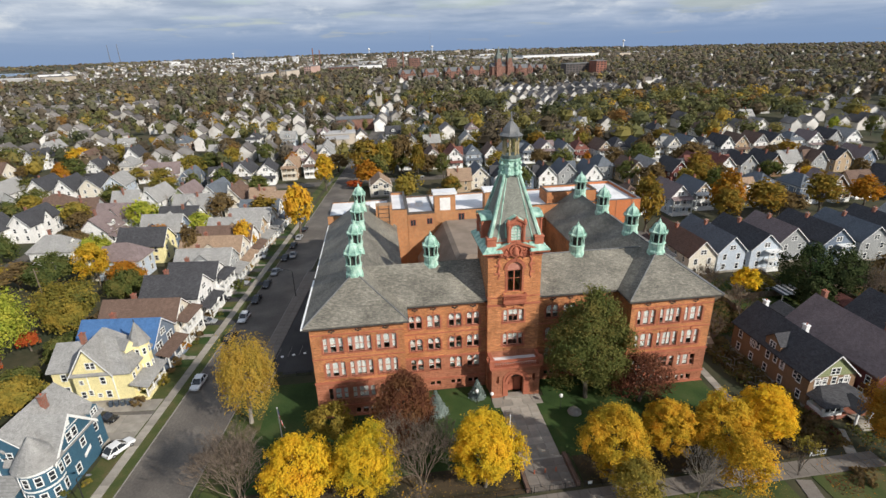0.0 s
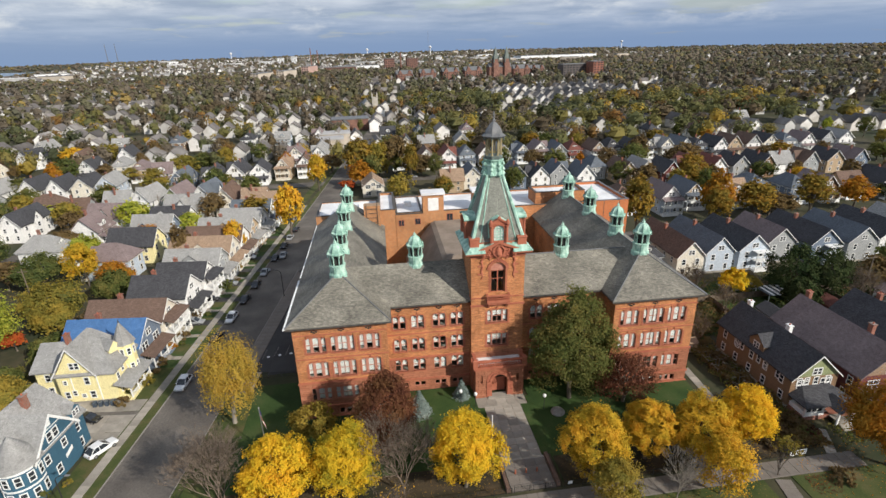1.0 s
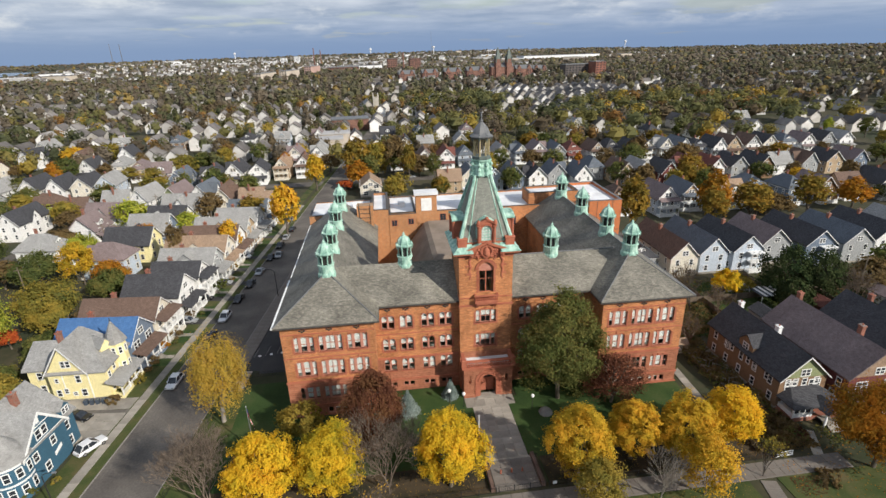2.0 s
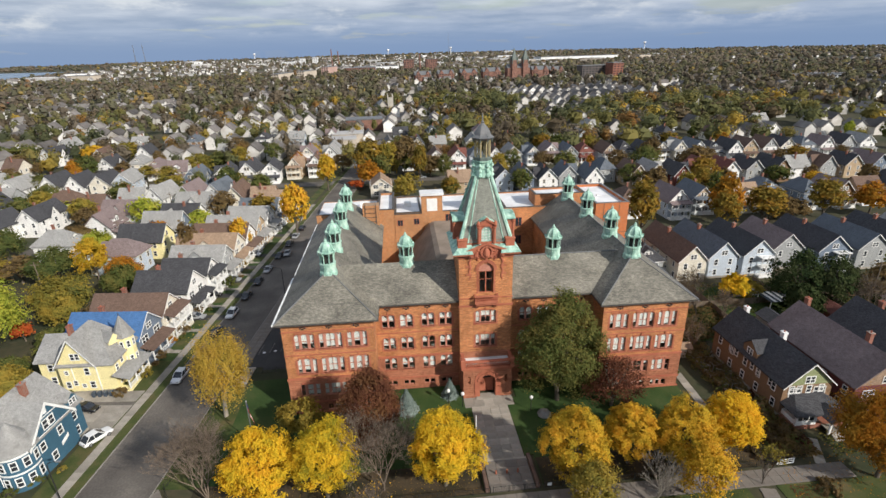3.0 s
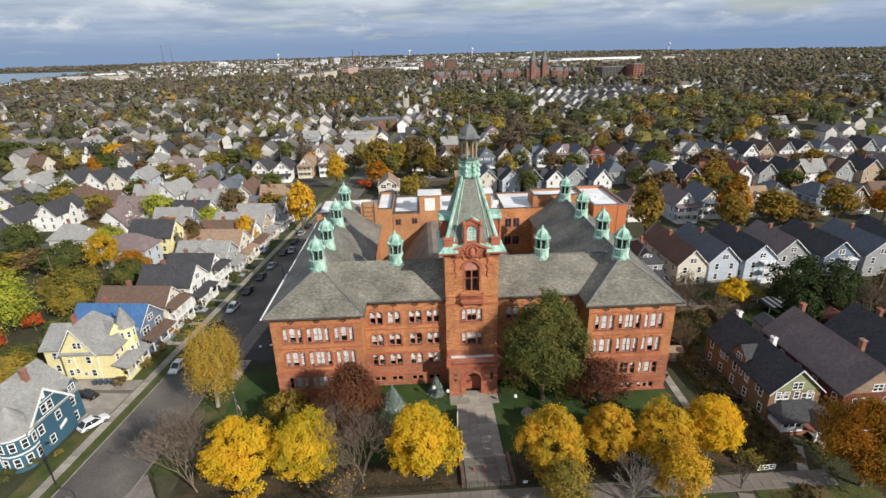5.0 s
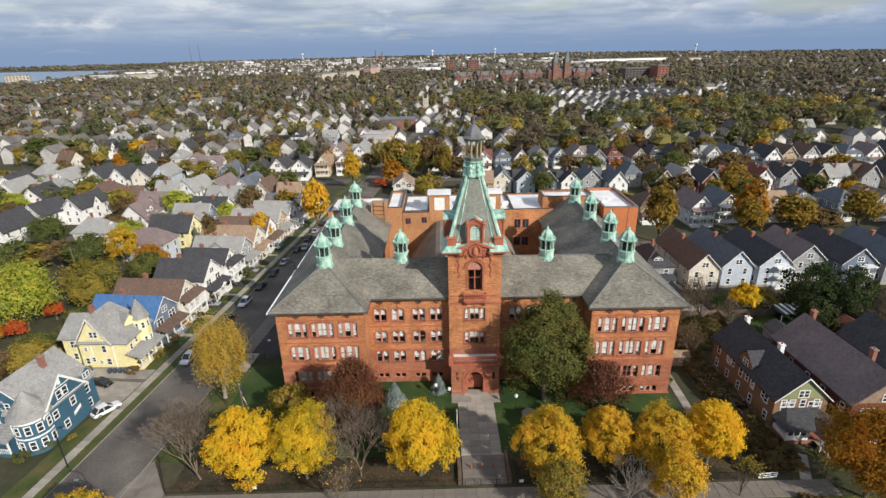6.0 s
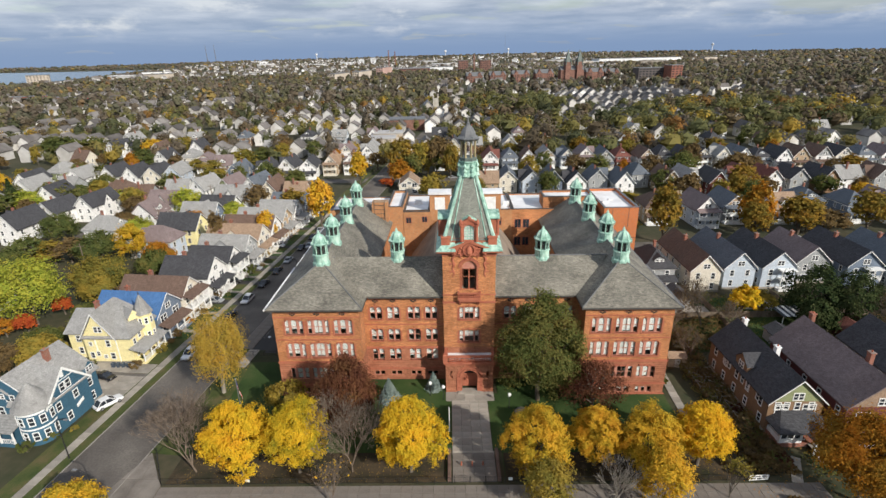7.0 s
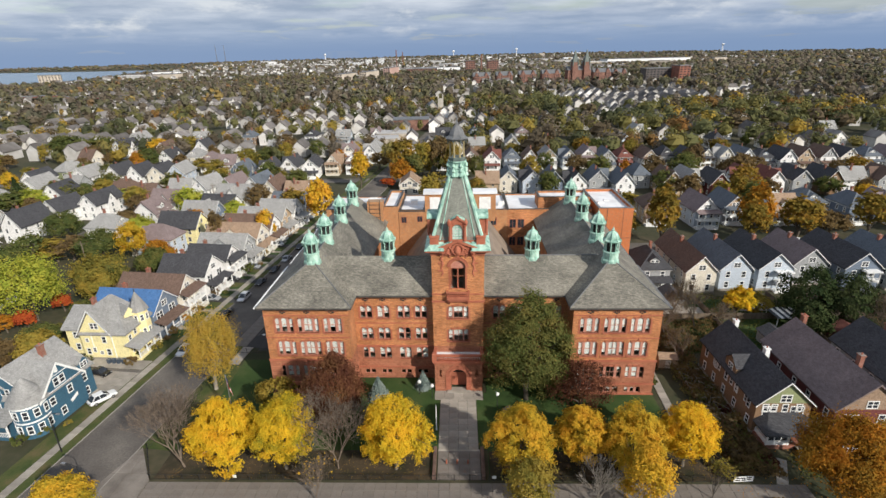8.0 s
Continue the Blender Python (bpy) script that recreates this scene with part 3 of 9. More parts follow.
    # added unseen wall that stops light behind the front rooms
    part("partition", Geo().box(a + 0.5, 9, 0, b - 0.5, 9.2, 17.5), PLASTER, school)
    # roof
    ea, eb = sorted((side * 18.75, side * 35.55))
    rid, top, v0, vh, v1 = side * 27.15, 23.9, 0.0, 8.0, 50.9
    t = 0.34
    g = Geo()
    P = [(ea, v0, EAVE), (eb, v0, EAVE), (eb, v1, EAVE), (ea, v1, EAVE), (rid, vh, top), (rid, v1, top)]
    lo = [(x, y, z - t) for x, y, z in P[:4]]
    g.add(P + lo, [(0, 1, 4), (1, 2, 5, 4), (3, 0, 4, 5), (2, 3, 5), (6, 9, 8, 7), (0, 6, 7, 1), (1, 7, 8, 2), (3, 9, 6, 0), (2, 8, 9, 3)])
    part("roof", g, SLATE, school, "streaked grey slate hip roof")
    g = Geo()
    for p in (P[0], P[1]):
        g.tube((p[0], p[1], p[2] + 0.02), (rid, vh, top + 0.03), 0.11, 0.11, 6)
    g.tube((rid, vh, top + 0.03), (rid, v1, top + 0.03), 0.12, 0.12, 6)
    part("ridge_cap", g, LEAD, school)
    g = Geo()
    g.box(ea - 0.1, v0 - 0.12, EAVE - 0.36, eb + 0.1, v0 - 0.002, EAVE - 0.1)
    part("gutter", g, GUTTER, school, "dark moulded eaves gutter")
    o = ea if side < 0 else eb
    g = Geo()
    for y0, y1, dx in ((-0.1, 18.2, 0.0), (19.4, 50.5, 0.16)):
        g.box(o - 0.16 + side * (0.1 - dx), y0, EAVE - 0.2, o + 0.16 + side * (0.1 - dx), y1, EAVE + 0.06)
    part("flashing", g, WHITE if side < 0 else LEAD, school, "metal flashing along the eaves")
    g = Geo()
    i = eb if side < 0 else ea
    g.box(i - 0.06, -0.1, EAVE - 0.36, i + 0.06, 5.0, EAVE - 0.1)
    part("gutter", g, GUTTER, school)
    for v in (8.5, 18.7, 32.2, 45.7):
        cupola(rid, v, top - 0.55)


CUP = {}


def cupola(u, v, z):
    """An eight-sided copper ventilator: flared skirt, open lantern with posts, cornice and ribbed dome."""
    if not CUP:
        ph = math.pi / 8
        g = Geo().lathe([(1.78, -0.9), (1.72, 0.0), (1.52, 0.3), (1.5, 1.5), (1.66, 1.58), (1.66, 1.78), (1.46, 1.86)], 8, phase=ph)
        CUP["skirt"] = (g, COPPER)
        CUP["louvre"] = (Geo().lathe([(1.04, 1.8), (1.04, 3.85)], 8, phase=ph), DARKVOID)
        CUP["cornice"] = (Geo().lathe([(1.3, 3.7), (1.45, 3.84), (1.8, 4.0), (1.84, 4.14), (1.62, 4.26), (1.4, 4.32)], 8, phase=ph), COPPER)
        CUP["dome"] = (Geo().lathe([(1.36, 4.3), (1.32, 4.65), (1.18, 5.05), (0.94, 5.45), (0.6, 5.78), (0.3, 5.98), (0.22, 6.1)], 8, phase=ph), COPPER)
        CUP["finial"] = (Geo().lathe([(0.28, 6.05), (0.36, 6.2), (0.16, 6.35), (0.22, 6.5), (0.05, 6.65), (0.02, 7.0)], 8, phase=ph), COPPER)
        for k in CUP:
            g, m = CUP[k]
            me = g.mesh(k)
            me.materials.append(m)
            CUP[k] = me
        for name, r, w, z0, z1 in (("post", 1.32, 0.14, 1.8, 3.8), ("bracket", 1.62, 0.13, 3.5, 4.45), ("rib", 0, 0, 0, 0)):
            for i in range(8):
                a = ph + 2 * math.pi * i / 8
                g = Geo()
                if name == "rib":
                    prof = [(1.39, 4.3), (1.35, 4.65), (1.21, 5.05), (0.96, 5.45), (0.62, 5.78)]
                    for (r0, z0), (r1, z1) in zip(prof, prof[1:]):
                        g.tube((r0 * math.cos(a), r0 * math.sin(a), z0), (r1 * math.cos(a), r1 * math.sin(a), z1), 0.07, 0.07, 4)
                else:
                    g.tube((r * math.cos(a), r * math.sin(a), z0), (r * math.cos(a), r * math.sin(a), z1), w, w, 5)
                me = g.mesh(name)
                me.materials.append(COPPER)
                CUP[(name, i)] = me
    top = new("cupola", CUP["skirt"])
    top.parent = school
    top.matrix_basis = pose(u, v, z + 0.25) @ Matrix.Diagonal((0.9, 0.9, 0.9, 1))
    tagged(top, "pale green copper cupola with a ribbed dome")
    for k, me in CUP.items():
        if k != "skirt":
            part(k if isinstance(k, str) else k[0], me, COPPER, top)


def centre_range(side):
    f = 5.6
    a, b = sorted((side * 4.3 - 0.3 * (side > 0), side * 19.6))
    pairs = [side * c for c in (17.4, 14.2, 10.4, 7.2)]
    up, lo, units = [], [], []
    for c in pairs:
        for r, (z0, z1) in enumerate([(13.1, 15.75), (8.6, 11.15), (4.4, 6.9)]):
            (lo if r == 2 else up).append((c - 1.13, c + 1.13, z0, z1, 0))
            units.append((c, z0, z1 - z0, [0.88, 0.88], 0.40, r))
        lo.append((c - 1.0, c + 1.0, 0.9, 1.9, 0))
        units.append((c, 0.9, 1.0, [0.75, 0.75], 0, 3))
    g = Geo()
    wall_panel(g, a, b, 7.2, 17.75, f, f + 0.5, up)
    part("wall", g, BRICK, school)
    part("wall", Geo().box(a, 18.2, 0, b, 18.7, 17.75), BRICK, school)
    g = Geo()
    wall_panel(g, a, b, 0, 7.2, f - 0.08, f + 0.5, lo)
    tagged(part("stone_base", g, STONE, school), kind="stuff")
    for c, z0, h, lights, arch, r in units:
        window_unit(lights, h, arch, school, pose(c, f + (0.16 if r < 2 else 0.12), z0), PINK, shades(2, 0.62, 0.9) if r < 3 else [0, 0], 0.5 if r < 3 else 0, 0.34)
        if r < 3:
            g = Geo()
            for k in (-0.61, 0.61):
                pts = [(c + k + 0.62 * math.cos(t), f - 0.12, z0 + h - 0.45 + 0.55 * math.sin(t)) for t in [math.pi * i / 8 for i in range(9)]]
                pts += [(c + k + 0.48 * math.cos(t), f - 0.12, z0 + h - 0.45 + 0.46 * math.sin(t)) for t in [math.pi * i / 8 for i in range(8, -1, -1)]]
                for i in range(8):
                    g.prism([pts[i], pts[i + 1], pts[16 - i], pts[17 - i]], (0, 0.13, 0))
            g.box(c - 1.25, f - 0.16, z0 - 0.18, c + 1.25, f + 0.16, z0)
            if r < 2:
                quoins(g, c - 1.13, z0, z0 + h - 0.4, f, -1)
                quoins(g, c + 1.13, z0, z0 + h - 0.4, f, 1)
                g.prism([(c - 0.14, f - 0.16, z0 + h + 0.2), (c + 0.14, f - 0.16, z0 + h + 0.2), (c, f - 0.16, z0 + h + 0.62)], (0, 0.18, 0))
            tagged(part("window_surround", g, TERRA, school), kind="stuff")
    for z, t, pr in ((7.0, 0.3, 0.14), (12.0, 0.16, 0.06), (2.4, 0.25, 0.16)):
        part("string_course", Geo().box(a, f - pr - 0.06, z, b, f + 0.02 - 0.09 * (z < 7), z + t), TERRA, school)
    for c in pairs:
        eave_vent(c, 16.95, f)
    for z in (2.9, 7.9, 12.4, 16.9):
        part("floor_slab", Geo().box(a, f + 0.5, z - 0.3, b - 0.0, 11, z), PLASTER, school)
    # unseen wall added behind the rooms to keep light out
    part("partition", Geo().box(a, 10, 0, b, 10.2, 17.5), PLASTER, school)
    v0, vr, v1, top = 4.85, 12.0, 19.2, 23.0
    ra, rb = sorted((side * 1.0, side * 25.5))
    g = Geo()
    ev = EAVE - 0.03
    g.add([(ra, v0, ev), (rb, v0, ev), (rb, vr, top), (ra, vr, top), (ra, v1, ev), (rb, v1, ev), (ra, v0, ev - 0.34), (rb, v0, ev - 0.34), (ra, v1, ev - 0.34), (rb, v1, ev - 0.34)],
          [(0, 1, 2, 3), (3, 2, 5, 4), (0, 6, 7, 1), (4, 5, 9, 8), (6, 8, 9, 7), (0, 3, 4, 8, 6), (1, 7, 9, 5, 2)])
    part("roof", g, SLATE, school, "streaked grey slate gable roof")
    part("ridge_cap", Geo().tube((ra, vr, top + 0.02), (side * 26.5, vr, top + 0.02), 0.12, 0.12, 6), LEAD, school)
    ga, gb = sorted((side * 4.9, side * 18.9))
    part("gutter", Geo().box(ga, v0 - 0.12, EAVE - 0.4, gb, v0 - 0.002, EAVE - 0.13), GUTTER, school)
    cupola(side * 13.6, 12.3, top - 0.6)


wing(-1)
wing(1)
centre_range(-1)
centre_range(1)

# tower: a frame of its own, axis at u = -0.3, v = 8.8
TU, TV, TH = -0.3, 8.8, 4.6


def tower():
    f = TV - TH
    g = Geo()
    holes = [(TU - 1.25, TU + 1.25, 19.7, 25.15, 1.2), (TU - 1.85, TU + 1.85, 13.8, 16.25, 0), (TU - 1.85, TU + 1.85, 9.1, 11.5, 0)]
    wall_panel(g, TU - TH, TU + TH, 8.0, 26.6, f, f + 0.6, holes)
    g.box(TU - TH, f + 0.6, 0, TU - TH + 0.6, TV + TH, 26.6).box(TU + TH - 0.6, f + 0.6, 0, TU + TH, TV + TH, 26.6).box(TU - TH + 0.6, TV + TH - 0.6, 17, TU + TH - 0.6, TV + TH, 26.6)
    part("tower_wall", g, BRICK, school, "square brick tower shaft")
    for z in (8.0, 12.6, 18.0, 26.0):
        part("floor_slab", Geo().box(TU - TH + 0.6, f + 0.6, z - 0.3, TU + TH - 0.6, TV + TH - 0.6, z), PLASTER, school)
    window_unit([0.62, 1.55, 0.62], 2.45, 0.0, school, pose(TU, f + 0.2, 13.8), PINK, [0.9, 0.45, 0.9], 0.5, 0.3)
    window_unit([0.62, 1.55, 0.62], 2.4, 0.0, school, pose(TU, f + 0.2, 9.1), PINK, [0.8, 0.6, 0.5], 0.5, 0.3)
    # great arched window: tall pair of lights under a terracotta tympanum
    window_unit([0.95, 0.95], 4.0, 0.0, school, pose(TU, f + 0.25, 19.7), TERRA, [0, 0], 0.62, 0.2)
    g = Geo().box(TU - 1.25, f + 0.25, 23.72, TU + 1.25, f + 0.4, 25.2)
    part("tympanum", g, PINK, school, "plain terracotta arch panel")
    g = Geo()
    for k in range(13):
        t0, t1 = math.pi * k / 13, math.pi * (k + 0.86) / 13
        r0, r1 = 1.36, 1.9 if k != 6 else 2.2
        c = [(TU + r * math.cos(t), f - 0.16, 23.95 + 1.02 * r * math.sin(t)) for r, t in ((r0, t0), (r0, t1), (r1, t1), (r1, t0))]
        g.prism(c, (0, 0.18, 0))
    quoins(g, TU - 1.3, 19.7, 24.0, f - 0.03, -1)
    quoins(g, TU + 1.3, 19.7, 24.0, f - 0.03, 1)
    tagged(part("archivolt", g, TERRA, school, "toothed terracotta arch surround"), kind="stuff")
    for s in (-1, 1):
        # hanging garland drops beside the arch
        g = Geo()
        r = random.Random(3)
        for k in range(16):
            z = 25.9 - k * 0.24
            w = 0.34 - 0.012 * k
            u = TU + s * (2.75 + 0.12 * math.sin(k * 0.9))
            g.lathe([(0.02, z - 0.16), (w * (0.7 + 0.4 * r.random()), z), (0.02, z + 0.17)], 6, (u, f - 0.03), r.random())
        for k in range(9):
            t = math.pi * (0.12 + 0.09 * k)
            u, z = TU + s * (2.05 + 0.75 * math.cos(t)), 25.55 + 0.75 * math.sin(t)
            g.lathe([(0.02, z - 0.2), (0.2, z), (0.02, z + 0.2)], 6, (u, f - 0.06), r.random())
        for z in (24.6, 23.1):
            g.box(TU + s * 3.05 - 0.4, f - 0.14, z, TU + s * 3.05 + 0.4, f + 0.02, z + 0.3)
        tagged(part("garland", g, TERRA, school, "carved terracotta garland"), kind="stuff")
        for z in (14, 9.3):
            g = Geo()
            quoins(g, TU + s * 1.85, z - 0.2, z + 2.4, f, s)
            tagged(part("window_surround", g, TERRA, school), kind="stuff")
    for z in (13.8, 9.1):
        g = Geo()
        g.box(TU - 2.1, f - 0.18, z - 0.22, TU + 2.1, f + 0.2, z)
        hood(g, TU, z + 2.65, 2.6, f)
        tagged(part("window_surround", g, TERRA, school), kind="stuff")
    # balcony
    g = Geo().box(TU - 2.0, f - 0.95, 18.0, TU + 2.0, f + 0.02, 18.55).box(TU - 1.75, f - 0.7, 17.6, TU + 1.75, f + 0.02, 18.0).box(TU - 2.05, f - 1.0, 19.32, TU + 2.05, f - 0.7, 19.5)
    g.box(TU - 2.05, f - 0.7, 19.32, TU - 1.75, f, 19.5).box(TU + 1.75, f - 0.7, 19.32, TU + 2.05, f, 19.5)
    bal = part("balcony", g, TERRA, school, "terracotta balcony with balusters")
    for k in range(12):
        part("baluster", Geo().lathe([(0.06, 18.55), (0.12, 18.75), (0.06, 19.0), (0.07, 19.32)], 6, (TU - 1.87 + k * 0.34, f - 0.85)), TERRA, bal)
    for s in (-1, 1):
        part("bracket", Geo().prism([(TU + s * 1.6 - 0.2, f, 17.7), (TU + s * 1.6 - 0.2, f - 0.8, 17.7), (TU + s * 1.6 - 0.2, f, 16.7)], (0.4, 0, 0)), TERRA, bal)
    for z, t, pr in ((17.1, 0.35, 0.14), (18.65, 0.18, 0.1), (26.2, 0.25, 0.12)):
        g = Geo()
        for bx in ((TU - TH - pr, f - pr, TU + TH + pr, f + 0.02), (TU - TH - pr, f + 0.02, TU - TH + 0.02, TV + TH), (TU + TH - 0.02, f + 0.02, TU + TH + pr, TV + TH)):
            g.box(bx[0], bx[1], z, bx[2], bx[3], z + t)
        part("string_course", g, TERRA, school)
    # bracketed cornice, with the gable breaking through it on each face
    g = Geo()
    for h, z0, z1 in ((TH + 0.25, 26.6, 26.85), (TH + 0.6, 26.85, 27.1), (TH + 1.0, 27.1, 27.35)):
        g.box(TU - h, TV - h, z0, TU - 2.2, TV + h, z1).box(TU + 2.2, TV - h, z0, TU + h, TV + h, z1).box(TU - 2.2, TV + 2.2, z0, TU + 2.2, TV + h, z1)
    part("cornice", g, TERRA, school)
    g = Geo()
    h = TH + 1.08
    for s in (-1, 1):
        x0, x1 = TU + s * 2.3, TU + s * h
        g.prism([(x0, TV - h, 27.36), (x1, TV - h, 27.36), (x1, TV + h, 27.36), (x0, TV + h, 27.36)][::s], (0, 0, 0.1))
        g.add([(x1, TV - h, 27.46), (x1, TV + h, 27.46), (TU + s * 4.3, TV + 4.3, 28.6), (TU + s * 4.3, TV - 4.3, 28.6)], [(0, 1, 2, 3)[::-s]])
        g.add([(x1, TV - h, 27.46), (TU + s * 4.3, TV - 4.3, 28.6), (TU + s * 2.4, TV - 4.3, 28.6), (TU + s * 2.4, TV - h, 27.46)], [(0, 1, 2, 3)[::-s]])
    part("cornice_roof", g, COPPER, school, "green copper cornice skirt")
    g = Geo().box(TU - 4.25, TV - 4.25, 26.6, TU + 4.25, TV + 4.25, 29.3)
    part("attic", g, TERRA, school, "terracotta attic stage")
    for sx in (-1, 1):
        for sy in (-1, 1):
            g = Geo().chamfer(TU + sx * 4.0 - 0.75, TV + sy * 4.0 - 0.75, 27.2, TU + sx * 4.0 + 0.75, TV + sy * 4.0 + 0.75, 29.5, 0.1)
            g.chamfer(TU + sx * 4.0 - 0.88, TV + sy * 4.0 - 0.88, 29.5, TU + sx * 4.0 + 0.88, TV + sy * 4.0 + 0.88, 29.72, 0.08)
            part("corner_pedestal", g, TERRA, school)
    # front gable with raked copper copings and carved shield
    y = TV - TH - 0.3
    part("gable", Geo().prism([(TU - 4.3, y, 27.1), (TU - 2.0, y, 26.3), (TU + 2.0, y, 26.3), (TU + 4.3, y, 27.1), (TU, y, 28.9)], (0, 0.9, 0)), TERRA, school, "carved terracotta gable")
    for s in (-1, 1):
        g = Geo().prism([(TU + s * 5.0, y - 0.35, 26.85), (TU + s * 0.02, y - 0.35, 28.75), (TU + s * 0.02, y - 0.35, 29.15), (TU + s * 5.1, y - 0.35, 27.2)][::s], (0, 1.3, 0))
        part("raked_cornice", g, TERRA, school)
        g = Geo().prism([(TU + s * 5.12, y - 0.4, 27.21), (TU + s * 0.9, y - 0.1, 28.80), (TU + s * 0.9, y - 0.1, 28.90), (TU + s * 5.14, y - 0.4, 27.29)][::s], (0, 1.4, 0))
        part("coping", g, COPPER, school, "green copper coping")
    g = Geo()
    r = random.Random(8)
    for k in range(70):
        t, q = r.random() * 2 * math.pi, r.random() ** 0.5
        u, z = TU + 2.1 * q * math.cos(t), 27.1 + 0.95 * q * math.sin(t)
        w = 0.12 + 0.16 * r.random()
        g.lathe([(0.02, z - w), (w, z), (0.02, z + w)], 6, (u, y - 0.02), r.random())
    g.lathe([(0.3, 26.4), (0.6, 26.9), (0.52, 27.6), (0.3, 28.0), (0.1, 28.2)], 10, (TU, y - 0.02))
    for k in range(14):
        t0 = 2 * math.pi * k / 14
        g.prism([(TU + q * math.cos(t), y - 0.3, 27.45 + q * math.sin(t)) for q, t in ((0.85, t0), (0.85, t0 + 0.42), (1.1, t0 + 0.42), (1.1, t0))], (0, 0.32, 0))
    part("shield", g, TERRA, school, "carved terracotta shield and foliage")
    for s in (-1, 1):
        g = Geo()
        g.lathe([(0.05, 26.4), (0.42, 26.7), (0.5, 27.0), (0.3, 27.3), (0.05, 27.4)], 8, (TU + s * 2.6, y - 0.2))
        part("boss", g, TERRA, school)
    # spire: four slate slopes with broad copper hips
    zb, zt, rb, rt = 28.9, 39.4, 4.35, 1.25
    g = Geo()
    c0 = [(TU - rb, TV - rb, zb), (TU + rb, TV - rb, zb), (TU + rb, TV + rb, zb), (TU - rb, TV + rb, zb)]
    c1 = [(TU - rt, TV - rt, zt), (TU + rt, TV - rt, zt), (TU + rt, TV + rt, zt), (TU - rt, TV + rt, zt)]
    g.add(c0 + c1, [(i, (i + 1) % 4, 4 + (i + 1) % 4, 4 + i) for i in range(4)] + [(3, 2, 1, 0), (4, 5, 6, 7)])
    part("spire", g, SLATE_SPIRE, school, "steep grey slate spire")
    for i in range(4):
        g = Geo()
        g.tube(c0[i], c1[i], 0.34, 0.26, 6)
        a, b = Vector(c0[i]), Vector(c1[i])
        for s in (1, -1):
            o = Vector(c0[(i + s) % 4]) - a
            p0, p1 = a + o.normalized() * 1.35, b + o.normalized() * 0.42
            g.tube(p0, p1, 0.12, 0.1, 5)
        part("copper_hip", g, COPPER, school, "broad green copper hip")
    # dormers on the four faces
    for k in range(4):
        rot = pose(TU, TV, 0, 0, 0, 90 * k)
        d = 4.9 if k == 0 else 5.0
        top, hi, ww, za = (32.9, 32.1, 0.86, 31.0) if k == 0 else (32.6, 31.9, 0.85, 30.8)
        g = Geo()
        bw = 1.38 if k == 0 else 1.9
        wall_panel(g, -bw, bw, 28.9, hi, -d, -d + 0.4, [(-ww, ww, 29.2, za + ww, ww * 0.95)])
        g.box(-bw, -d + 0.4, 28.9, -bw + 0.4, -1.5, hi).box(bw - 0.4, -d + 0.4, 28.9, bw, -1.5, hi)
        pts = [(bw * math.cos(t), -d, hi + (top - hi - 0.1) * math.sin(t)) for t in [math.pi * i / 10 for i in range(11)]]
        g.prism(pts, (0, 0.4, 0))
        for s in (-1, 1):
            g.lathe([(0.27, 28.9), (0.24, 31.5), (0.34, 31.6), (0.34, 31.85)], 8, (s * (bw - 0.1), -d - 0.05))
        for q in range(9):
            t = math.pi * (q + 0.1) / 9
            t2 = math.pi * (q + 0.9) / 9
            g.prism([(q1 * math.cos(a1), -d - 0.12, za + q1 * math.sin(a1)) for q1, a1 in ((ww + 0.04, t), (ww + 0.04, t2), (ww + 0.4, t2), (ww + 0.4, t))], (0, 0.14, 0))
        dm = part("dormer", g, TERRA, school, "terracotta dormer with an arched light")
        dm.matrix_basis = rot
        g = Geo()
        n = 8
        o, w = (-0.22, 1.6) if k == 0 else (-0.35, 2.2)
        arc = [math.pi * i / n for i in range(n + 1)]
        if k == 0:
            rake = [(-w, hi - 0.35), (-0.9, hi + 0.3), (0, hi + 0.75), (0.9, hi + 0.3), (w, hi - 0.35)]
            g.prism([(x, -d + o, z) for x, z in rake] + [(x * 1.04, -d + o, z + 0.2) for x, z in reversed(rake)], (0, 0.7, 0))
        else:
            g.prism([(w * math.cos(t), -d + o, hi + 0.1 + (top - hi) * math.sin(t)) for t in arc] + [(w * math.cos(t) * 1.03, -d + o, hi + 0.28 + (top - hi) * math.sin(t)) for t in reversed(arc)], (0, 3.4, 0))
        part("hood", g, TERRA if k == 0 else COPPER, dm, "terracotta gabled pediment" if k == 0 else "green copper dormer hood")
        if k == 0:
            g = Geo().prism([(x * 1.02, -d + 0.5, z + 0.16) for x, z in rake] + [(x * 1.06, -d + 0.5, z + 0.26) for x, z in reversed(rake)], (0, 2.9, 0))
            part("dormer_roof", g, COPPER, dm, "green copper dormer roof")
        if k == 0:
            for s in (-1, 1):
                part("copper_flashing", Geo().tube((s * 1.5, -d + 0.5, 29.6), (s * 1.5, -3.3, 32.0), 0.14, 0.14, 6), COPPER, dm, "green copper flashing")
                part("urn", Geo().lathe([(0.05, 32.0), (0.36, 32.2), (0.3, 32.55), (0.08, 32.9)], 8, (s * 1.4, -d - 0.1)), TERRA, dm)
            part("urn", Geo().lathe([(0.26, 32.9), (0.38, 33.1), (0.18, 33.3), (0.05, 33.45)], 8, (0, -d)), TERRA, dm)
        g = Geo().box(-ww, -d + 0.22, 29.2, ww, -d + 0.26, za + ww)
        part("pane", g, PALEGLASS, dm, "pale leaded light")
        g = Geo()
        for q in (-1, 1):
            g.box(q * ww / 3 - 0.07, -d + 0.12, 29.2, q * ww / 3 + 0.07, -d + 0.2, za + ww * 0.9)
        for w in range(6):
            z = 29.3 + w * 0.5
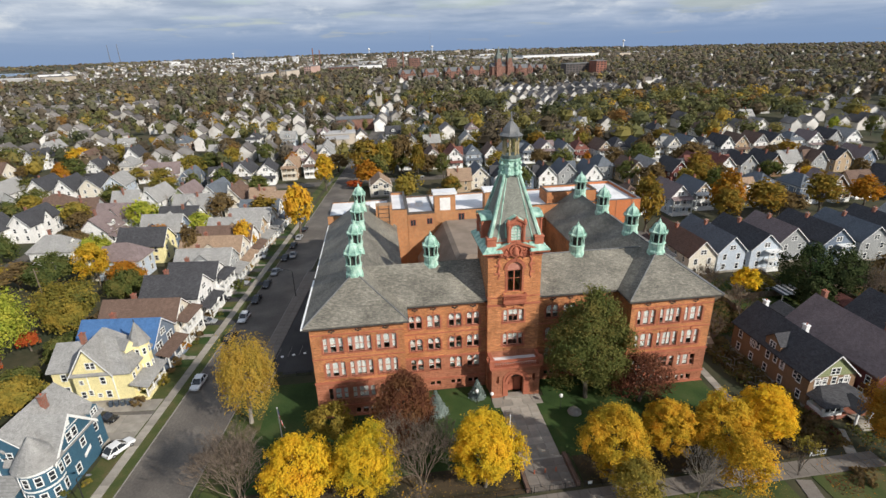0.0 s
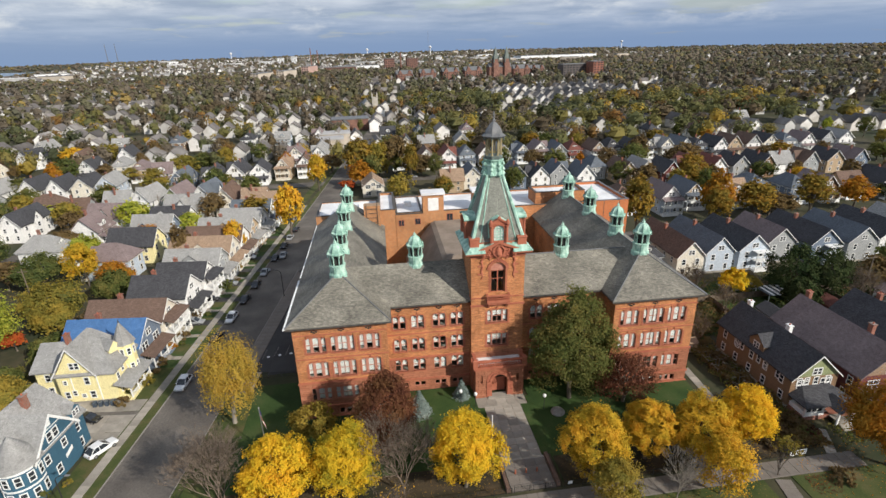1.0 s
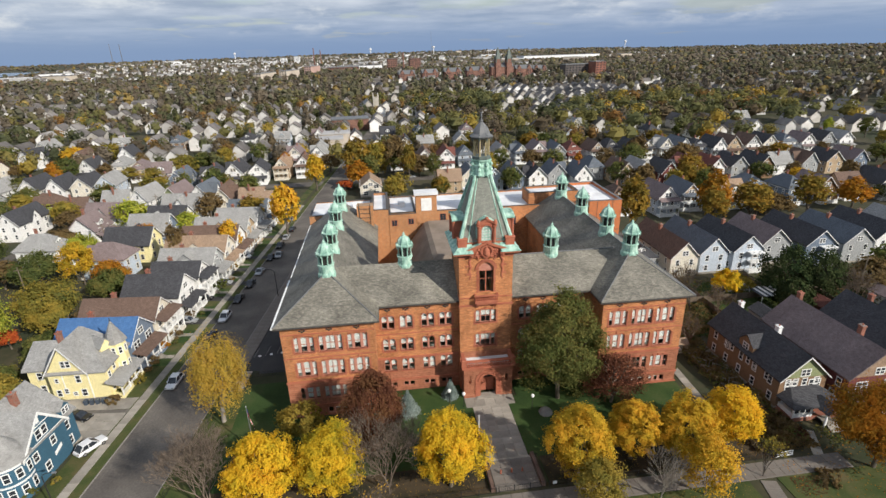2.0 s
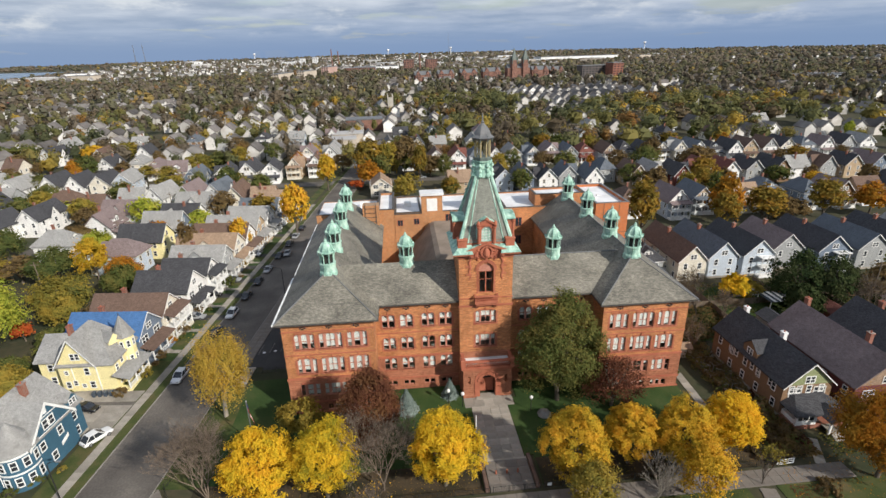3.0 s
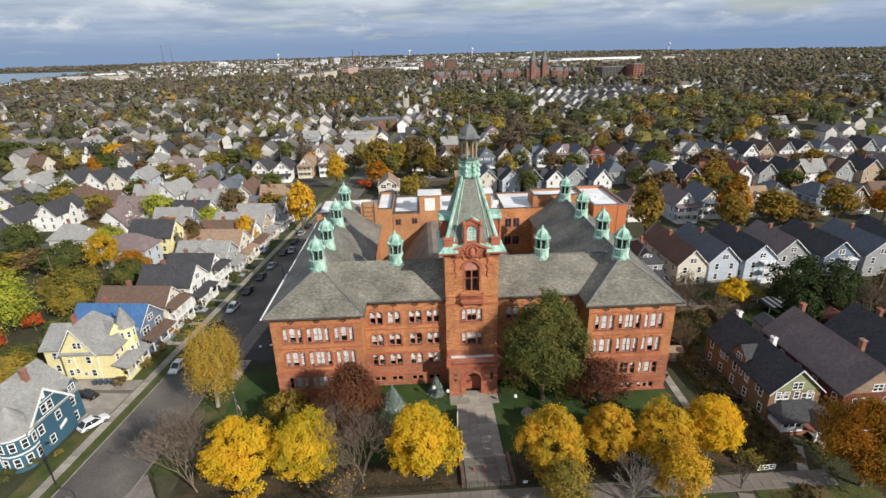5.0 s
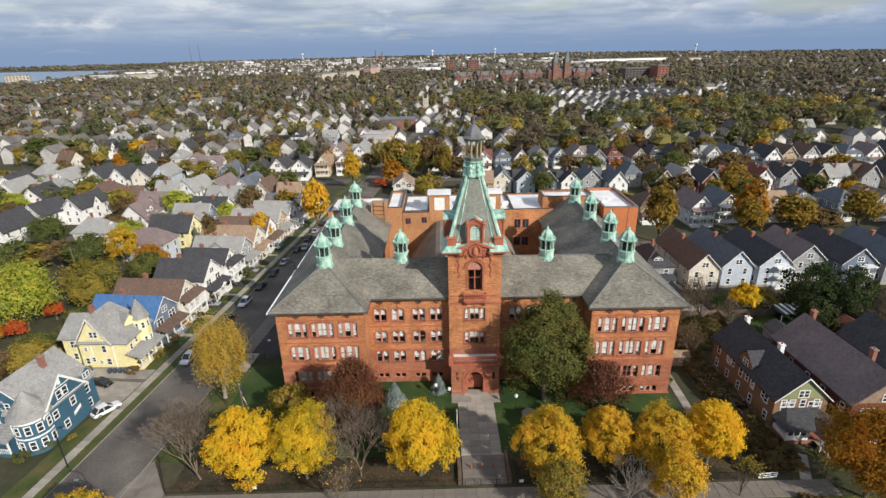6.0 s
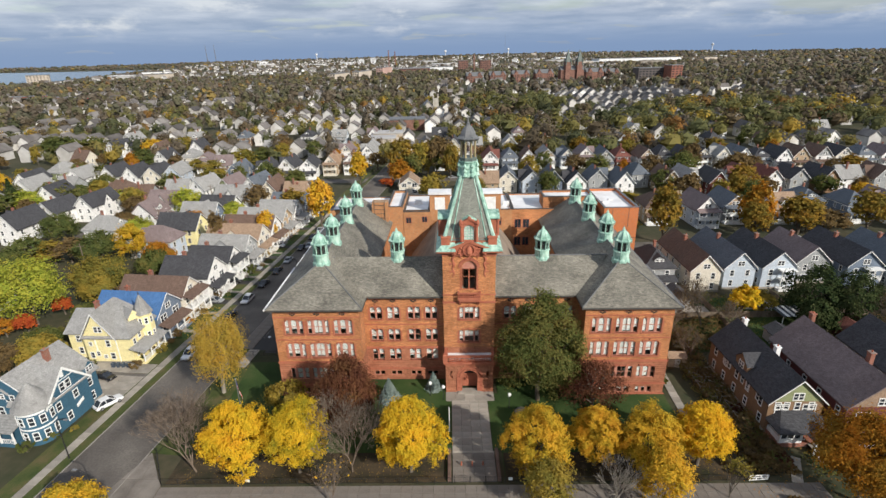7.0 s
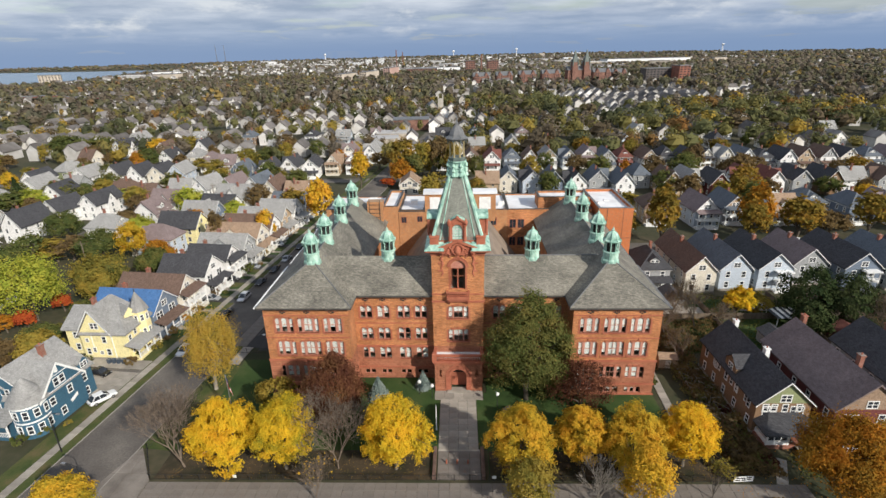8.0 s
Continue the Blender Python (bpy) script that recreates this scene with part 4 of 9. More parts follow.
            hw = ww if z < za else math.sqrt(max(ww * ww - (z - za) ** 2, 0.04))
            g.box(-hw, -d + 0.1, z - 0.07, hw, -d + 0.21, z + 0.07)
        tagged(part("lattice", g, COPPER, dm, "green copper glazing bars"), kind="stuff")
    # ornate copper neck, lantern, cap and finial
    g = Geo().lathe([(1.75, 39.2), (1.62, 39.8), (1.5, 40.4), (1.62, 40.6), (1.62, 40.85), (1.45, 41.0), (1.4, 41.5), (1.72, 41.65), (1.72, 41.85)], 8, (TU, TV), math.pi / 8)
    neck = part("spire_neck", g, COPPER, school, "ornate green copper collar")
    r = random.Random(2)
    for i in range(8):
        a = math.pi / 8 + i * math.pi / 4
        for z, w in ((39.5, 0.55), (40.25, 0.42), (41.1, 0.42)):
            part("boss", Geo().lathe([(0.03, z - w), (w * 0.8, z - 0.1), (w * 0.5, z + 0.2), (0.03, z + w)], 6, (TU + 1.65 * math.cos(a), TV + 1.65 * math.sin(a)), r.random()), COPPER, neck)
    part("lantern_floor", Geo().lathe([(1.55, 41.85), (1.55, 42.35), (1.4, 42.45)], 8, (TU, TV), math.pi / 8), COPPER_DARK, school)
    for i in range(8):
        a = math.pi / 8 + i * math.pi / 4
        c = (TU + 1.22 * math.cos(a), TV + 1.22 * math.sin(a))
        part("lantern_post", Geo().lathe([(0.2, 42.4), (0.15, 42.7), (0.14, 44.8), (0.24, 45.2)], 6, c), TAN_PAINT, school)
        c2 = (TU + 1.62 * math.cos(a), TV + 1.62 * math.sin(a))
        part("lantern_bracket", Geo().lathe([(0.04, 44.7), (0.12, 45.0), (0.18, 45.5), (0.05, 45.9)], 5, c2), COPPER_DARK, school)
    part("lantern_roof", Geo().lathe([(1.35, 45.1), (1.85, 45.35), (2.0, 45.55), (1.7, 45.75), (1.42, 45.95), (1.3, 46.35), (1.08, 46.8), (0.74, 47.25), (0.38, 47.6), (0.14, 47.85)], 8, (TU, TV), math.pi / 8), LEAD, school, "grey sheet-metal cap")
    part("finial", Geo().lathe([(0.2, 47.75), (0.32, 47.9), (0.15, 48.1), (0.1, 48.6), (0.16, 48.7), (0.04, 49.3)], 6, (TU, TV)), LEAD, school)


SLATE_SPIRE = courses("pale_green_grey_slate", ((0.17, 0.175, 0.15), (0.235, 0.24, 0.205)), 0.4, 0.2, 0.008, (0.12, 0.125, 0.11), rough=0.6, stain=0.22, streak=(2.2, 2.2, 0.3))
PALEGLASS = mat("pale_green_leading", ((0.50, 0.54, 0.50), (0.66, 0.68, 0.64)), 0.25, 3, 10)
tower()


def porch():
    f = 1.4
    w = 4.35
    g = Geo()
    wall_panel(g, TU - w, TU + w, 0, 6.5, f, f + 0.7, [(TU - 1.35, TU + 1.35, 0.35, 4.75, 1.35), (TU - 3.5, TU - 3.05, 3.1, 4.6, 0), (TU + 3.05, TU + 3.5, 3.1, 4.6, 0)])
    g.box(TU - w, f + 0.7, 0, TU - w + 0.6, 4.2, 6.5).box(TU + w - 0.6, f + 0.7, 0, TU + w, 4.2, 6.5).box(TU - w + 0.6, f + 0.7, 6.0, TU + w - 0.6, 4.2, 6.5)
    g.box(TU - 4.6, 4.2, 0, TU + 4.6, 4.75, 8.0)
    pr = part("entrance_porch", g, STONE, school, "red sandstone entrance porch")
    g = Geo()
    for k in range(15):
        t0, t1 = math.pi * k / 15, math.pi * (k + 0.88) / 15
        for r0, r1, dep in ((1.42, 1.85, 0.14), (1.95, 2.4, 0.08)):
            c = [(TU + r * math.cos(t), f - dep, 3.4 + r * math.sin(t)) for r, t in ((r0, t0), (r0, t1), (r1, t1), (r1, t0))]
            g.prism(c, (0, dep + 0.01, 0))
    for s in (-1, 1):
        for z in range(8):
            g.box(TU + s * 1.9 - 0.45, f - (0.14 if z % 2 else 0.1), 0.35 + z * 0.38, TU + s * 1.9 + 0.45, f + 0.01, 0.69 + z * 0.38)
    tagged(part("archivolt", g, TERRA, pr), kind="stuff")
    g = Geo()
    for h, z0, z1 in ((0.1, 5.9, 6.15), (0.25, 6.15, 6.35), (0.4, 6.35, 6.6)):
        g.box(TU - w - h, f - h, z0, TU + w + h, f + 0.02, z1).box(TU - w - h, f + 0.02, z0, TU - w + 0.02, 4.2, z1).box(TU + w - 0.02, f + 0.02, z0, TU + w + h, 4.2, z1)
    g.box(TU - w - 0.2, f - 0.2, 7.55, TU + w + 0.2, f + 0.35, 7.8).box(TU - w - 0.2, f + 0.35, 7.55, TU - w + 0.35, 4.2, 7.8).box(TU + w - 0.35, f + 0.35, 7.55, TU + w + 0.2, 4.2, 7.8)
    for s in (-1, 1):
        g.chamfer(TU + s * w - 0.45, f - 0.3, 6.6, TU + s * w + 0.45, f + 0.6, 8.2, 0.12)
    part("parapet", g, TERRA, pr, "terracotta balustrade with corner piers")
    for k in range(24):
        part("baluster", Geo().lathe([(0.08, 6.6), (0.14, 6.95), (0.07, 7.25), (0.09, 7.56)], 6, (TU - w + 0.75 + k * 0.315, f + 0.08)), TERRA, pr)
    part("porch_roof", Geo().box(TU - w + 0.3, f + 0.4, 6.5, TU + w - 0.3, 4.2, 6.72), WHITEROOF, pr, "pale flat porch roof")
    part("door_leaf", Geo().box(TU - 1.3, f + 1.5, 0.35, TU - 0.02, f + 1.58, 3.2), TERRA, pr, "dark red panelled door")
    part("door_leaf", Geo().box(TU + 0.02, f + 1.5, 0.35, TU + 1.3, f + 1.58, 3.2), TERRA, pr)
    part("transom", Geo().box(TU - 1.4, f + 1.48, 3.2, TU + 1.4, f + 1.6, 4.8), DARKVOID, pr)
    for k in range(3):
        part("step", Geo().box(TU - 2.4 + 0.2 * k, f - 1.1 + 0.35 * k, 0.12 * k, TU + 2.4 - 0.2 * k, f + 0.8, 0.12 * (k + 1)), CONCRETE, pr)


porch()


# rear ranges: flat white roofs behind brick parapets
def rear_block(u0, v0, u1, v1, z, m, label, parapet=0.45, roof=WHITEROOF):
    g = Geo().box(u0, v0, 0, u1, v1, z - 0.4)
    g.box(u0, v0, z - 0.4, u1, v0 + 0.4, z + parapet).box(u0, v1 - 0.4, z - 0.4, u1, v1, z + parapet)
    g.box(u0, v0 + 0.4, z - 0.4, u0 + 0.4, v1 - 0.4, z + parapet).box(u1 - 0.4, v0 + 0.4, z - 0.4, u1, v1 - 0.4, z + parapet)
    b = part("rear_range", g, m, school, label)
    part("flat_roof", Geo().box(u0 + 0.4, v0 + 0.4, z - 0.39, u1 - 0.4, v1 - 0.4, z), roof, b, "white membrane roof")
    g = Geo()
    g.box(u0 - 0.08, v0 - 0.08, z + parapet, u1 + 0.08, v0 + 0.48, z + parapet + 0.12).box(u0 - 0.08, v1 - 0.48, z + parapet, u1 + 0.08, v1 + 0.08, z + parapet + 0.12)
    g.box(u0 - 0.08, v0 + 0.48, z + parapet, u0 + 0.48, v1 - 0.48, z + parapet + 0.12).box(u1 - 0.48, v0 + 0.48, z + parapet, u1 + 0.08, v1 - 0.48, z + parapet + 0.12)
    part("coping", g, GUTTER if m is not BRICK_NEW else LEAD, b)
    return b


def rear_windows(b, u, v, z, w, h):
    win = part("window", Geo().box(u - w / 2 - 0.1, v - 0.03, z - 0.1, u + w / 2 + 0.1, v + 0.05, z + h + 0.1), TERRA, b)
    for s in (-1, 1):
        part("pane", Geo().box(u + s * w / 4 - w / 4 + 0.04, v - 0.05, z, u + s * w / 4 + w / 4 - 0.04, v - 0.03, z + h), PANE_DARK, win)


blk = rear_block(-20, 47.3, -16.0, 63.5, 21.6, BRICK_BUFF, "tan brick rear range with a white flat roof", 0.6)
blk = rear_block(-35.6, 51.0, -20.2, 63.5, 20.2, BRICK_BUFF, "low tan brick rear range with a white flat roof", 0.2)
blk = rear_block(-15.9, 47.6, -9.2, 63.5, 20.4, BRICK_BUFF, "tan brick rear range with a white flat roof", 0.3)
rear_windows(blk, -14.6, 47.6, 17.8, 1.3, 1.4)
rear_windows(blk, -10.5, 47.6, 18.0, 1.3, 1.4)
main = rear_block(-19.0, 48.2, 12.0, 63.5, 20.6, BRICK_BUFF, "tan brick rear range with a white flat roof", 0.3)
main.location = (0, -0.004, 0)
for u, z in ((-2.4, 18.0), (-13.6, 11), (-13.6, 6.5), (8.5, 16.8), (9.8, 12.2), (8.4, 12.2), (9.5, 7.0), (3.0, 13.0)):
    rear_windows(main, u, 48.2, z, 1.5, 2.0)
for u0, u1 in ((-9.1, -3.9), (3.5, 9.0)):
    st = part("stair_head", Geo().box(u0, 47.9, 18.0, u1, 51.0, 25.2), BRICK_BUFF, school, "tan brick roof stack with a pale louvre")
    part("louvre", Geo().box(u0 + 1.3, 47.82, 21.2, u1 - 1.3, 47.9, 24.4), WHITE, st, "pale metal louvre")
    part("cap", Geo().box(u0 - 0.35, 47.5, 25.2, u1 + 0.35, 51.4, 25.75), WHITEROOF, st)
blk = rear_block(20.0, 49.5, 33.0, 56.0, 23.2, BRICK, "brick rear range with a white flat roof", 0.5)
blk = rear_block(12.0, 48.2, 33.4, 63.4, 20.6, BRICK, "brick rear range with a white flat roof", 0.3)
for u, z in ((13.5, 16.0), (15.6, 16.0), (13.5, 11.2), (15.6, 11.2), (13.5, 6.6)):
    rear_windows(blk, u, 48.2, z, 1.6, 2.2)
new_blk = rear_block(34.3, 44.6, 42.8, 63.4, 21.4, BRICK_NEW, "bright orange brick stair block with control joints", 0.7)
for u in (36.4, 40.4):
    part("control_joint", Geo().box(u - 0.05, 44.56, 0, u + 0.05, 44.61, 22.1), GUTTER, new_blk)
for z in (14.2, 7.2):
    part("control_joint", Geo().box(34.3, 44.565, z, 42.8, 44.61, z + 0.12), GUTTER, new_blk)
# service core with a ladder, tank and small roof units
st = part("service_core", Geo().box(-23.5, 45.4, 12, -19.6, 48.0, 24.0), BRICK_BUFF, school, "tan brick service core with a fire ladder")
g = Geo()
for s in (-22.9, -20.3):
    g.tube((s, 45.25, 15), (s, 45.25, 24.6), 0.07, 0.07, 5)
for k in range(8):
    g.tube((-22.9, 45.25, 15.6 + 1.1 * k), (-20.3, 45.25, 15.6 + 1.1 * k), 0.07, 0.07, 5)
part("fire_ladder", g, GUTTER, st)
for u, v, s in ((-12.5, 55, 0.9), (8.0, 53.5, 1.3), (10.8, 53, 0.8), (36.5, 52, 0.8), (38.5, 54, 0.6), (28, 60, 1.0), (-24, 57, 1.0)):
    part("roof_unit", Geo().chamfer(u - s, v - s * 0.8, 20.1, u + s, v + s * 0.8, 21.4 + s * 0.4, 0.1), WHITE, school, "pale boxed roof ventilation unit")
# assembly hall roof in the court
BROWNROOF = mat("brown_roof_felt", ((0.19, 0.15, 0.115), (0.27, 0.215, 0.17)), 0.9, 0.3, 4)
g = Geo()
hu, hc, hv0, hv1, hz, ht = 14.0, 7.4, 19.4, 47.2, 9.5, 18.2
ring = lambda u, a, b, z: [(-u, a, z), (u, a, z), (u, b, z), (-u, b, z)]
g.add(ring(hu, hv0, hv1, hz) + ring(hc, hv0 + 4, hv1, ht) + ring(hc - 1, hv0 + 5, hv1, ht + 0.5), [(3, 2, 1, 0), (8, 9, 10, 11)] + [(r + i, r + (i + 1) % 4, r + 4 + (i + 1) % 4, r + 4 + i) for r in (0, 4) for i in range(4)])
part("hall_roof", g, BROWNROOF, school, "steep brown felt hall roof in the court")
part("hall_wall", Geo().box(-13.4, 20.0, 0, 13.4, 47.2, 9.6), BRICK, school)

# ---- ground, streets and yard ----
STREET = pose(-33.7, 75, 0, 0, 0, -6.56)     # the side street: local y runs along it


def rise(d, x=2000.0):
    """The land far off climbs slowly to the skyline, less towards the lake in the west."""
    t = min(max((d - 2300) / 2500, 0), 1)
    return 20.6 * t * t * (3 - 2 * t) * min(max((x + 1700) / 3200, -0.6), max(0.78 - max(x - 900, 0) / 3200, 0.0))


def ground():
    g = Geo()
    rings = [0, 60, 120, 200, 320, 480, 700, 1000, 1400, 1900, 2300, 2600, 2900, 3200, 3500, 3800, 4100, 4400, 4700, 4850]
    n = 96
    vs, fs = [(20, 60, 0)], []
    for d in rings[1:]:
        vs += [(20 + d * math.cos(2 * math.pi * i / n), 60 + d * math.sin(2 * math.pi * i / n), rise(d, d * math.cos(2 * math.pi * i / n))) for i in range(n)]
    fs += [(0, 1 + i, 1 + (i + 1) % n) for i in range(n)]
    for k in range(len(rings) - 2):
        a, b = 1 + k * n, 1 + (k + 1) * n
        fs += [(a + i, b + i, b + (i + 1) % n, a + (i + 1) % n) for i in range(n)]
    g.add(vs, fs)
    tagged(part("ground", g, GROUND), "leaf-strewn brown and green ground of a wide flat town", "ground", kind="structure")


ground()


def sheet(name, label, category, m, material, rects, top):
    e = thing(name, label, category, m, kind="structure")
    g = Geo()
    for x0, y0, x1, y1 in rects:
        g.box(x0, y0, -0.3, x1, y1, top)
    part("surface", g, material, e)
    return e


ID = Matrix.Identity(4)
sheet("road_1", "worn grey asphalt side street with patches", "road", STREET, ASPHALT, [(-5.4, -60, 5.4, 520)], 0.03)
sheet("road_2", "grey asphalt street in front of the school", "road", ID, ASPHALT, [(-25.5, 30, 260, 42.5), (-260, 30, -48, 42.5)], 0.024)
for i, (y, x0, x1) in enumerate([(146, 72, 420), (240, -420, 420)]):
    sheet("road_%d" % (i + 3), "grey asphalt residential street", "road", ID, ASPHALT, [(x0, y - 4, x1, y + 4)], 0.018)
sheet("road_5", "grey asphalt residential street", "road", STREET, ASPHALT, [(-91, -60, -83, 160)], 0.02)
kerb = thing("kerb", "pale stone kerb of the side street", "kerb", STREET, kind="structure")
for s in (-1, 1):
    for k in range(48):
        x = 4.65 if s > 0 and 45 <= k * 5 < 95 else s * 5.5
        part("kerb_stone", Geo().chamfer(x - 0.1, -30 + k * 5, -0.2, x + 0.1, -30.03 + (k + 1) * 5, 0.13, 0.03), KERB, kerb)
sheet("verge", "worn grass verge with fallen leaves", "grass", STREET, VERGE, [(-7.3, -30, -5.6, 200), (5.6, -15.6, 12.6, 8), (5.6, 8, 7.15, 15), (-8.9 - 3.0, -30, -8.9, 200)], 0.09)
sheet("lawn", "dark green school lawn in shade and sun", "lawn", ID, LAWN, [(-13, 53.2, 17.6, 73.0), (26.3, 53.2, 57.0, 73.0), (24.95, 58.9, 26.3, 70.9), (17.6, 58.9, 18.45, 70.9), (2.8, 73.0, 17.3, 77.6), (26.9, 73.0, 41.4, 77.6), (-22.5, 60, -13, 84), (-22.5, 53.2, -13, 60)], 0.10)
# mulch sheet over the lawn edge, tree and cloud shade included in its tone
sheet("flower_bed", "brown leaf mulch with shade in its colour under the front trees", "mulch", ID, SHADED_MULCH, [(-24.2, 52.6, 17.5, 58.4), (26.4, 52.6, 62.0, 58.2)], 0.115)
sheet("car_park", "dark asphalt school car park", "car park", ID, ASPHALT_DARK, [(-21.2, 87.5, -12.5, 138)], 0.034)
sheet("car_park", "dark asphalt margin of the school car park", "car park", STREET, ASPHALT_DARK, [(7.74, 14.9, 12.2, 63)], 0.026)
bay = thing("bay_marking", "faint worn lines and spots of parking bays", "road marking", STREET, kind="structure")
for x, y in ((8.1, 19.6), (10.3, 20.2), (12.5, 20.7)):
    part("line", Geo().box(x, y, 0.0, x + 0.09, y + 3.6, 0.04), KERB, bay)
    part("spot", Geo().lathe([(0.34, 0.0), (0.34, 0.045), (0.02, 0.047)], 10, (x + 1.1, y + 0.6)), WHITE, bay)

def slabs(name, label, m, x0, y0, nx, ny, sx, sy, top, material=CONCRETE, seed=1, keep=1.0):
    e = thing(name, label, "pavement", m, kind="structure")
    r = random.Random(seed)
    me = Geo().chamfer(0.015, 0.015, -0.25, sx - 0.015, sy - 0.015, 0, 0.02).mesh("slab")
    me.materials.append(material)
    for i in range(nx):
        for j in range(ny):
            if r.random() > keep:
                continue
            ob = part("slab", me, material, e)
            ob.matrix_basis = pose(x0 + i * sx, y0 + j * sy, top + r.uniform(-0.008, 0.008))
    return e


slabs("pavement_1", "pale concrete slab path to the school entrance", ID, 18.5, 58.6, 4, 9, 1.6, 1.45, 0.12, seed=4)
slabs("pavement_2", "pale concrete front pavement", ID, -24.6, 49.0, 62, 2, 1.55, 1.45, 0.12, material=PAVING, seed=7)
slabs("pavement_3", "pale concrete side pavement", STREET, -8.9, -30, 1, 100, 1.6, 1.6, 0.12, seed=9)
slabs("pavement_4", "pale concrete school-side pavement", STREET, 7.2, 8.4, 1, 4, 2.3, 1.6, 0.12, seed=11)
slabs("pavement_10", "wide pale concrete pavement beside the car park", STREET, 4.77, 15.0, 2, 30, 1.48, 1.6, 0.12, material=PAVING, seed=21)
slabs("pavement_5", "narrow concrete path beside the school", pose(57.2, 55.0, 0, 0, 0, -3), 0, 0, 1, 17, 1.5, 1.5, 0.11, seed=12)
slabs("pavement_6", "wide pale concrete forecourt at the entrance", ID, 17.4, 71.0, 5, 1, 1.76, 2.6, 0.13, seed=13)
slabs("pavement_11", "pale concrete walk from the pavement to the street", pose(55.0, 42.6, 0, 0, 0, -12), 0, 0, 1, 4, 2.2, 1.58, 0.115, material=PAVING, seed=22)
slabs("pavement_12", "narrow concrete walk to the porch steps", pose(67.6, 52.1, 0, 0, 0, -28), 0, 0, 1, 4, 1.5, 1.45, 0.11, seed=23)
sheet("verge", "leaf-strewn grass strip by the front street", "grass", ID, VERGE, [(27.0, 43.0, 54.6, 48.9), (59.0, 43.0, 76.0, 48.9)], 0.085)
corner = thing("pavement_9", "cracked concrete apron at the street corner", "pavement", ID, kind="structure")
for k, pts in enumerate((((-32.6, 48.9), (-28.75, 48.9), (-28.75, 53.4), (-31.4, 53.4)), ((-28.7, 48.9), (-24.7, 48.9), (-24.7, 52.2), (-25.6, 53.4), (-28.7, 53.4)), ((-31.38, 53.45), (-28.4, 53.45), (-28.4, 57.2), (-30.15, 57.2)), ((-28.35, 53.45), (-25.65, 53.45), (-28.35, 57.2)), ((-30.13, 57.25), (-28.4, 57.25), (-29.6, 58.9)))):
    part("slab", Geo().prism([(x, y, -0.2) for x, y in pts], (0, 0, 0.31 + 0.004 * (k % 2))), PAVING, corner)
slabs("pavement_7", "concrete corner pavement", ID, -31.5, 45.5, 4, 2, 1.75, 1.7, 0.11, material=PAVING, seed=14)
slabs("driveway", "cracked concrete driveway by the houses", STREET, -22.0, -3.2, 3, 3, 4.3, 2.2, 0.11, seed=15)
slabs("driveway", "cracked concrete driveway by the houses", STREET, -22.0, 4.4, 3, 1, 4.3, 3.2, 0.11, seed=16)
sheet("driveway", "patched dark driveway apron", "driveway", STREET, ASPHALT, [(-20, 1.6, -8.95, 4.3)], 0.10)
CHEEK = mat("brown_stone", ((0.10, 0.062, 0.048), (0.17, 0.11, 0.085)), 0.9, 0.8, 8, 0.3)
# front steps with cheek walls
steps = thing("steps", "concrete entrance steps with low cheek walls", "steps", ID, kind="structure")
for k in range(4):
    part("step", Geo().chamfer(18.5, 57.9 + 0.18 * k, 0, 25.1, 58.6, 0.03 + 0.03 * k, 0.01), CONCRETE, steps)
slabs("pavement_8", "grey concrete landing below the steps", ID, 18.5, 52.5, 4, 4, 1.64, 1.45, 0.10, material=PAVING, seed=17)
for x in (17.75, 25.15):
    part("cheek_wall", Geo().chamfer(x, 52.6, 0, x + 0.55, 58.8, 0.62, 0.05), CHEEK, steps, "brown stone cheek wall")
for k in range(3):
    part("bollard", Geo().lathe([(0.16, 0.08), (0.13, 0.2), (0.11, 0.75), (0.03, 0.82)], 8, (19.85 + 1.65 * k, 55.75)), TERRA, steps, "short dull red bollard")

# iron fence along the front and the side
fence = thing("fence", "low black iron railing round the school yard", "fence", ID)


def fence_run(p, q):
    p, q = Vector(p), Vector(q)
    n = max(1, round((q - p).length / 2.6))
    for i in range(n + 1):
        a = p.lerp(q, i / n)
        part("post", Geo().tube((a.x, a.y, 0), (a.x, a.y, 1.25), 0.05, 0.05, 5), IRON, fence)
    for z in (0.2, 1.1):
        part("rail", Geo().tube((p.x, p.y, z), (q.x, q.y, z), 0.025, 0.025, 4), IRON, fence)
    g = Geo()
    k = int((q - p).length / 0.3)
    for i in range(k):
        a = p.lerp(q, i / k)
        g.tube((a.x, a.y, 0.15), (a.x, a.y, 1.2), 0.012, 0.012, 3)
    tagged(part("pickets", g, IRON, fence), kind="stuff")


for p, q in (((-24.6, 52.3, 0), (18.4, 52.3, 0)), ((18.8, 52.4, 0), (25.6, 52.4, 0)), ((26.2, 52.3, 0), (61.0, 52.3, 0)), ((-24.6, 52.3, 0), (-28.6, 58.6, 0)), ((-28.6, 58.6, 0), (-25.4, 86.5, 0)), ((-25.4, 86.5, 0), (-20.9, 86.5, 0)), ((-20.9, 86.5, 0), (-13.2, 86.5, 0))):
    fence_run(p, q)


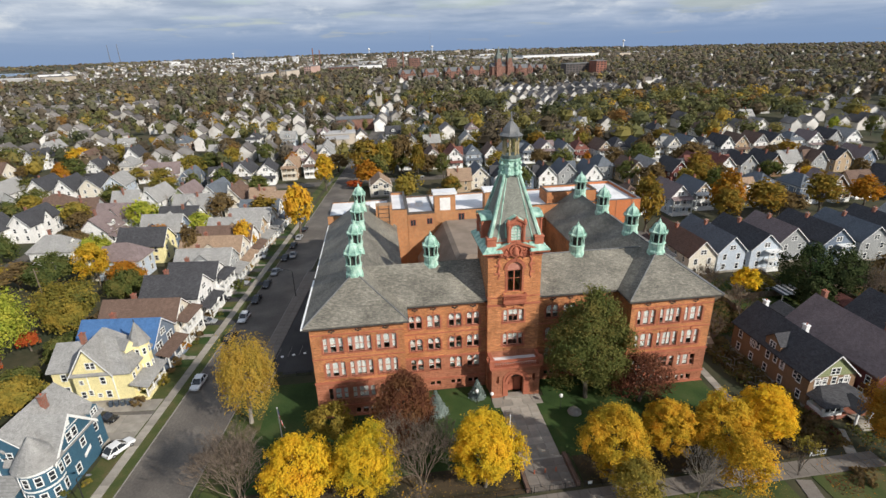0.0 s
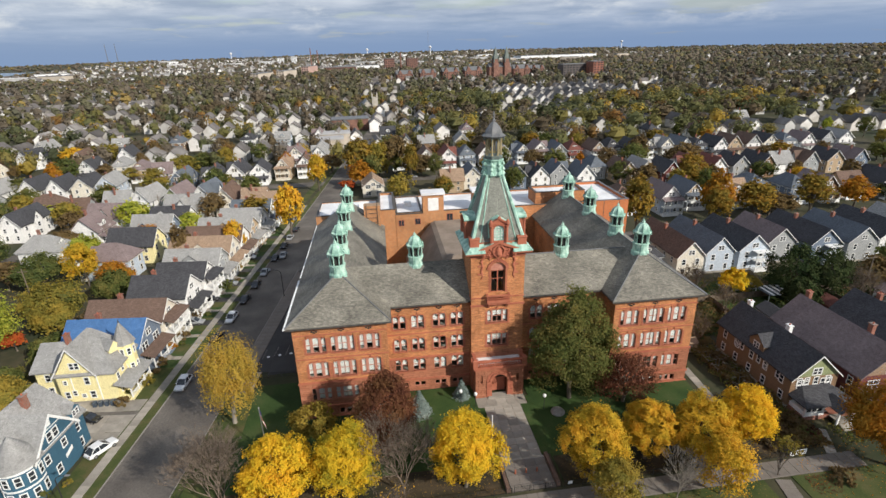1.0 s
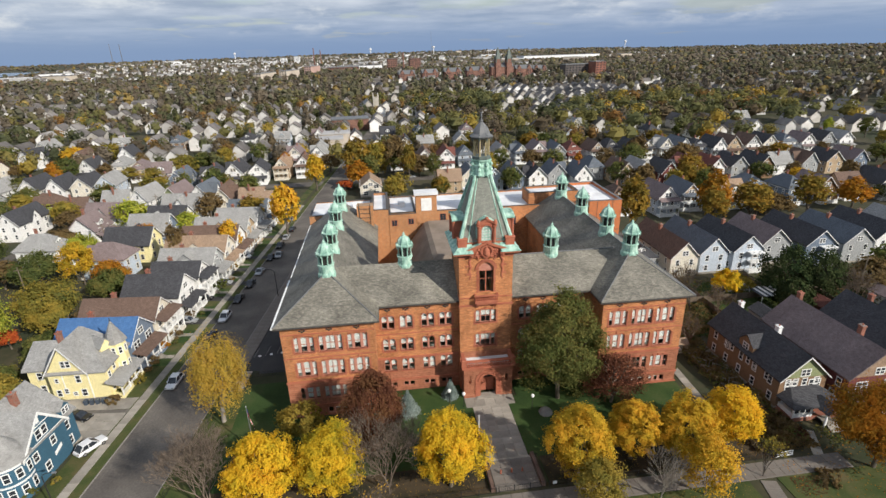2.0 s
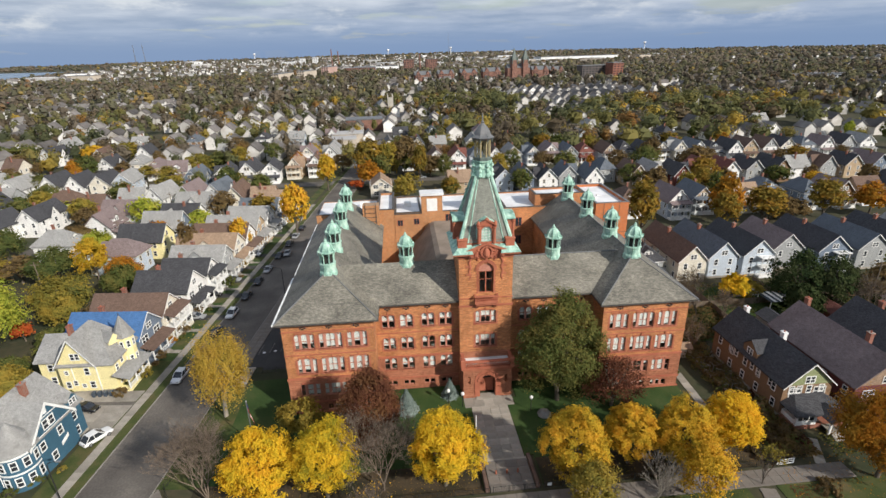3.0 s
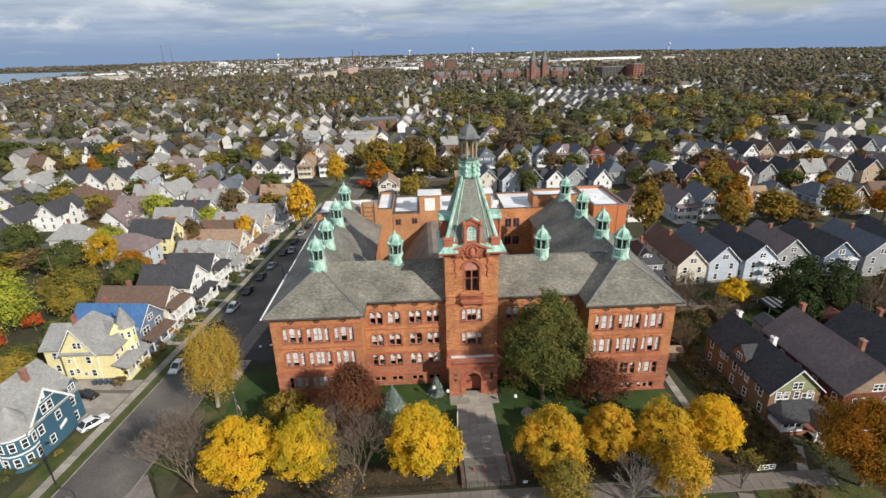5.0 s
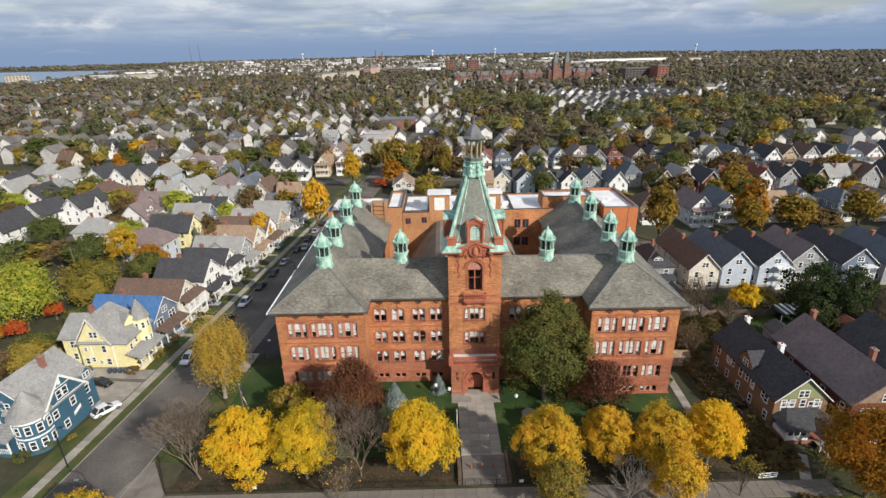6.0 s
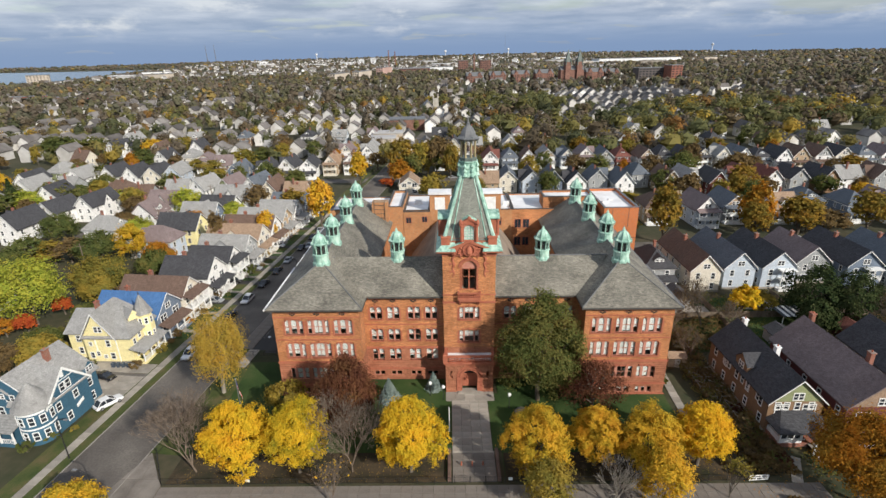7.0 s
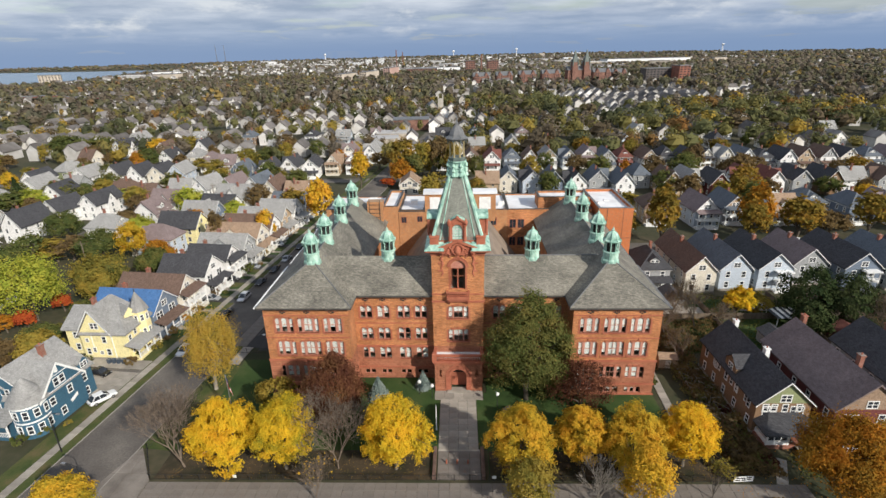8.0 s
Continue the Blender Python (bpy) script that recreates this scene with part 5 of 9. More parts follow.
# ---- trees ----
def leaf_mesh(pts, nrm, size, seed, name="crown", ruffle=0.45):
    """Many small leaf clumps, one bent four-cornered sheet at each point."""
    r = np.random.RandomState(seed)
    n = len(pts)
    a = r.normal(size=(n, 3))
    nn = nrm + ruffle * r.normal(size=(n, 3))
    nn /= np.linalg.norm(nn, axis=1)[:, None] + 1e-9
    a -= (a * nn).sum(1)[:, None] * nn
    a /= np.linalg.norm(a, axis=1)[:, None] + 1e-9
    b = np.cross(nn, a)
    s = (size * r.uniform(0.6, 1.3, n))[:, None]
    bend = nn * s * 0.25
    v = np.stack([pts - a * s * 0.6 - bend, pts - b * s * 0.45, pts + a * s * 0.6 - bend, pts + b * s * 0.45], 1).reshape(-1, 3)
    f = np.arange(n * 4).reshape(-1, 4)
    me = bpy.data.meshes.new(name)
    me.from_pydata(v.tolist(), [], f.tolist())
    me.update()
    return me


def crown_points(rx, ry, z0, z1, clumps, per, seed, spread=0.16, top_heavy=0.0, hollow=0.45, lobes=15, upright=0.0):
    """Points in clumps over the outside of several overlapping lobes, which give an uneven outline with hollows between."""
    r = np.random.RandomState(seed)
    h, zc = (z1 - z0) / 2, (z0 + z1) / 2
    i = np.arange(lobes) + 0.5
    lz, la = 1 - 1.6 * i / lobes, i * 2.39996 + r.uniform(0, 6)
    ld = np.stack([np.sqrt(1 - np.clip(lz, -1, 1) ** 2) * np.cos(la), np.sqrt(1 - np.clip(lz, -1, 1) ** 2) * np.sin(la), lz], 1) + r.normal(size=(lobes, 3)) * 0.12
    lc = ld * r.uniform(0.42, 0.62, lobes)[:, None]
    lr = r.uniform(0.38, 0.54, lobes)
    pick = r.randint(0, lobes, clumps)
    d = r.normal(size=(clumps, 3))
    d /= np.linalg.norm(d, axis=1)[:, None]
    out = (d * ld[pick]).sum(1) < -0.3
    d[out] *= -1
    rad = np.maximum(r.uniform(0, 1, clumps), hollow * r.uniform(0.6, 1.2, clumps)) ** 0.5
    c = lc[pick] + d * (lr[pick] * rad)[:, None]
    k = 1 - top_heavy * np.clip(c[:, 2], 0, 1) ** 2
    c = np.stack([c[:, 0] * rx * k, c[:, 1] * ry * k, zc + c[:, 2] * h], 1)
    o = r.normal(size=(clumps, per, 3)) * spread * 0.62 * (rx + ry + h) / 3
    o *= np.array([1 - 0.5 * upright, 1 - 0.5 * upright, 0.8 + 1.3 * upright])
    p = (c[:, None, :] + o).reshape(-1, 3)
    nrm = np.repeat(d, per, 0) * 0.9 + (p - np.array([0, 0, zc - 0.3 * h])) / (rx + ry + h) * 1.5 + np.array([0, 0, 0.3])
    return p, nrm, c


def limbs(g, base, top, r0, centres, seed, n=14, kink=0.25):
    """A tapered trunk with limbs that reach towards some of the clumps."""
    r = random.Random(seed)
    p, rad = Vector(base), r0
    path = [(p.copy(), rad)]
    k = 5
    for i in range(k):
        q = Vector(base).lerp(Vector(top), (i + 1) / k) + Vector((r.uniform(-kink, kink), r.uniform(-kink, kink), 0))
        nr = r0 * (1 - 0.75 * (i + 1) / k)
        g.tube(p, q, rad, nr, 8)
        p, rad = q, nr
        path.append((p.copy(), rad))
    for c in r.sample(list(map(tuple, centres)), min(n, len(centres))):
        q, w = path[r.randint(1, k - 1)]
        c = Vector(c)
        mid = q.lerp(c, 0.5) + Vector((r.uniform(-0.4, 0.4), r.uniform(-0.4, 0.4), 0.3))
        g.tube(q, mid, w * 0.6, w * 0.3, 5)
        g.tube(mid, c, w * 0.3, 0.03, 4)


def leafy(name, label, x, y, rx, ry, z0, z1, leaf, seed, clumps=150, per=42, size=0.42, bark=BARK, trunk=0.32, cat="tree", top_heavy=0.2, spread=0.13, lean=(0, 0), hollow=0.45, group="", lobes=15, upright=0.0):
    e = thing(name, label, cat, pose(x, y, 0), group)
    p, nrm, c = crown_points(rx, ry, z0, z1, clumps, per, seed, spread, top_heavy, hollow, lobes, upright)
    p[:, 2] = np.maximum(p[:, 2], 0.3 + 0.2 * np.sin(p[:, 0] * 7))
    p += np.array([lean[0], lean[1], 0])
    me = leaf_mesh(p, nrm, size, seed)
    me.materials.append(LEAF[leaf])
    part("crown", me, None, e)
    g = Geo()
    limbs(g, (0, 0, -0.1), (lean[0], lean[1], z0 + (z1 - z0) * 0.65), trunk, c + np.array([lean[0], lean[1], 0]), seed)
    part("trunk", g, bark, e)
    return e


def bare(name, label, x, y, height, width, seed, bark=BARK, trunk=0.28, depth=6, leafs=0, leaf="brown", lean=0.0):
    """A tree without leaves: forking twigs."""
    r = random.Random(seed)
    e = thing(name, label, "tree", pose(x, y, 0))
    g, tips = Geo(), []

    def grow(p, d, length, rad, k):
        q = p + d * length
        g.tube(p, q, rad, rad * 0.72, 6 if k > 3 else (4 if k > 1 else 3))
        if k == 0:
            tips.append(q)
            return
        for i in range(r.choice((3, 4, 4) if k > depth - 2 else ((2, 3, 3) if k > depth - 4 else (2, 2, 3)))):
            ax = Vector((r.gauss(0, 1), r.gauss(0, 1), r.gauss(0, 0.5)))
            nd = (d + ax.normalized() * r.uniform(0.3, 0.75) * width + Vector((0, 0, 0.14))).normalized()
            grow(q, nd, (height * 0.225 if k == depth else length) * r.uniform(0.68, 0.92), max(rad * 0.64, 0.015), k - 1)

    grow(Vector((0, 0, -0.1)), Vector((lean, 0, 1)).normalized(), height * 0.1, trunk, depth)
    part("trunk", g, bark, e, "forking bare branches")
    if leafs:
        rr = np.random.RandomState(seed)
        pts = np.array([tips[i][:] for i in rr.randint(0, len(tips), leafs)]) + rr.normal(size=(leafs, 3)) * 0.35
        me = leaf_mesh(pts, rr.normal(size=(leafs, 3)), 0.24, seed)
        me.materials.append(LEAF[leaf])
        part("crown", me, None, e, "sparse withered leaves")
    return e


def conifer(name, label, x, y, h, w, leaf, seed, size=0.3, n=2600):
    e = thing(name, label, "tree", pose(x, y, 0))
    r = np.random.RandomState(seed)
    t = r.uniform(0, 1, n) ** 1.4
    tier = np.floor(t * 11) / 11 + r.uniform(0, 0.06, n)
    a = r.uniform(0, 2 * np.pi, n)
    a = np.round(a / (2 * np.pi) * 13) / 13 * 2 * np.pi + r.normal(size=n) * 0.16 + tier * 5
    rad = (1 - t) * w * np.sqrt(r.uniform(0.15, 1, n)) * r.uniform(0.85, 1.12, n)
    p = np.stack([rad * np.cos(a), rad * np.sin(a), 0.15 + h * tier * 0.97 - rad * 0.18 + 0.15], 1)
    p[:, 2] = np.maximum(p[:, 2], 0.12)
    nrm = np.stack([np.cos(a) * 0.6, np.sin(a) * 0.6, np.full(n, 0.7)], 1)
    me = leaf_mesh(p, nrm, size, seed)
    me.materials.append(LEAF[leaf])
    part("crown", me, None, e)
    part("trunk", Geo().tube((0, 0, -0.1), (0, 0, h * 0.96), 0.16, 0.02, 6), BARK, e)
    return e


BARK_TWIG = mat("brown_grey_twigs", ((0.125, 0.095, 0.070), (0.215, 0.165, 0.125)), 0.9, 1.2, 9)
YM = "street maple in full yellow autumn leaf behind the railing"
for i, (x, y, rx, ry, z0, z1, leaf) in enumerate([(-13.2, 54.2, 4.9, 4.6, 1.6, 13.4, "yellow"), (-4.6, 54.6, 5.0, 4.6, 1.4, 13.2, "yellow"), (12.2, 54.6, 5.3, 4.8, 1.0, 13.2, "yellow")]):
    leafy("maple_tree", YM, x, y, rx, ry, z0, z1, leaf, 20 + i, 420, 62, 0.22, spread=0.095, top_heavy=0.32, lobes=30, hollow=0.6, group="yellow street maples")
for i, (x, y, rx, ry, z0, z1, leaf) in enumerate([(31.0, 54.0, 5.0, 4.8, 0.6, 12.4, "gold"), (40.0, 55.6, 4.4, 4.2, 1.6, 10.8, "gold"), (47.0, 53.8, 4.8, 4.6, 0.6, 12.4, "gold"), (55.4, 55.4, 4.5, 4.3, 1.4, 11.4, "yellow")]):
    leafy("maple_tree", "street maple in golden autumn leaf behind the railing", x, y, rx, ry, z0, z1, leaf, 30 + i, 390, 56, 0.22, spread=0.095, top_heavy=0.32, lobes=28, hollow=0.6, group="yellow street maples")
for i, (x, y, r0, h) in enumerate([(31.4, 48.0, 3.5, 8.6), (47.0, 47.8, 3.8, 10.6)]):
    leafy("street_tree", "thinning olive-gold street tree by the pavement", x, y, r0, r0, 1.0, h, ("olive", "gold")[i], 36 + i, 150, 44, 0.24, BARK_TWIG, 0.14, spread=0.18, hollow=0.2)
leafy("maple_tree", "large orange-brown maple by the pavement", 74.2, 48.6, 6.3, 6.0, 1.0, 15.4, "orange", 41, 520, 62, 0.25)
leafy("maple_tree", "orange maple by the street corner", -31.6, 45.0, 4.2, 4.0, 1.2, 7.6, "gold", 42, 200, 50, 0.28)
leafy("shade_tree", "tall dark green shade tree against the school", 34.0, 71.2, 8.5, 5.6, -2.2, 21.6, "green", 49, 520, 64, 0.29, trunk=0.45, spread=0.105, top_heavy=0.58, hollow=0.55, lobes=26)
leafy("shade_tree", "slender olive-yellow tree with a pale trunk", -24.3, 74.2, 5.8, 5.2, 2.2, 16.6, "straw", 44, 260, 56, 0.23, BARK_PALE, 0.4, spread=0.17, lean=(0.4, 0.8), hollow=0.3, top_heavy=0.55, lobes=24, upright=0.9)
leafy("beech_tree", "dark maroon copper beech on the lawn", 1.6, 63.4, 4.9, 4.3, 0.3, 15.4, "maroon", 45, 380, 50, 0.25, spread=0.16, top_heavy=0.5)
leafy("beech_tree", "thinning dark maroon tree on the lawn", 42.8, 68.6, 6.0, 3.8, 0.3, 10.6, "maroon", 46, 160, 40, 0.25, spread=0.2, hollow=0.2)
leafy("shrub", "loose olive-yellow shrub on the lawn", -9.8, 68.2, 4.0, 3.0, 0.4, 6.6, "olive", 47, 80, 34, 0.36, cat="shrub", spread=0.2, trunk=0.12)
leafy("shrub", "clipped dark shrub beside the school wall", 58.0, 75.0, 1.0, 1.0, 0.1, 2.2, "green", 48, 30, 30, 0.25, cat="shrub", trunk=0.06)
conifer("spruce_tree", "small blue spruce on the lawn", 7.2, 71.6, 4.6, 2.3, "spruce", 50, 0.24, 4200)
conifer("spruce_tree", "small blue spruce beside the porch", 15.1, 74.8, 3.6, 1.7, "spruce", 51, 0.22, 3200)
bare("bare_tree", "leafless grey tree at the fence corner", -20.5, 54.8, 15.0, 1.05, 61, BARK_TWIG, 0.16, 8, lean=-0.28)
bare("bare_tree", "leafless grey-brown tree between the maples", 3.4, 54.6, 13.6, 1.0, 62, BARK_TWIG, 0.12, 8)
bare("bare_tree", "thin leafless sapling by the pavement", 1.6, 48.6, 9.5, 0.8, 63, BARK_TWIG, 0.09, 6, 60, "gold")
bare("bare_tree", "pale leafless tree by the pavement", 40.6, 47.8, 10.0, 0.85, 64, BARK_PALE, 0.13, 6)
bare("bare_tree", "thin sapling with a few olive leaves", 57.2, 49.4, 7.6, 0.7, 65, BARK, 0.1, 5, 500, "olive")
for i, (x, y, h) in enumerate([(64.8, 91, 11.5), (70.2, 98.5, 10), (65.5, 82.5, 8.5), (79.0, 92, 9), (112, 90, 10.5), (62.5, 104, 10)]):
    bare("bare_tree", "leafless brown tree in the back gardens", x, y, h, 0.85, 80 + i, BARK_TWIG, 0.13, 7, 250, "brown")
bare("bare_tree", "leafless brown tree behind the school", 74.5, 96.0, 12.5, 0.8, 66, BARK, 0.22, 7, 300, "brown")
leafy("tree", "golden tree in a back garden", 86.5, 101.5, 3.6, 3.6, 1.0, 8.0, "yellow", 67, 90, 36, 0.45)
for i, (x, y, h, w) in enumerate([(100.5, 98.5, 14.5, 6.2), (108.0, 96.5, 13.5, 6), (97, 92, 9, 4.4)]):
    leafy("pine_tree", "broad dark evergreen tree in a back garden", x, y, w, w * 0.95, 0.4, h, "pine", 70 + i, 150, 34, 0.42, top_heavy=0.55, spread=0.14)

# ---- houses ----
def two_tone(name, geo_a, mat_a, geo_b, mat_b):
    """One mesh with a frame and its pane."""
    me = bpy.data.meshes.new(name)
    k = len(geo_a.v)
    me.from_pydata(geo_a.v + geo_b.v, [], geo_a.f + [tuple(i + k for i in f) for f in geo_b.f])
    me.materials.append(mat_a)
    me.materials.append(mat_b)
    for p in list(me.polygons)[len(geo_a.f):]:
        p.material_index = 1
    me.update()
    return me


HW = {}


def house_window(parent, m, w=0.95, h=1.55, double=False):
    """A sash window: white casing proud of the wall, panes set back in it, a meeting rail and a sill."""
    key = (w, h, double)
    if key not in HW:
        g, p = Geo(), Geo()
        W = w * 2 + 0.14 if double else w
        xs = [-W / 2 - 0.13, -W / 2, -0.07, 0.07, W / 2, W / 2 + 0.13] if double else [-W / 2 - 0.13, -W / 2, W / 2, W / 2 + 0.13]
        zs = [-0.15, 0, h / 2 - 0.04, h / 2 + 0.04, h, h + 0.15]
        g.lattice(xs, zs, {(i, k) for i in ((1, 3) if double else (1,)) for k in (1, 3)}, -0.07, 0.04)
        p.box(-W / 2, -0.015, 0, W / 2, 0.02, h)
        fr = g.mesh("window")
        fr.materials.append(WHITE)
        pn = p.mesh("pane")
        pn.materials.append(PANE_DARK)
        HW[key] = (fr, pn)
    ob = part("window", HW[key][0], None, parent)
    ob.matrix_basis = m
    part("pane", HW[key][1], None, ob)
    return ob


def gable_roof(w, d, eave, rise_h, over=0.45, t=0.22):
    """Two sloping slabs that meet at the ridge (along y)."""
    g = Geo()
    k = rise_h / (w / 2)
    xo, zo = w / 2 + over, eave - over * k
    y = -d / 2 - over
    pts = [(-xo, y, zo), (0, y, eave + rise_h), (xo, y, zo), (xo, y, zo + t), (0, y, eave + rise_h + t * 1.25), (-xo, y, zo + t)]
    g.add([*pts, *[(x, -yy, z) for x, yy, z in pts]], [(0, 1, 4, 5), (1, 2, 3, 4), (6, 11, 10, 7), (7, 10, 9, 8), (0, 6, 7, 1), (1, 7, 8, 2), (2, 8, 9, 3), (3, 9, 10, 4), (4, 10, 11, 5), (5, 11, 6, 0)])
    return g


def bargeboards(e, w, d, eave, rise_h, over=0.45, t=0.22, both=True):
    """A white raking board on each gable end, one piece each."""
    k = rise_h / (w / 2)
    xo, zo = w / 2 + over, eave - over * k
    for y in (-d / 2 - over - 0.05, d / 2 + over)[:2 if both else 1]:
        pts = [(-xo, y, zo - 0.08), (0, y, eave + rise_h - 0.08), (xo, y, zo - 0.08), (xo, y, zo + t * 0.55), (0, y, eave + rise_h + t * 0.75), (-xo, y, zo + t * 0.55)]
        g = Geo().add([*pts, *[(x, yy + 0.05, z) for x, yy, z in pts]], [(0, 1, 4, 5), (1, 2, 3, 4), (6, 11, 10, 7), (7, 10, 9, 8), (0, 6, 7, 1), (1, 7, 8, 2), (2, 8, 9, 3), (3, 9, 10, 4), (4, 10, 11, 5), (5, 11, 6, 0)])
        part("bargeboard", g, WHITE, e)


def body(w, d, eave, rise_h):
    g = Geo()
    pts = [(-w / 2, -d / 2, 0), (w / 2, -d / 2, 0), (w / 2, -d / 2, eave), (0, -d / 2, eave + rise_h), (-w / 2, -d / 2, eave)]
    g.prism(pts, (0, d, 0))
    return g


def front_porch(e, w, d, depth, wall, roof, gabled=False, height=2.75, storeys=1, x0=None, x1=None):
    x0, x1 = (-w / 2 + 0.2 if x0 is None else x0), (w / 2 - 0.2 if x1 is None else x1)
    y1, y0 = -d / 2, -d / 2 - depth
    p = part("porch", Geo().box(x0, y0, 0, x1, y1, 0.6), wall, e, "front porch")
    n = max(2, round((x1 - x0) / 2.6) + 1)
    for st in range(storeys):
        zb = 0.6 + st * 2.6
        for i in range(n):
            x = x0 + 0.15 + (x1 - x0 - 0.3) * i / (n - 1)
            part("post", Geo().box(x - 0.11, y0 + 0.05, zb, x + 0.11, y0 + 0.27, zb + 2.2), WHITE, p)
        g = Geo().box(x0, y0 + 0.1, zb + 0.8, x1, y0 + 0.18, zb + 0.92)
        for i in range(int((x1 - x0) / 0.35)):
            g.box(x0 + 0.2 + i * 0.35, y0 + 0.11, zb, x0 + 0.26 + i * 0.35, y0 + 0.17, zb + 0.8)
        part("railing", g, WHITE, p)
        if st < storeys - 1:
            part("deck", Geo().box(x0, y0, zb + 2.2, x1, y1, zb + 2.6), WHITE, p)
    zt = 0.6 + (storeys - 1) * 2.6 + 2.2
    part("beam", Geo().box(x0, y0, zt, x1, y0 + 0.3, zt + 0.25), WHITE, p)
    g = Geo()
    g.prism([(x0 - 0.3, y0 - 0.35, zt + 0.25), (x0 - 0.3, y1 + 0.0, zt + 0.95), (x0 - 0.3, y1 + 0.0, zt + 1.1), (x0 - 0.3, y0 - 0.35, zt + 0.42)][::-1], (x1 - x0 + 0.6, 0, 0))
    part("porch_roof", g, roof, p)
    if gabled:
        c = (x0 + x1) / 2
        g = Geo().prism([(c - 1.5, y0 - 0.45, zt + 0.25), (c + 1.5, y0 - 0.45, zt + 0.25), (c, y0 - 0.45, zt + 1.3)], (0, 1.8, 0))
        part("porch_gable", g, roof, p)
        part("porch_gable_face", Geo().prism([(c - 1.3, y0 - 0.5, zt + 0.27), (c + 1.3, y0 - 0.5, zt + 0.27), (c, y0 - 0.5, zt + 1.15)], (0, 0.05, 0)), WHITE, p)
    for k in range(3):
        part("step", Geo().box((x0 + x1) / 2 - 0.7, y0 - 0.9 + 0.3 * k, 0, (x0 + x1) / 2 + 0.7, y0, 0.2 * (k + 1)), CONCRETE, p)
    return p


def chimney(e, x, y, z0, z1, m=None):
    c = part("chimney", Geo().box(x - 0.35, y - 0.45, z0, x + 0.35, y + 0.45, z1).box(x - 0.45, y - 0.55, z1, x + 0.45, y + 0.55, z1 + 0.18), m or CHIM, e, "brick chimney")
    part("pot", Geo().lathe([(0.14, z1 + 0.15), (0.11, z1 + 0.5)], 8, (x, y)), TERRA, c)


CHIM = courses("chimney_brick", ((0.25, 0.09, 0.06), (0.32, 0.13, 0.085)), 0.22, 0.075, 0.008, (0.25, 0.2, 0.17))


def dormer(e, m, w, h, d, wall, roof, double=True):
    """A small gabled dormer; local -y is its face."""
    b = part("dormer", body(w, d, h, w * 0.42), wall, e)
    b.matrix_basis = m
    part("dormer_roof", gable_roof(w, d, h, w * 0.42, 0.25, 0.12), roof, b)
    house_window(b, pose(0, -d / 2, 0.25), 0.55, max(0.6, h - 0.45), double)
    return b


def house(label, m, w, d, eave, rise_h, wall, roof, porch=2.2, gable=None, chim=(0.6, 1.5), side_dormer=0, storeys=1, rows=2, seed=0, group="", porch_gable=False, name="house", back=True, barge=True, porch_roof=None):
    r = random.Random(seed)
    e = thing(name, label, "house", m, group)
    part("wall", body(w, d, eave, rise_h), wall, e)
    part("foundation", Geo().box(-w / 2 - 0.06, -d / 2 - 0.06, 0, w / 2 + 0.06, d / 2 + 0.06, 0.55), CONCRETE, e)
    if gable:
        g = Geo().prism([(-w / 2 + 0.02, -d / 2 - 0.05, eave), (w / 2 - 0.02, -d / 2 - 0.05, eave), (0, -d / 2 - 0.05, eave + rise_h - 0.02)], (0, 0.06, 0))
        part("gable_front", g, gable, e)
    part("roof", gable_roof(w, d, eave, rise_h), roof, e)
    if barge:
        bargeboards(e, w, d, eave, rise_h)
    if chim:
        chimney(e, chim[0], chim[1], eave, eave + rise_h + 0.9)
    zs = [1.0, 3.8][:rows]
    for fy, rz in ((-d / 2, 0), (d / 2, 180))[:2 if back else 1]:
        for z in zs:
            for x in (-w / 4, w / 4):
                if z < 2 and rz == 0 and porch and x > 0:
                    part("door", Geo().box(x - 0.5, fy - 0.06, 0.6, x + 0.5, fy + 0.02, 2.7), DARKVOID, e)
                    continue
                house_window(e, pose(x, fy, z, 0, 0, rz), 0.9, 1.5, double=(w > 8 and rz == 0))
        if rise_h > 2:
            house_window(e, pose(0, fy - (0.05 if gable and rz == 0 else 0), eave + 0.35, 0, 0, rz), 0.7, 1.15, True)
    n = max(2, int(d / 3.6))
    for s, rz in ((-1, -90), (1, 90)):
        for z in zs:
            for i in range(n):
                y = -d / 2 + d * (i + 0.5) / n + r.uniform(-0.4, 0.4)
                house_window(e, pose(s * w / 2, y, z, 0, 0, rz), 0.8, 1.4)
    if porch:
        front_porch(e, w, d, porch, wall, porch_roof or roof, porch_gable, storeys=storeys)
    for s in ((-1, 1) if side_dormer == 2 else ((side_dormer,) if side_dormer else ())):
        dormer(e, pose(s * w * 0.28, -d * 0.02, eave + 0.1, 0, 0, 90 * s), 3.6, 1.5, w * 0.40, wall, roof)
    return e


def at_street(x, y, face):
    """A pose in the side street's frame; face: degrees the front turns from south."""
    return STREET @ pose(x, y, 0, 0, 0, face)


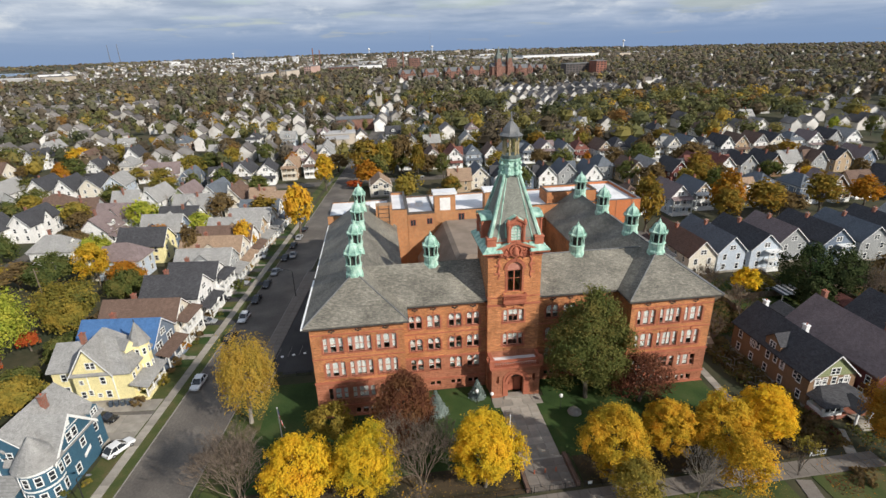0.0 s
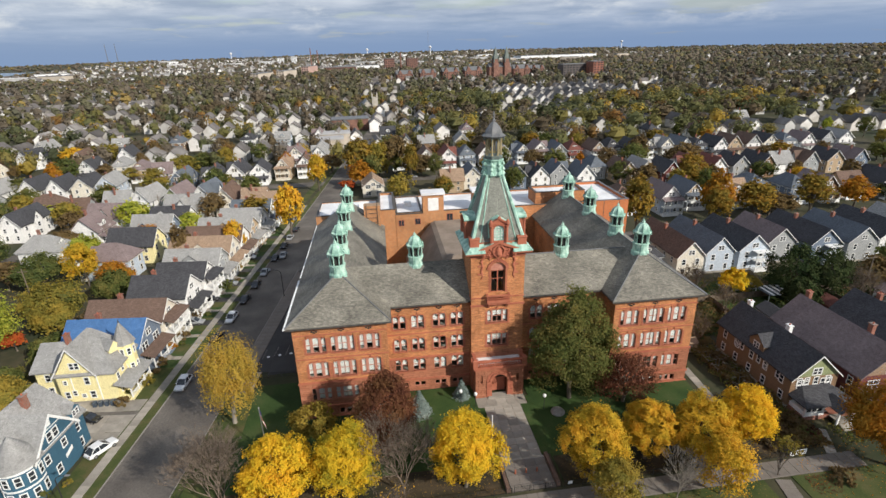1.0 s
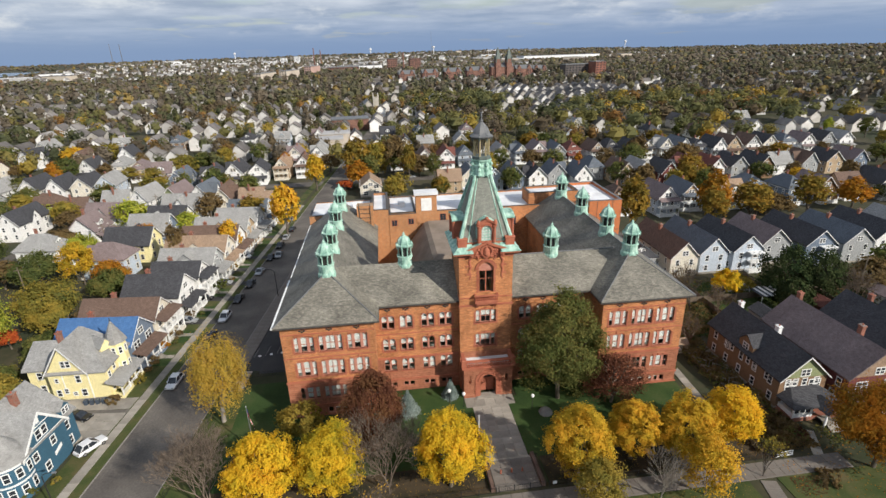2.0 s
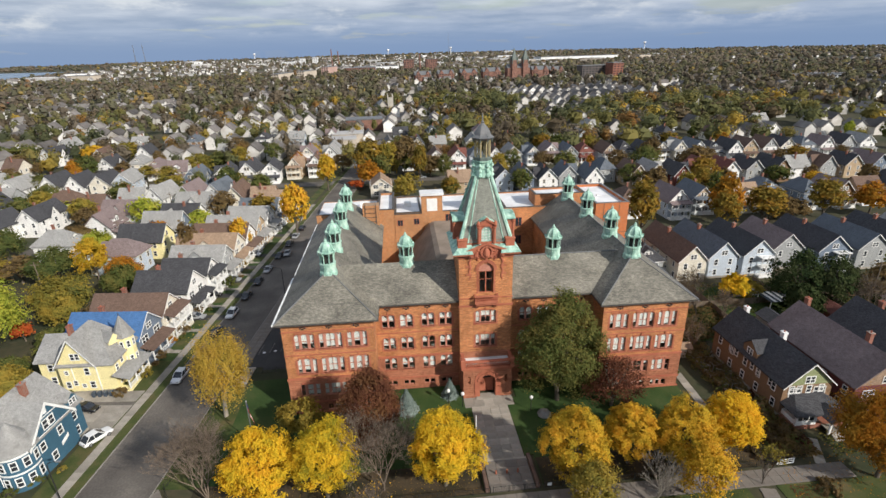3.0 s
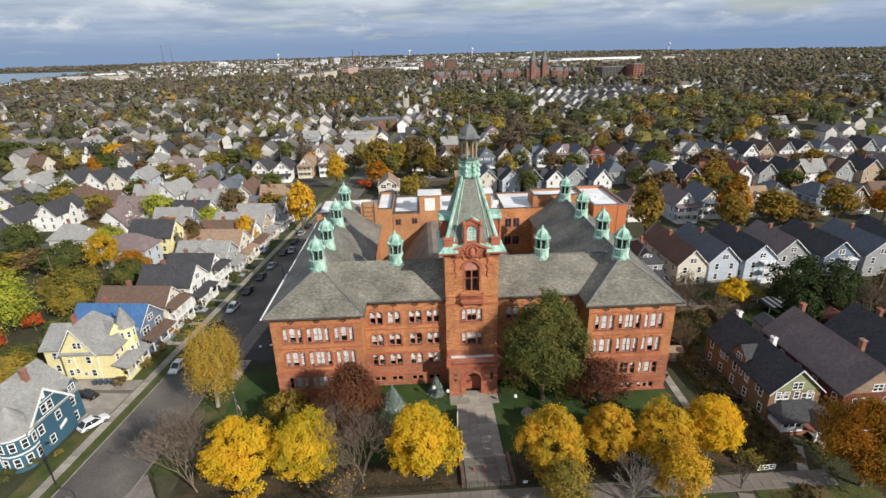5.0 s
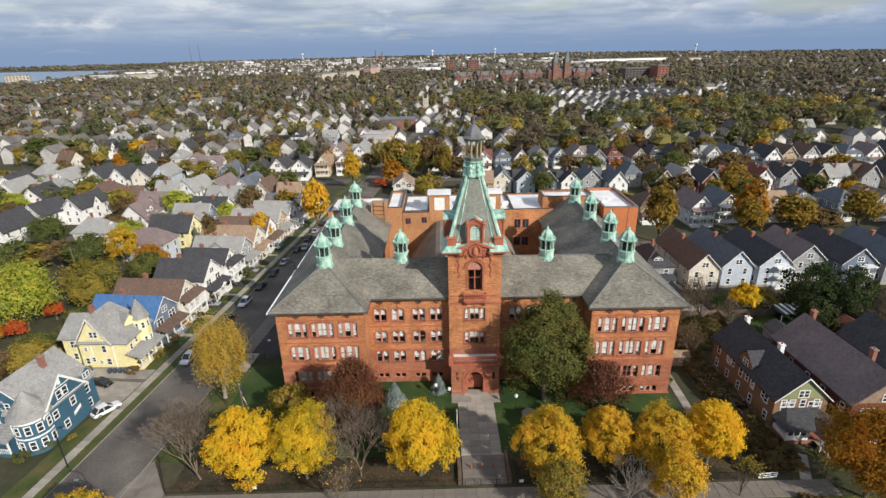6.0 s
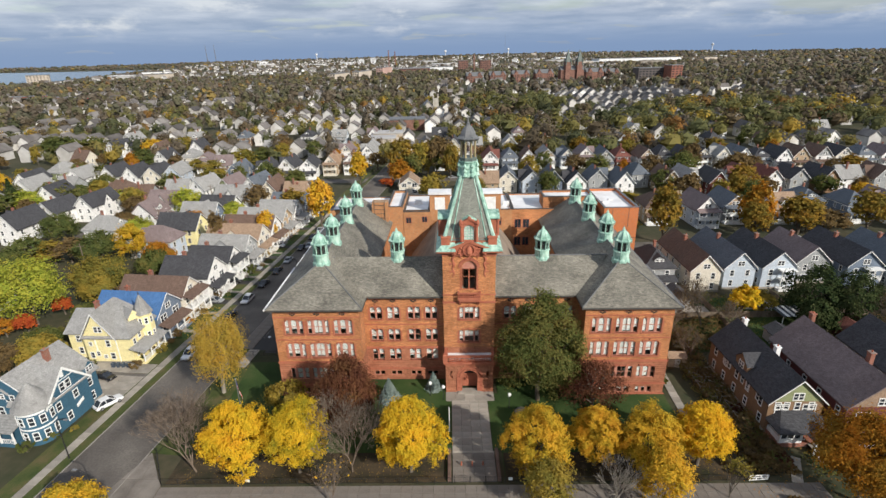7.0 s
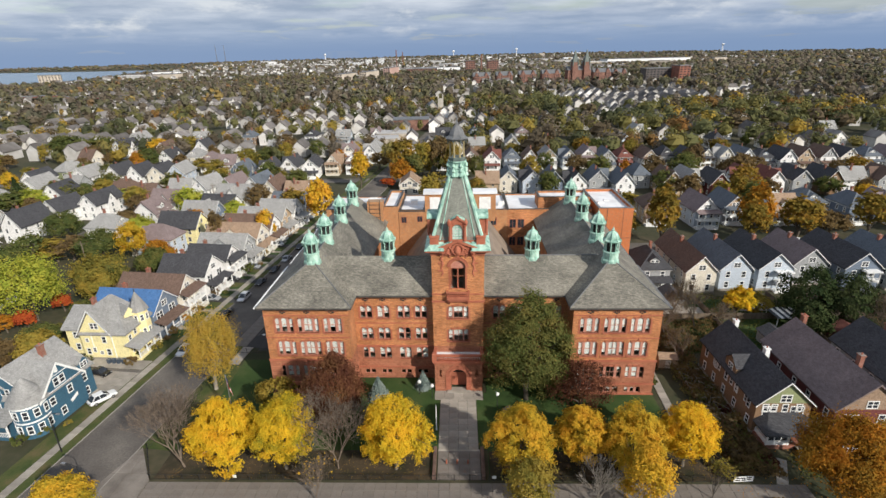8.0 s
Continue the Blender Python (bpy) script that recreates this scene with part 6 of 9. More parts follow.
# -- west side of the side street, front gables towards it (+x) --
# teal house with a round corner bay
def teal_house():
    W, D = 12.0, 10.8
    e = house("dark teal clapboard house with white trim and grey roof", at_street(-19.0, -8.2, 0), W, D, 6.3, 5.0, SIDING["teal"], SHINGLE["grey"], porch=0, chim=(1.4, 1.5), seed=3)
    # broad gable towards the street
    x1, yc, hw = 6.3, -1.3, 4.3
    part("street_gable", Geo().prism([(x1, yc - hw, 0), (x1, yc + hw, 0), (x1, yc + hw, 6.3), (x1, yc, 10.7), (x1, yc - hw, 6.3)][::-1], (-6.0, 0, 0)), SIDING["teal"], e)
    pts = [(yc - hw - 0.5, 5.85), (yc, 10.8), (yc + hw + 0.5, 5.85), (yc + hw + 0.5, 6.07), (yc, 11.05), (yc - hw - 0.5, 6.07)]
    rings = [(0, 1, 4, 5), (1, 2, 3, 4), (6, 11, 10, 7), (7, 10, 9, 8), (0, 6, 7, 1), (1, 7, 8, 2), (2, 8, 9, 3), (3, 9, 10, 4), (4, 10, 11, 5), (5, 11, 6, 0)]
    part("gable_roof", Geo().add([(x1 + 0.5, y, z) for y, z in pts] + [(-0.5, y, z) for y, z in pts], rings), SHINGLE["grey"], e)
    part("bargeboard", Geo().add([(x1 + 0.56, y, z - (0.3 if i < 3 else 0)) for i, (y, z) in enumerate(pts)] + [(x1 + 0.5, y, z - (0.3 if i < 3 else 0)) for i, (y, z) in enumerate(pts)], rings), WHITE, e)
    part("apron_board", Geo().box(x1, yc - 4.3, 6.1, x1 + 0.06, yc + 4.3, 6.32), WHITE, e)
    part("apron_board", Geo().box(x1, yc - 1.9, 8.6, x1 + 0.06, yc + 1.9, 8.75), WHITE, e)
    part("gable_vent", Geo().box(x1, yc - 0.3, 9.0, x1 + 0.05, yc + 0.3, 9.9), WHITE, e)
    for y, z in ((yc - 0.6, 6.75), (yc + 0.6, 6.75), (yc - 2.2, 3.9), (yc + 1.4, 4.0), (yc - 0.8, 1.0)):
        house_window(e, pose(x1, y, z, 0, 0, 90), 0.85, 1.35)
    part("stair_light", Geo().prism([(x1, yc + 0.9, 2.0), (x1, yc + 2.5, 2.6), (x1, yc + 2.5, 3.2), (x1, yc + 0.9, 2.6)], (0.08, 0, 0)), WHITE, e, "slanting white stair light")
    dormer(e, pose(4.7, 4.2, 6.3, 0, 0, 90), 2.0, 1.3, 2.6, SIDING["teal"], SHINGLE["grey"])
    dormer(e, pose(-1.6, -4.3, 7.0, 0, 0, 0), 2.8, 1.2, 2.4, SIDING["teal"], SHINGLE["grey"])
    bx, by = 3.9, -5.4
    t = part("bay", Geo().lathe([(2.6, 0.0), (2.6, 6.2), (2.9, 6.3), (2.9, 6.5)], 18, (bx, by)), SIDING["teal"], e, "round corner bay")
    part("bay_roof", Geo().lathe([(3.1, 6.45), (2.3, 7.7), (1.2, 9.2), (0.05, 10.7)], 18, (bx, by)), SHINGLE["grey"], t)
    part("band", Geo().lathe([(2.68, 5.8), (2.7, 6.2)], 18, (bx, by)), WHITE, t)
    part("band", Geo().lathe([(2.66, 3.0), (2.68, 3.3)], 18, (bx, by)), WHITE, t)
    for a in (-130, -95, -60, -25, 10):
        for z in (4.0, 1.1):
            house_window(t, pose(bx + 2.6 * math.cos(radians(a)), by + 2.6 * math.sin(radians(a)), z, 0, 0, a + 90), 0.7, 1.4)
    front_porch(e, W, D, 3.2, SIDING["teal"], SHINGLE["grey"], x0=-6.0, x1=1.8)


def yellow_house():
    """Hipped main block with a flush front gable, a lower west wing, an east porch and a corner turret. Origin: under the front gable."""
    e = thing("house", "bright yellow clapboard house with a grey hipped and gabled roof", "house", pose(-53.2, 84.5, 0, 0, 0, -2))
    Y, G = SIDING["yellow"], SHINGLE["grey"]
    part("wall", Geo().box(-3.4, 0, 0, 6.4, 8.6, 6.3), Y, e)
    part("foundation", Geo().box(-3.5, -0.08, 0, 6.5, 8.7, 0.5), CONCRETE, e)
    c = [(-3.9, -0.5, 6.2), (6.9, -0.5, 6.2), (6.9, 9.1, 6.2), (-3.9, 9.1, 6.2)]
    part("roof", Geo().add(c + [(0.2, 6.4, 12.0), (0.9, 6.4, 12.0)] + [(x, y, z - 0.25) for x, y, z in c], [(0, 1, 5, 4), (1, 2, 5), (2, 3, 4, 5), (3, 0, 4), (9, 8, 7, 6), (0, 6, 7, 1), (1, 7, 8, 2), (2, 8, 9, 3), (3, 9, 6, 0)]), G, e)
    # front gable
    fg = part("front_gable", Geo().prism([(-3.3, -0.12, 0.5), (3.3, -0.12, 0.5), (3.3, -0.12, 6.3), (0, -0.12, 11.35), (-3.3, -0.12, 6.3)], (0, 7.0, 0)), Y, e)
    p = [(-3.85, 5.75), (0, 11.6), (3.85, 5.75), (3.85, 6.0), (0, 11.9), (-3.85, 6.0)]
    f6 = [(0, 1, 4, 5), (1, 2, 3, 4), (6, 11, 10, 7), (7, 10, 9, 8), (0, 6, 7, 1), (1, 7, 8, 2), (2, 8, 9, 3), (3, 9, 10, 4), (4, 10, 11, 5), (5, 11, 6, 0)]
    part("gable_roof", Geo().add([(x, -0.6, z) for x, z in p] + [(x, 6.8, z) for x, z in p], f6), G, fg)
    part("bargeboard", Geo().add([(x, -0.66, z - (0.15 if i < 3 else 0.1)) for i, (x, z) in enumerate(p)] + [(x, -0.61, z - (0.15 if i < 3 else 0.1)) for i, (x, z) in enumerate(p)], f6), WHITE, fg)
    part("belt_board", Geo().box(-3.34, -0.17, 6.2, 3.34, -0.12, 6.42), WHITE, fg)
    for x, z, w, h in ((-0.1, 7.4, 0.62, 1.15), (0.75, 7.4, 0.62, 1.15)):
        house_window(fg, pose(x, -0.12, z), w, h)
    for x, z, w, h in ((-2.0, 4.3, 0.5, 0.7), (1.7, 4.1, 0.75, 1.35), (-0.9, 1.9, 0.6, 0.9), (0.5, 1.4, 0.6, 0.6), (2.1, 1.2, 0.8, 1.3), (-2.2, 1.4, 0.7, 1.2)):
        house_window(fg, pose(x, -0.12, z), w, h)
    part("downpipe", Geo().box(3.36, -0.2, 0.5, 3.5, -0.06, 6.1), WHITE, e)
    part("downpipe", Geo().box(-0.95, -0.24, 2.9, -0.82, -0.12, 6.1), WHITE, e)
    # west wing
    w = part("west_wing", Geo().prism([(-8.2, 2.0, 0), (-8.2, 10.4, 0), (-8.2, 10.4, 6.2), (-8.2, 6.6, 9.0), (-8.2, 2.0, 6.2)][::-1], (5.0, 0, 0)), Y, e)
    q = [(1.4, 5.85), (6.6, 9.1), (10.9, 5.85), (10.9, 6.1), (6.6, 9.38), (1.4, 6.1)]
    part("wing_roof", Geo().add([(-8.7, y, z) for y, z in q] + [(-2.5, y, z) for y, z in q], [f[::-1] for f in f6]), G, w)
    house_window(w, pose(-6.2, 2.0, 3.9), 0.8, 1.3)
    house_window(w, pose(-6.2, 2.0, 1.1), 0.8, 1.3)
    chimney(e, -3.7, 6.4, 8.2, 10.9)
    # east side: gablet, windows, turret and porch
    d = part("gablet", body(2.2, 3.0, 0.9, 1.3), Y, e)
    d.matrix_basis = pose(4.3, 4.6, 8.2, 0, 0, 60)
    part("gablet_roof", gable_roof(2.2, 3.0, 0.9, 1.3, 0.25, 0.12), G, d)
    for y, z in ((1.2, 4.0), (3.0, 4.6), (1.5, 1.2)):
        house_window(e, pose(6.4, y, z, 0, 0, 90), 0.65, 1.15)
    t = part("turret", Geo().lathe([(1.55, 0.0), (1.55, 8.8), (1.7, 8.9)], 8, (6.2, 6.0), math.pi / 8), Y, e, "corner turret")
    part("turret_roof", Geo().lathe([(2.0, 8.75), (1.05, 10.9), (0.03, 13.0)], 8, (6.2, 6.0), math.pi / 8), G, t)
    part("finial", Geo().lathe([(0.1, 12.8), (0.16, 13.1), (0.02, 13.6)], 6, (6.2, 6.0)), CARPAINT["blue_grey"], t)
    for a in (-90, -45, 0, 45):
        for z in (6.6, 3.4):
            house_window(t, pose(6.2 + 1.45 * math.cos(radians(a)), 6.0 + 1.45 * math.sin(radians(a)), z, 0, 0, a + 90), 0.5, 1.2)
    pr = part("porch", Geo().box(6.4, -0.4, 0, 8.9, 7.4, 0.6), Y, e)
    part("porch_roof", Geo().add([(6.3, -0.9, 4.0), (9.4, -0.9, 3.1), (9.4, 7.9, 3.1), (6.3, 7.9, 4.0), (6.3, -0.9, 3.8), (9.4, -0.9, 2.9), (9.4, 7.9, 2.9), (6.3, 7.9, 3.8)], [(0, 1, 2, 3), (7, 6, 5, 4), (0, 4, 5, 1), (1, 5, 6, 2), (2, 6, 7, 3), (3, 7, 4, 0)]), G, pr)
    for y in (-0.2, 2.3, 4.8, 7.2):
        part("post", Geo().box(8.6, y - 0.1, 0.6, 8.8, y + 0.1, 3.0), WHITE, pr)
    g = Geo().box(8.65, -0.2, 1.35, 8.75, 7.2, 1.47)
    for k in range(20):
        g.box(8.66, -0.1 + k * 0.37, 0.6, 8.74, -0.03 + k * 0.37, 1.35)
    part("railing", g, WHITE, pr)


teal_house()
yellow_house()
W_ROW = [  # y, width, depth, eave, rise, wall, roof, label
    (20.9, 8.6, 15.0, 5.8, 3.8, "steel", "blue", "grey-blue house with a bright blue roof"),
    (29.6, 7.8, 16.0, 6.0, 3.6, "cream", "brown", "cream clapboard house with a brown roof"),
    (41.2, 8.8, 13.0, 6.2, 3.8, "white", "charcoal", "white house with charcoal roof, deep porch"),
    (50.8, 7.4, 12.0, 6.0, 3.2, "white", "charcoal", "white house with a dark grey roof"),
    (60.2, 7.8, 14.5, 5.8, 3.4, "grey", "grey", "grey house with a grey roof"),
    (69.0, 8.6, 17.0, 5.8, 3.8, "cream", "tan", "cream house with a tan roof"),
    (78.0, 8.0, 16.5, 6.0, 3.6, "white", "brown", "white house with a red-brown roof"),
    (87.0, 8.2, 16.5, 6.0, 3.4, "tan", "grey", "tan house with a grey roof"),
    (97.0, 8.2, 13.5, 6.0, 3.4, "white", "grey", "white house with a light grey roof"),
    (107.5, 8.2, 13.5, 6.0, 3.4, "white", "slate_blue", "white house with a grey-blue roof"),
    (118.5, 8.2, 13.5, 6.0, 3.4, "tan", "tan", "tan house with a tan roof"),
]
for i, (y, w, d, ev, ri, wa, ro, la) in enumerate(W_ROW):
    house(la + " facing the side street", at_street(-14.4 - d / 2, y, 90), w, d, ev, ri, SIDING[wa], SHINGLE[ro], porch=2.4, chim=(0.7, 2.0), seed=i, side_dormer=(-1 if i in (4, 5, 7) else 0), storeys=(2 if i in (1, 3) else 1), porch_gable=i in (2, 5), porch_roof=SHINGLE["brown"] if i == 0 else None)
sheet("front_yard", "patchy front lawns before the side street houses", "grass", STREET, LAWN, [(-13.9, y - 3.4, -9.0, y + 1.8) for y in (20.9, 29.6, 41.2, 50.8, 60.2, 69.0, 78.0, 87.0, 97.0)], 0.095)
sheet("driveway", "narrow dark driveways between the houses", "driveway", STREET, ASPHALT_DARK, [(-26.0, y, -5.5, y + 2.4) for y in (34.2, 45.9, 55.0, 64.3, 73.4, 91.6)], 0.105)
for i, y in enumerate((20.9, 29.6, 41.2, 50.8, 60.2, 69.0)):
    slabs("garden_path", "short concrete path to a front porch", STREET @ pose(0, y - 0.6, 0), -12.0, 0, 2, 1, 1.5, 1.2, 0.12, seed=70 + i)

# -- east of the school, fronts towards the front street (-y) --
e = house("brown house with a dark roof and olive shingled gable", pose(73.6, 72.0, 0), 8.6, 19.0, 6.0, 4.0, SIDING["brown"], SHINGLE["charcoal"], porch=0, gable=SIDING["olive"], chim=None, side_dormer=-1, seed=21)
pf = part("porch", Geo().box(-4.0, -13.0, 0, 4.4, -9.5, 0.7), CHIM, e, "front porch with a hipped roof and gabled entrance")
c = [(-4.5, -13.5, 2.95), (4.9, -13.5, 2.95), (4.9, -9.56, 2.95), (-4.5, -9.56, 2.95)]
part("porch_roof", Geo().add(c + [(-2.2, -9.56, 4.3), (2.6, -9.56, 4.3)] + [(x, y, 2.75) for x, y, _ in c], [(0, 1, 5, 4), (3, 0, 4), (1, 2, 5), (2, 3, 4, 5), (9, 8, 7, 6), (0, 6, 7, 1), (1, 7, 8, 2), (2, 8, 9, 3), (3, 9, 6, 0)]), SHINGLE["charcoal"], pf)
g = gable_roof(2.8, 3.2, 2.85, 0.95, 0.3, 0.16)
g.v = [(x + 1.6, y - 13.6, z) for x, y, z in g.v]
part("entrance_roof", g, SHINGLE["charcoal"], pf)
part("entrance_gable", Geo().prism([(0.3, -15.1, 2.85), (2.9, -15.1, 2.85), (1.6, -15.1, 3.75)], (0, 0.08, 0)), SIDING["olive"], pf)
for x, y in ((0.35, -14.9), (2.85, -14.9), (4.2, -12.8), (-3.8, -12.8), (-0.5, -12.8)):
    part("post", Geo().box(x - 0.14, y - 0.14, 0.0 if y < -14 else 0.7, x + 0.14, y + 0.14, 2.8), WHITE, pf)
bay = part("sun_room", Geo().box(-3.8, -12.9, 0.7, -0.6, -9.56, 1.5), WHITE, pf, "white glazed sun room")
for k in range(4):
    part("mullion", Geo().box(-3.75 + k * 1.02, -12.85, 1.5, -3.63 + k * 1.02, -12.73, 2.75), WHITE, bay)
part("pane", Geo().box(-3.7, -12.78, 1.5, -0.65, -12.74, 2.7), PANE_DARK, bay)
part("railing", Geo().box(-0.4, -12.86, 1.3, 0.2, -12.78, 1.42).box(3.0, -12.86, 1.3, 4.2, -12.78, 1.42).box(3.0, -12.84, 0.7, 4.2, -12.8, 1.1), WHITE, pf)
for k in range(4):
    part("step", Geo().box(0.6, -16.2 + 0.35 * k, 0, 2.6, -13.0, 0.17 * (k + 1)), CONCRETE, pf)
for x in (-2.9, -1.5, 0.2, 2.4):
    house_window(e, pose(x, -9.5, 4.45), 0.75, 1.25)
for y in (-6.5, -3.4, -1.8, 2.6, 4.2):
    house_window(e, pose(-4.3, y, 4.1, 0, 0, -90), 0.7, 1.3)
chimney(e, 0.6, -1.5, 7.5, 11.0, WHITE)
chimney(e, 0.4, 8.2, 7.5, 10.9, WHITE)
e = house("maroon house with a broad mauve-brown roof", pose(85.3, 70.5, 0), 10.4, 20.0, 6.4, 4.6, SIDING["maroon"], SHINGLE["mauve"], porch=3.0, gable=SHINGLE["tan"], chim=(1.8, -3.5), seed=22, barge=False)
chimney(e, 0.5, 9.0, 9.0, 12.3)
house("grey house with a charcoal roof", pose(98.5, 71.5, 0), 9.6, 20.0, 6.2, 4.4, SIDING["grey"], SHINGLE["charcoal"], porch=3.0, chim=(1.2, 6.0), seed=23, barge=False)
house("white house with a charcoal roof", pose(111.0, 72.0, 0), 9.2, 18.0, 6.2, 4.4, SIDING["white"], SHINGLE["charcoal"], porch=3.0, seed=24)
house("tan house with a brown roof", pose(123.0, 72.0, 0), 9.2, 18.0, 6.2, 4.4, SIDING["tan"], SHINGLE["brown"], porch=3.0, seed=25)
# backs of the next street's houses
for i, (x, y, w, d, wa, ro, la) in enumerate([
        (83.2, 124.0, 7.6, 21.0, "cream", "brown", "cream house with a dark brown roof"),
        (92.6, 125.0, 7.8, 20.0, "sky", "slate_blue", "pale blue house with a slate-blue roof"),
        (102.6, 124.5, 8.6, 19.0, "sky", "charcoal", "blue-grey house with a charcoal roof"),
        (113.1, 126.0, 8.4, 16.0, "grey", "mauve", "grey house with a mauve-brown roof"),
        (124.1, 124.5, 8.8, 19.0, "steel", "charcoal", "steel-grey house with a charcoal roof"),
        (135.1, 123.5, 9.0, 18.0, "grey", "slate_blue", "grey house with a slate-blue roof"),
        (146.6, 125.0, 9.0, 18.0, "white", "charcoal", "white house with a charcoal roof"),
        (158.6, 125.0, 9.0, 18.0, "cream", "grey", "cream house with a grey roof")]):
    e = house(la + ", its back to the school", pose(x, y, 0, 0, 0, 180), w, d, 6.2, 3.9, SIDING[wa], SHINGLE[ro], porch=2.2, chim=(0.5, -2.0), seed=40 + i)
    if i in (2, 4):   # open two-storey back porch
        pb = part("back_porch", Geo().box(-3.2, d / 2, 0, 0.4, d / 2 + 1.9, 0.5).box(-3.2, d / 2, 2.9, 0.4, d / 2 + 1.9, 3.15).box(-3.4, d / 2, 5.5, 0.6, d / 2 + 2.1, 5.75), WHITE, e, "white two-storey back porch")
        for px in (-3.05, -1.4, 0.25):
            part("post", Geo().box(px - 0.08, d / 2 + 1.7, 0.5, px + 0.08, d / 2 + 1.86, 5.5), WHITE, pb)
        for z in (0.5, 3.15):
            part("railing", Geo().box(-3.1, d / 2 + 1.74, z + 0.75, 0.3, d / 2 + 1.82, z + 0.88).box(-3.1, d / 2 + 1.74, z + 0.15, 0.3, d / 2 + 1.82, z + 0.5), WHITE, pb)


# -- the rest of the town: frame houses built street by street --
def add_window(gf, gp, m, w, h):
    """A casing with a meeting rail, and the pane set back in it, added to the frame mesh and the pane mesh."""
    f = Geo().lattice([-w / 2 - 0.15, -w / 2, w / 2, w / 2 + 0.15], [-0.16, 0, h / 2 - 0.05, h / 2 + 0.05, h, h + 0.16], {(1, 1), (1, 3)}, -0.1, 0.02)
    gf.add([m @ Vector(v) for v in f.v], f.f)
    p = [(-w / 2, -0.03, 0), (w / 2, -0.03, 0), (w / 2, -0.03, h), (-w / 2, -0.03, h)]
    gp.add([m @ Vector(v) for v in p], [(0, 1, 2, 3)])


def turned(g):
    """The same mesh with its ridge along x."""
    g.v = [(y, -x, z) for x, y, z in g.v]
    return g


def hip_roof(w, d, eave, rise_h, over=0.55, t=0.25):
    a, b = w / 2 + over, d / 2 + over
    r = max(0.3, b - a)
    vs = [(-a, -b, eave), (a, -b, eave), (a, b, eave), (-a, b, eave), (0, -r, eave + rise_h), (0, r, eave + rise_h)]
    vs += [(x, y, eave - t) for x, y, _ in vs[:4]]
    return Geo().add(vs, [(0, 1, 4), (1, 2, 5, 4), (2, 3, 5), (3, 0, 4, 5), (9, 8, 7, 6), (0, 6, 7, 1), (1, 7, 8, 2), (2, 8, 9, 3), (3, 9, 6, 0)])


WORDS = {"sky": "pale blue", "steel": "steel-blue", "slate_blue": "slate-blue", "mauve": "mauve-brown"}
PLOTS = []


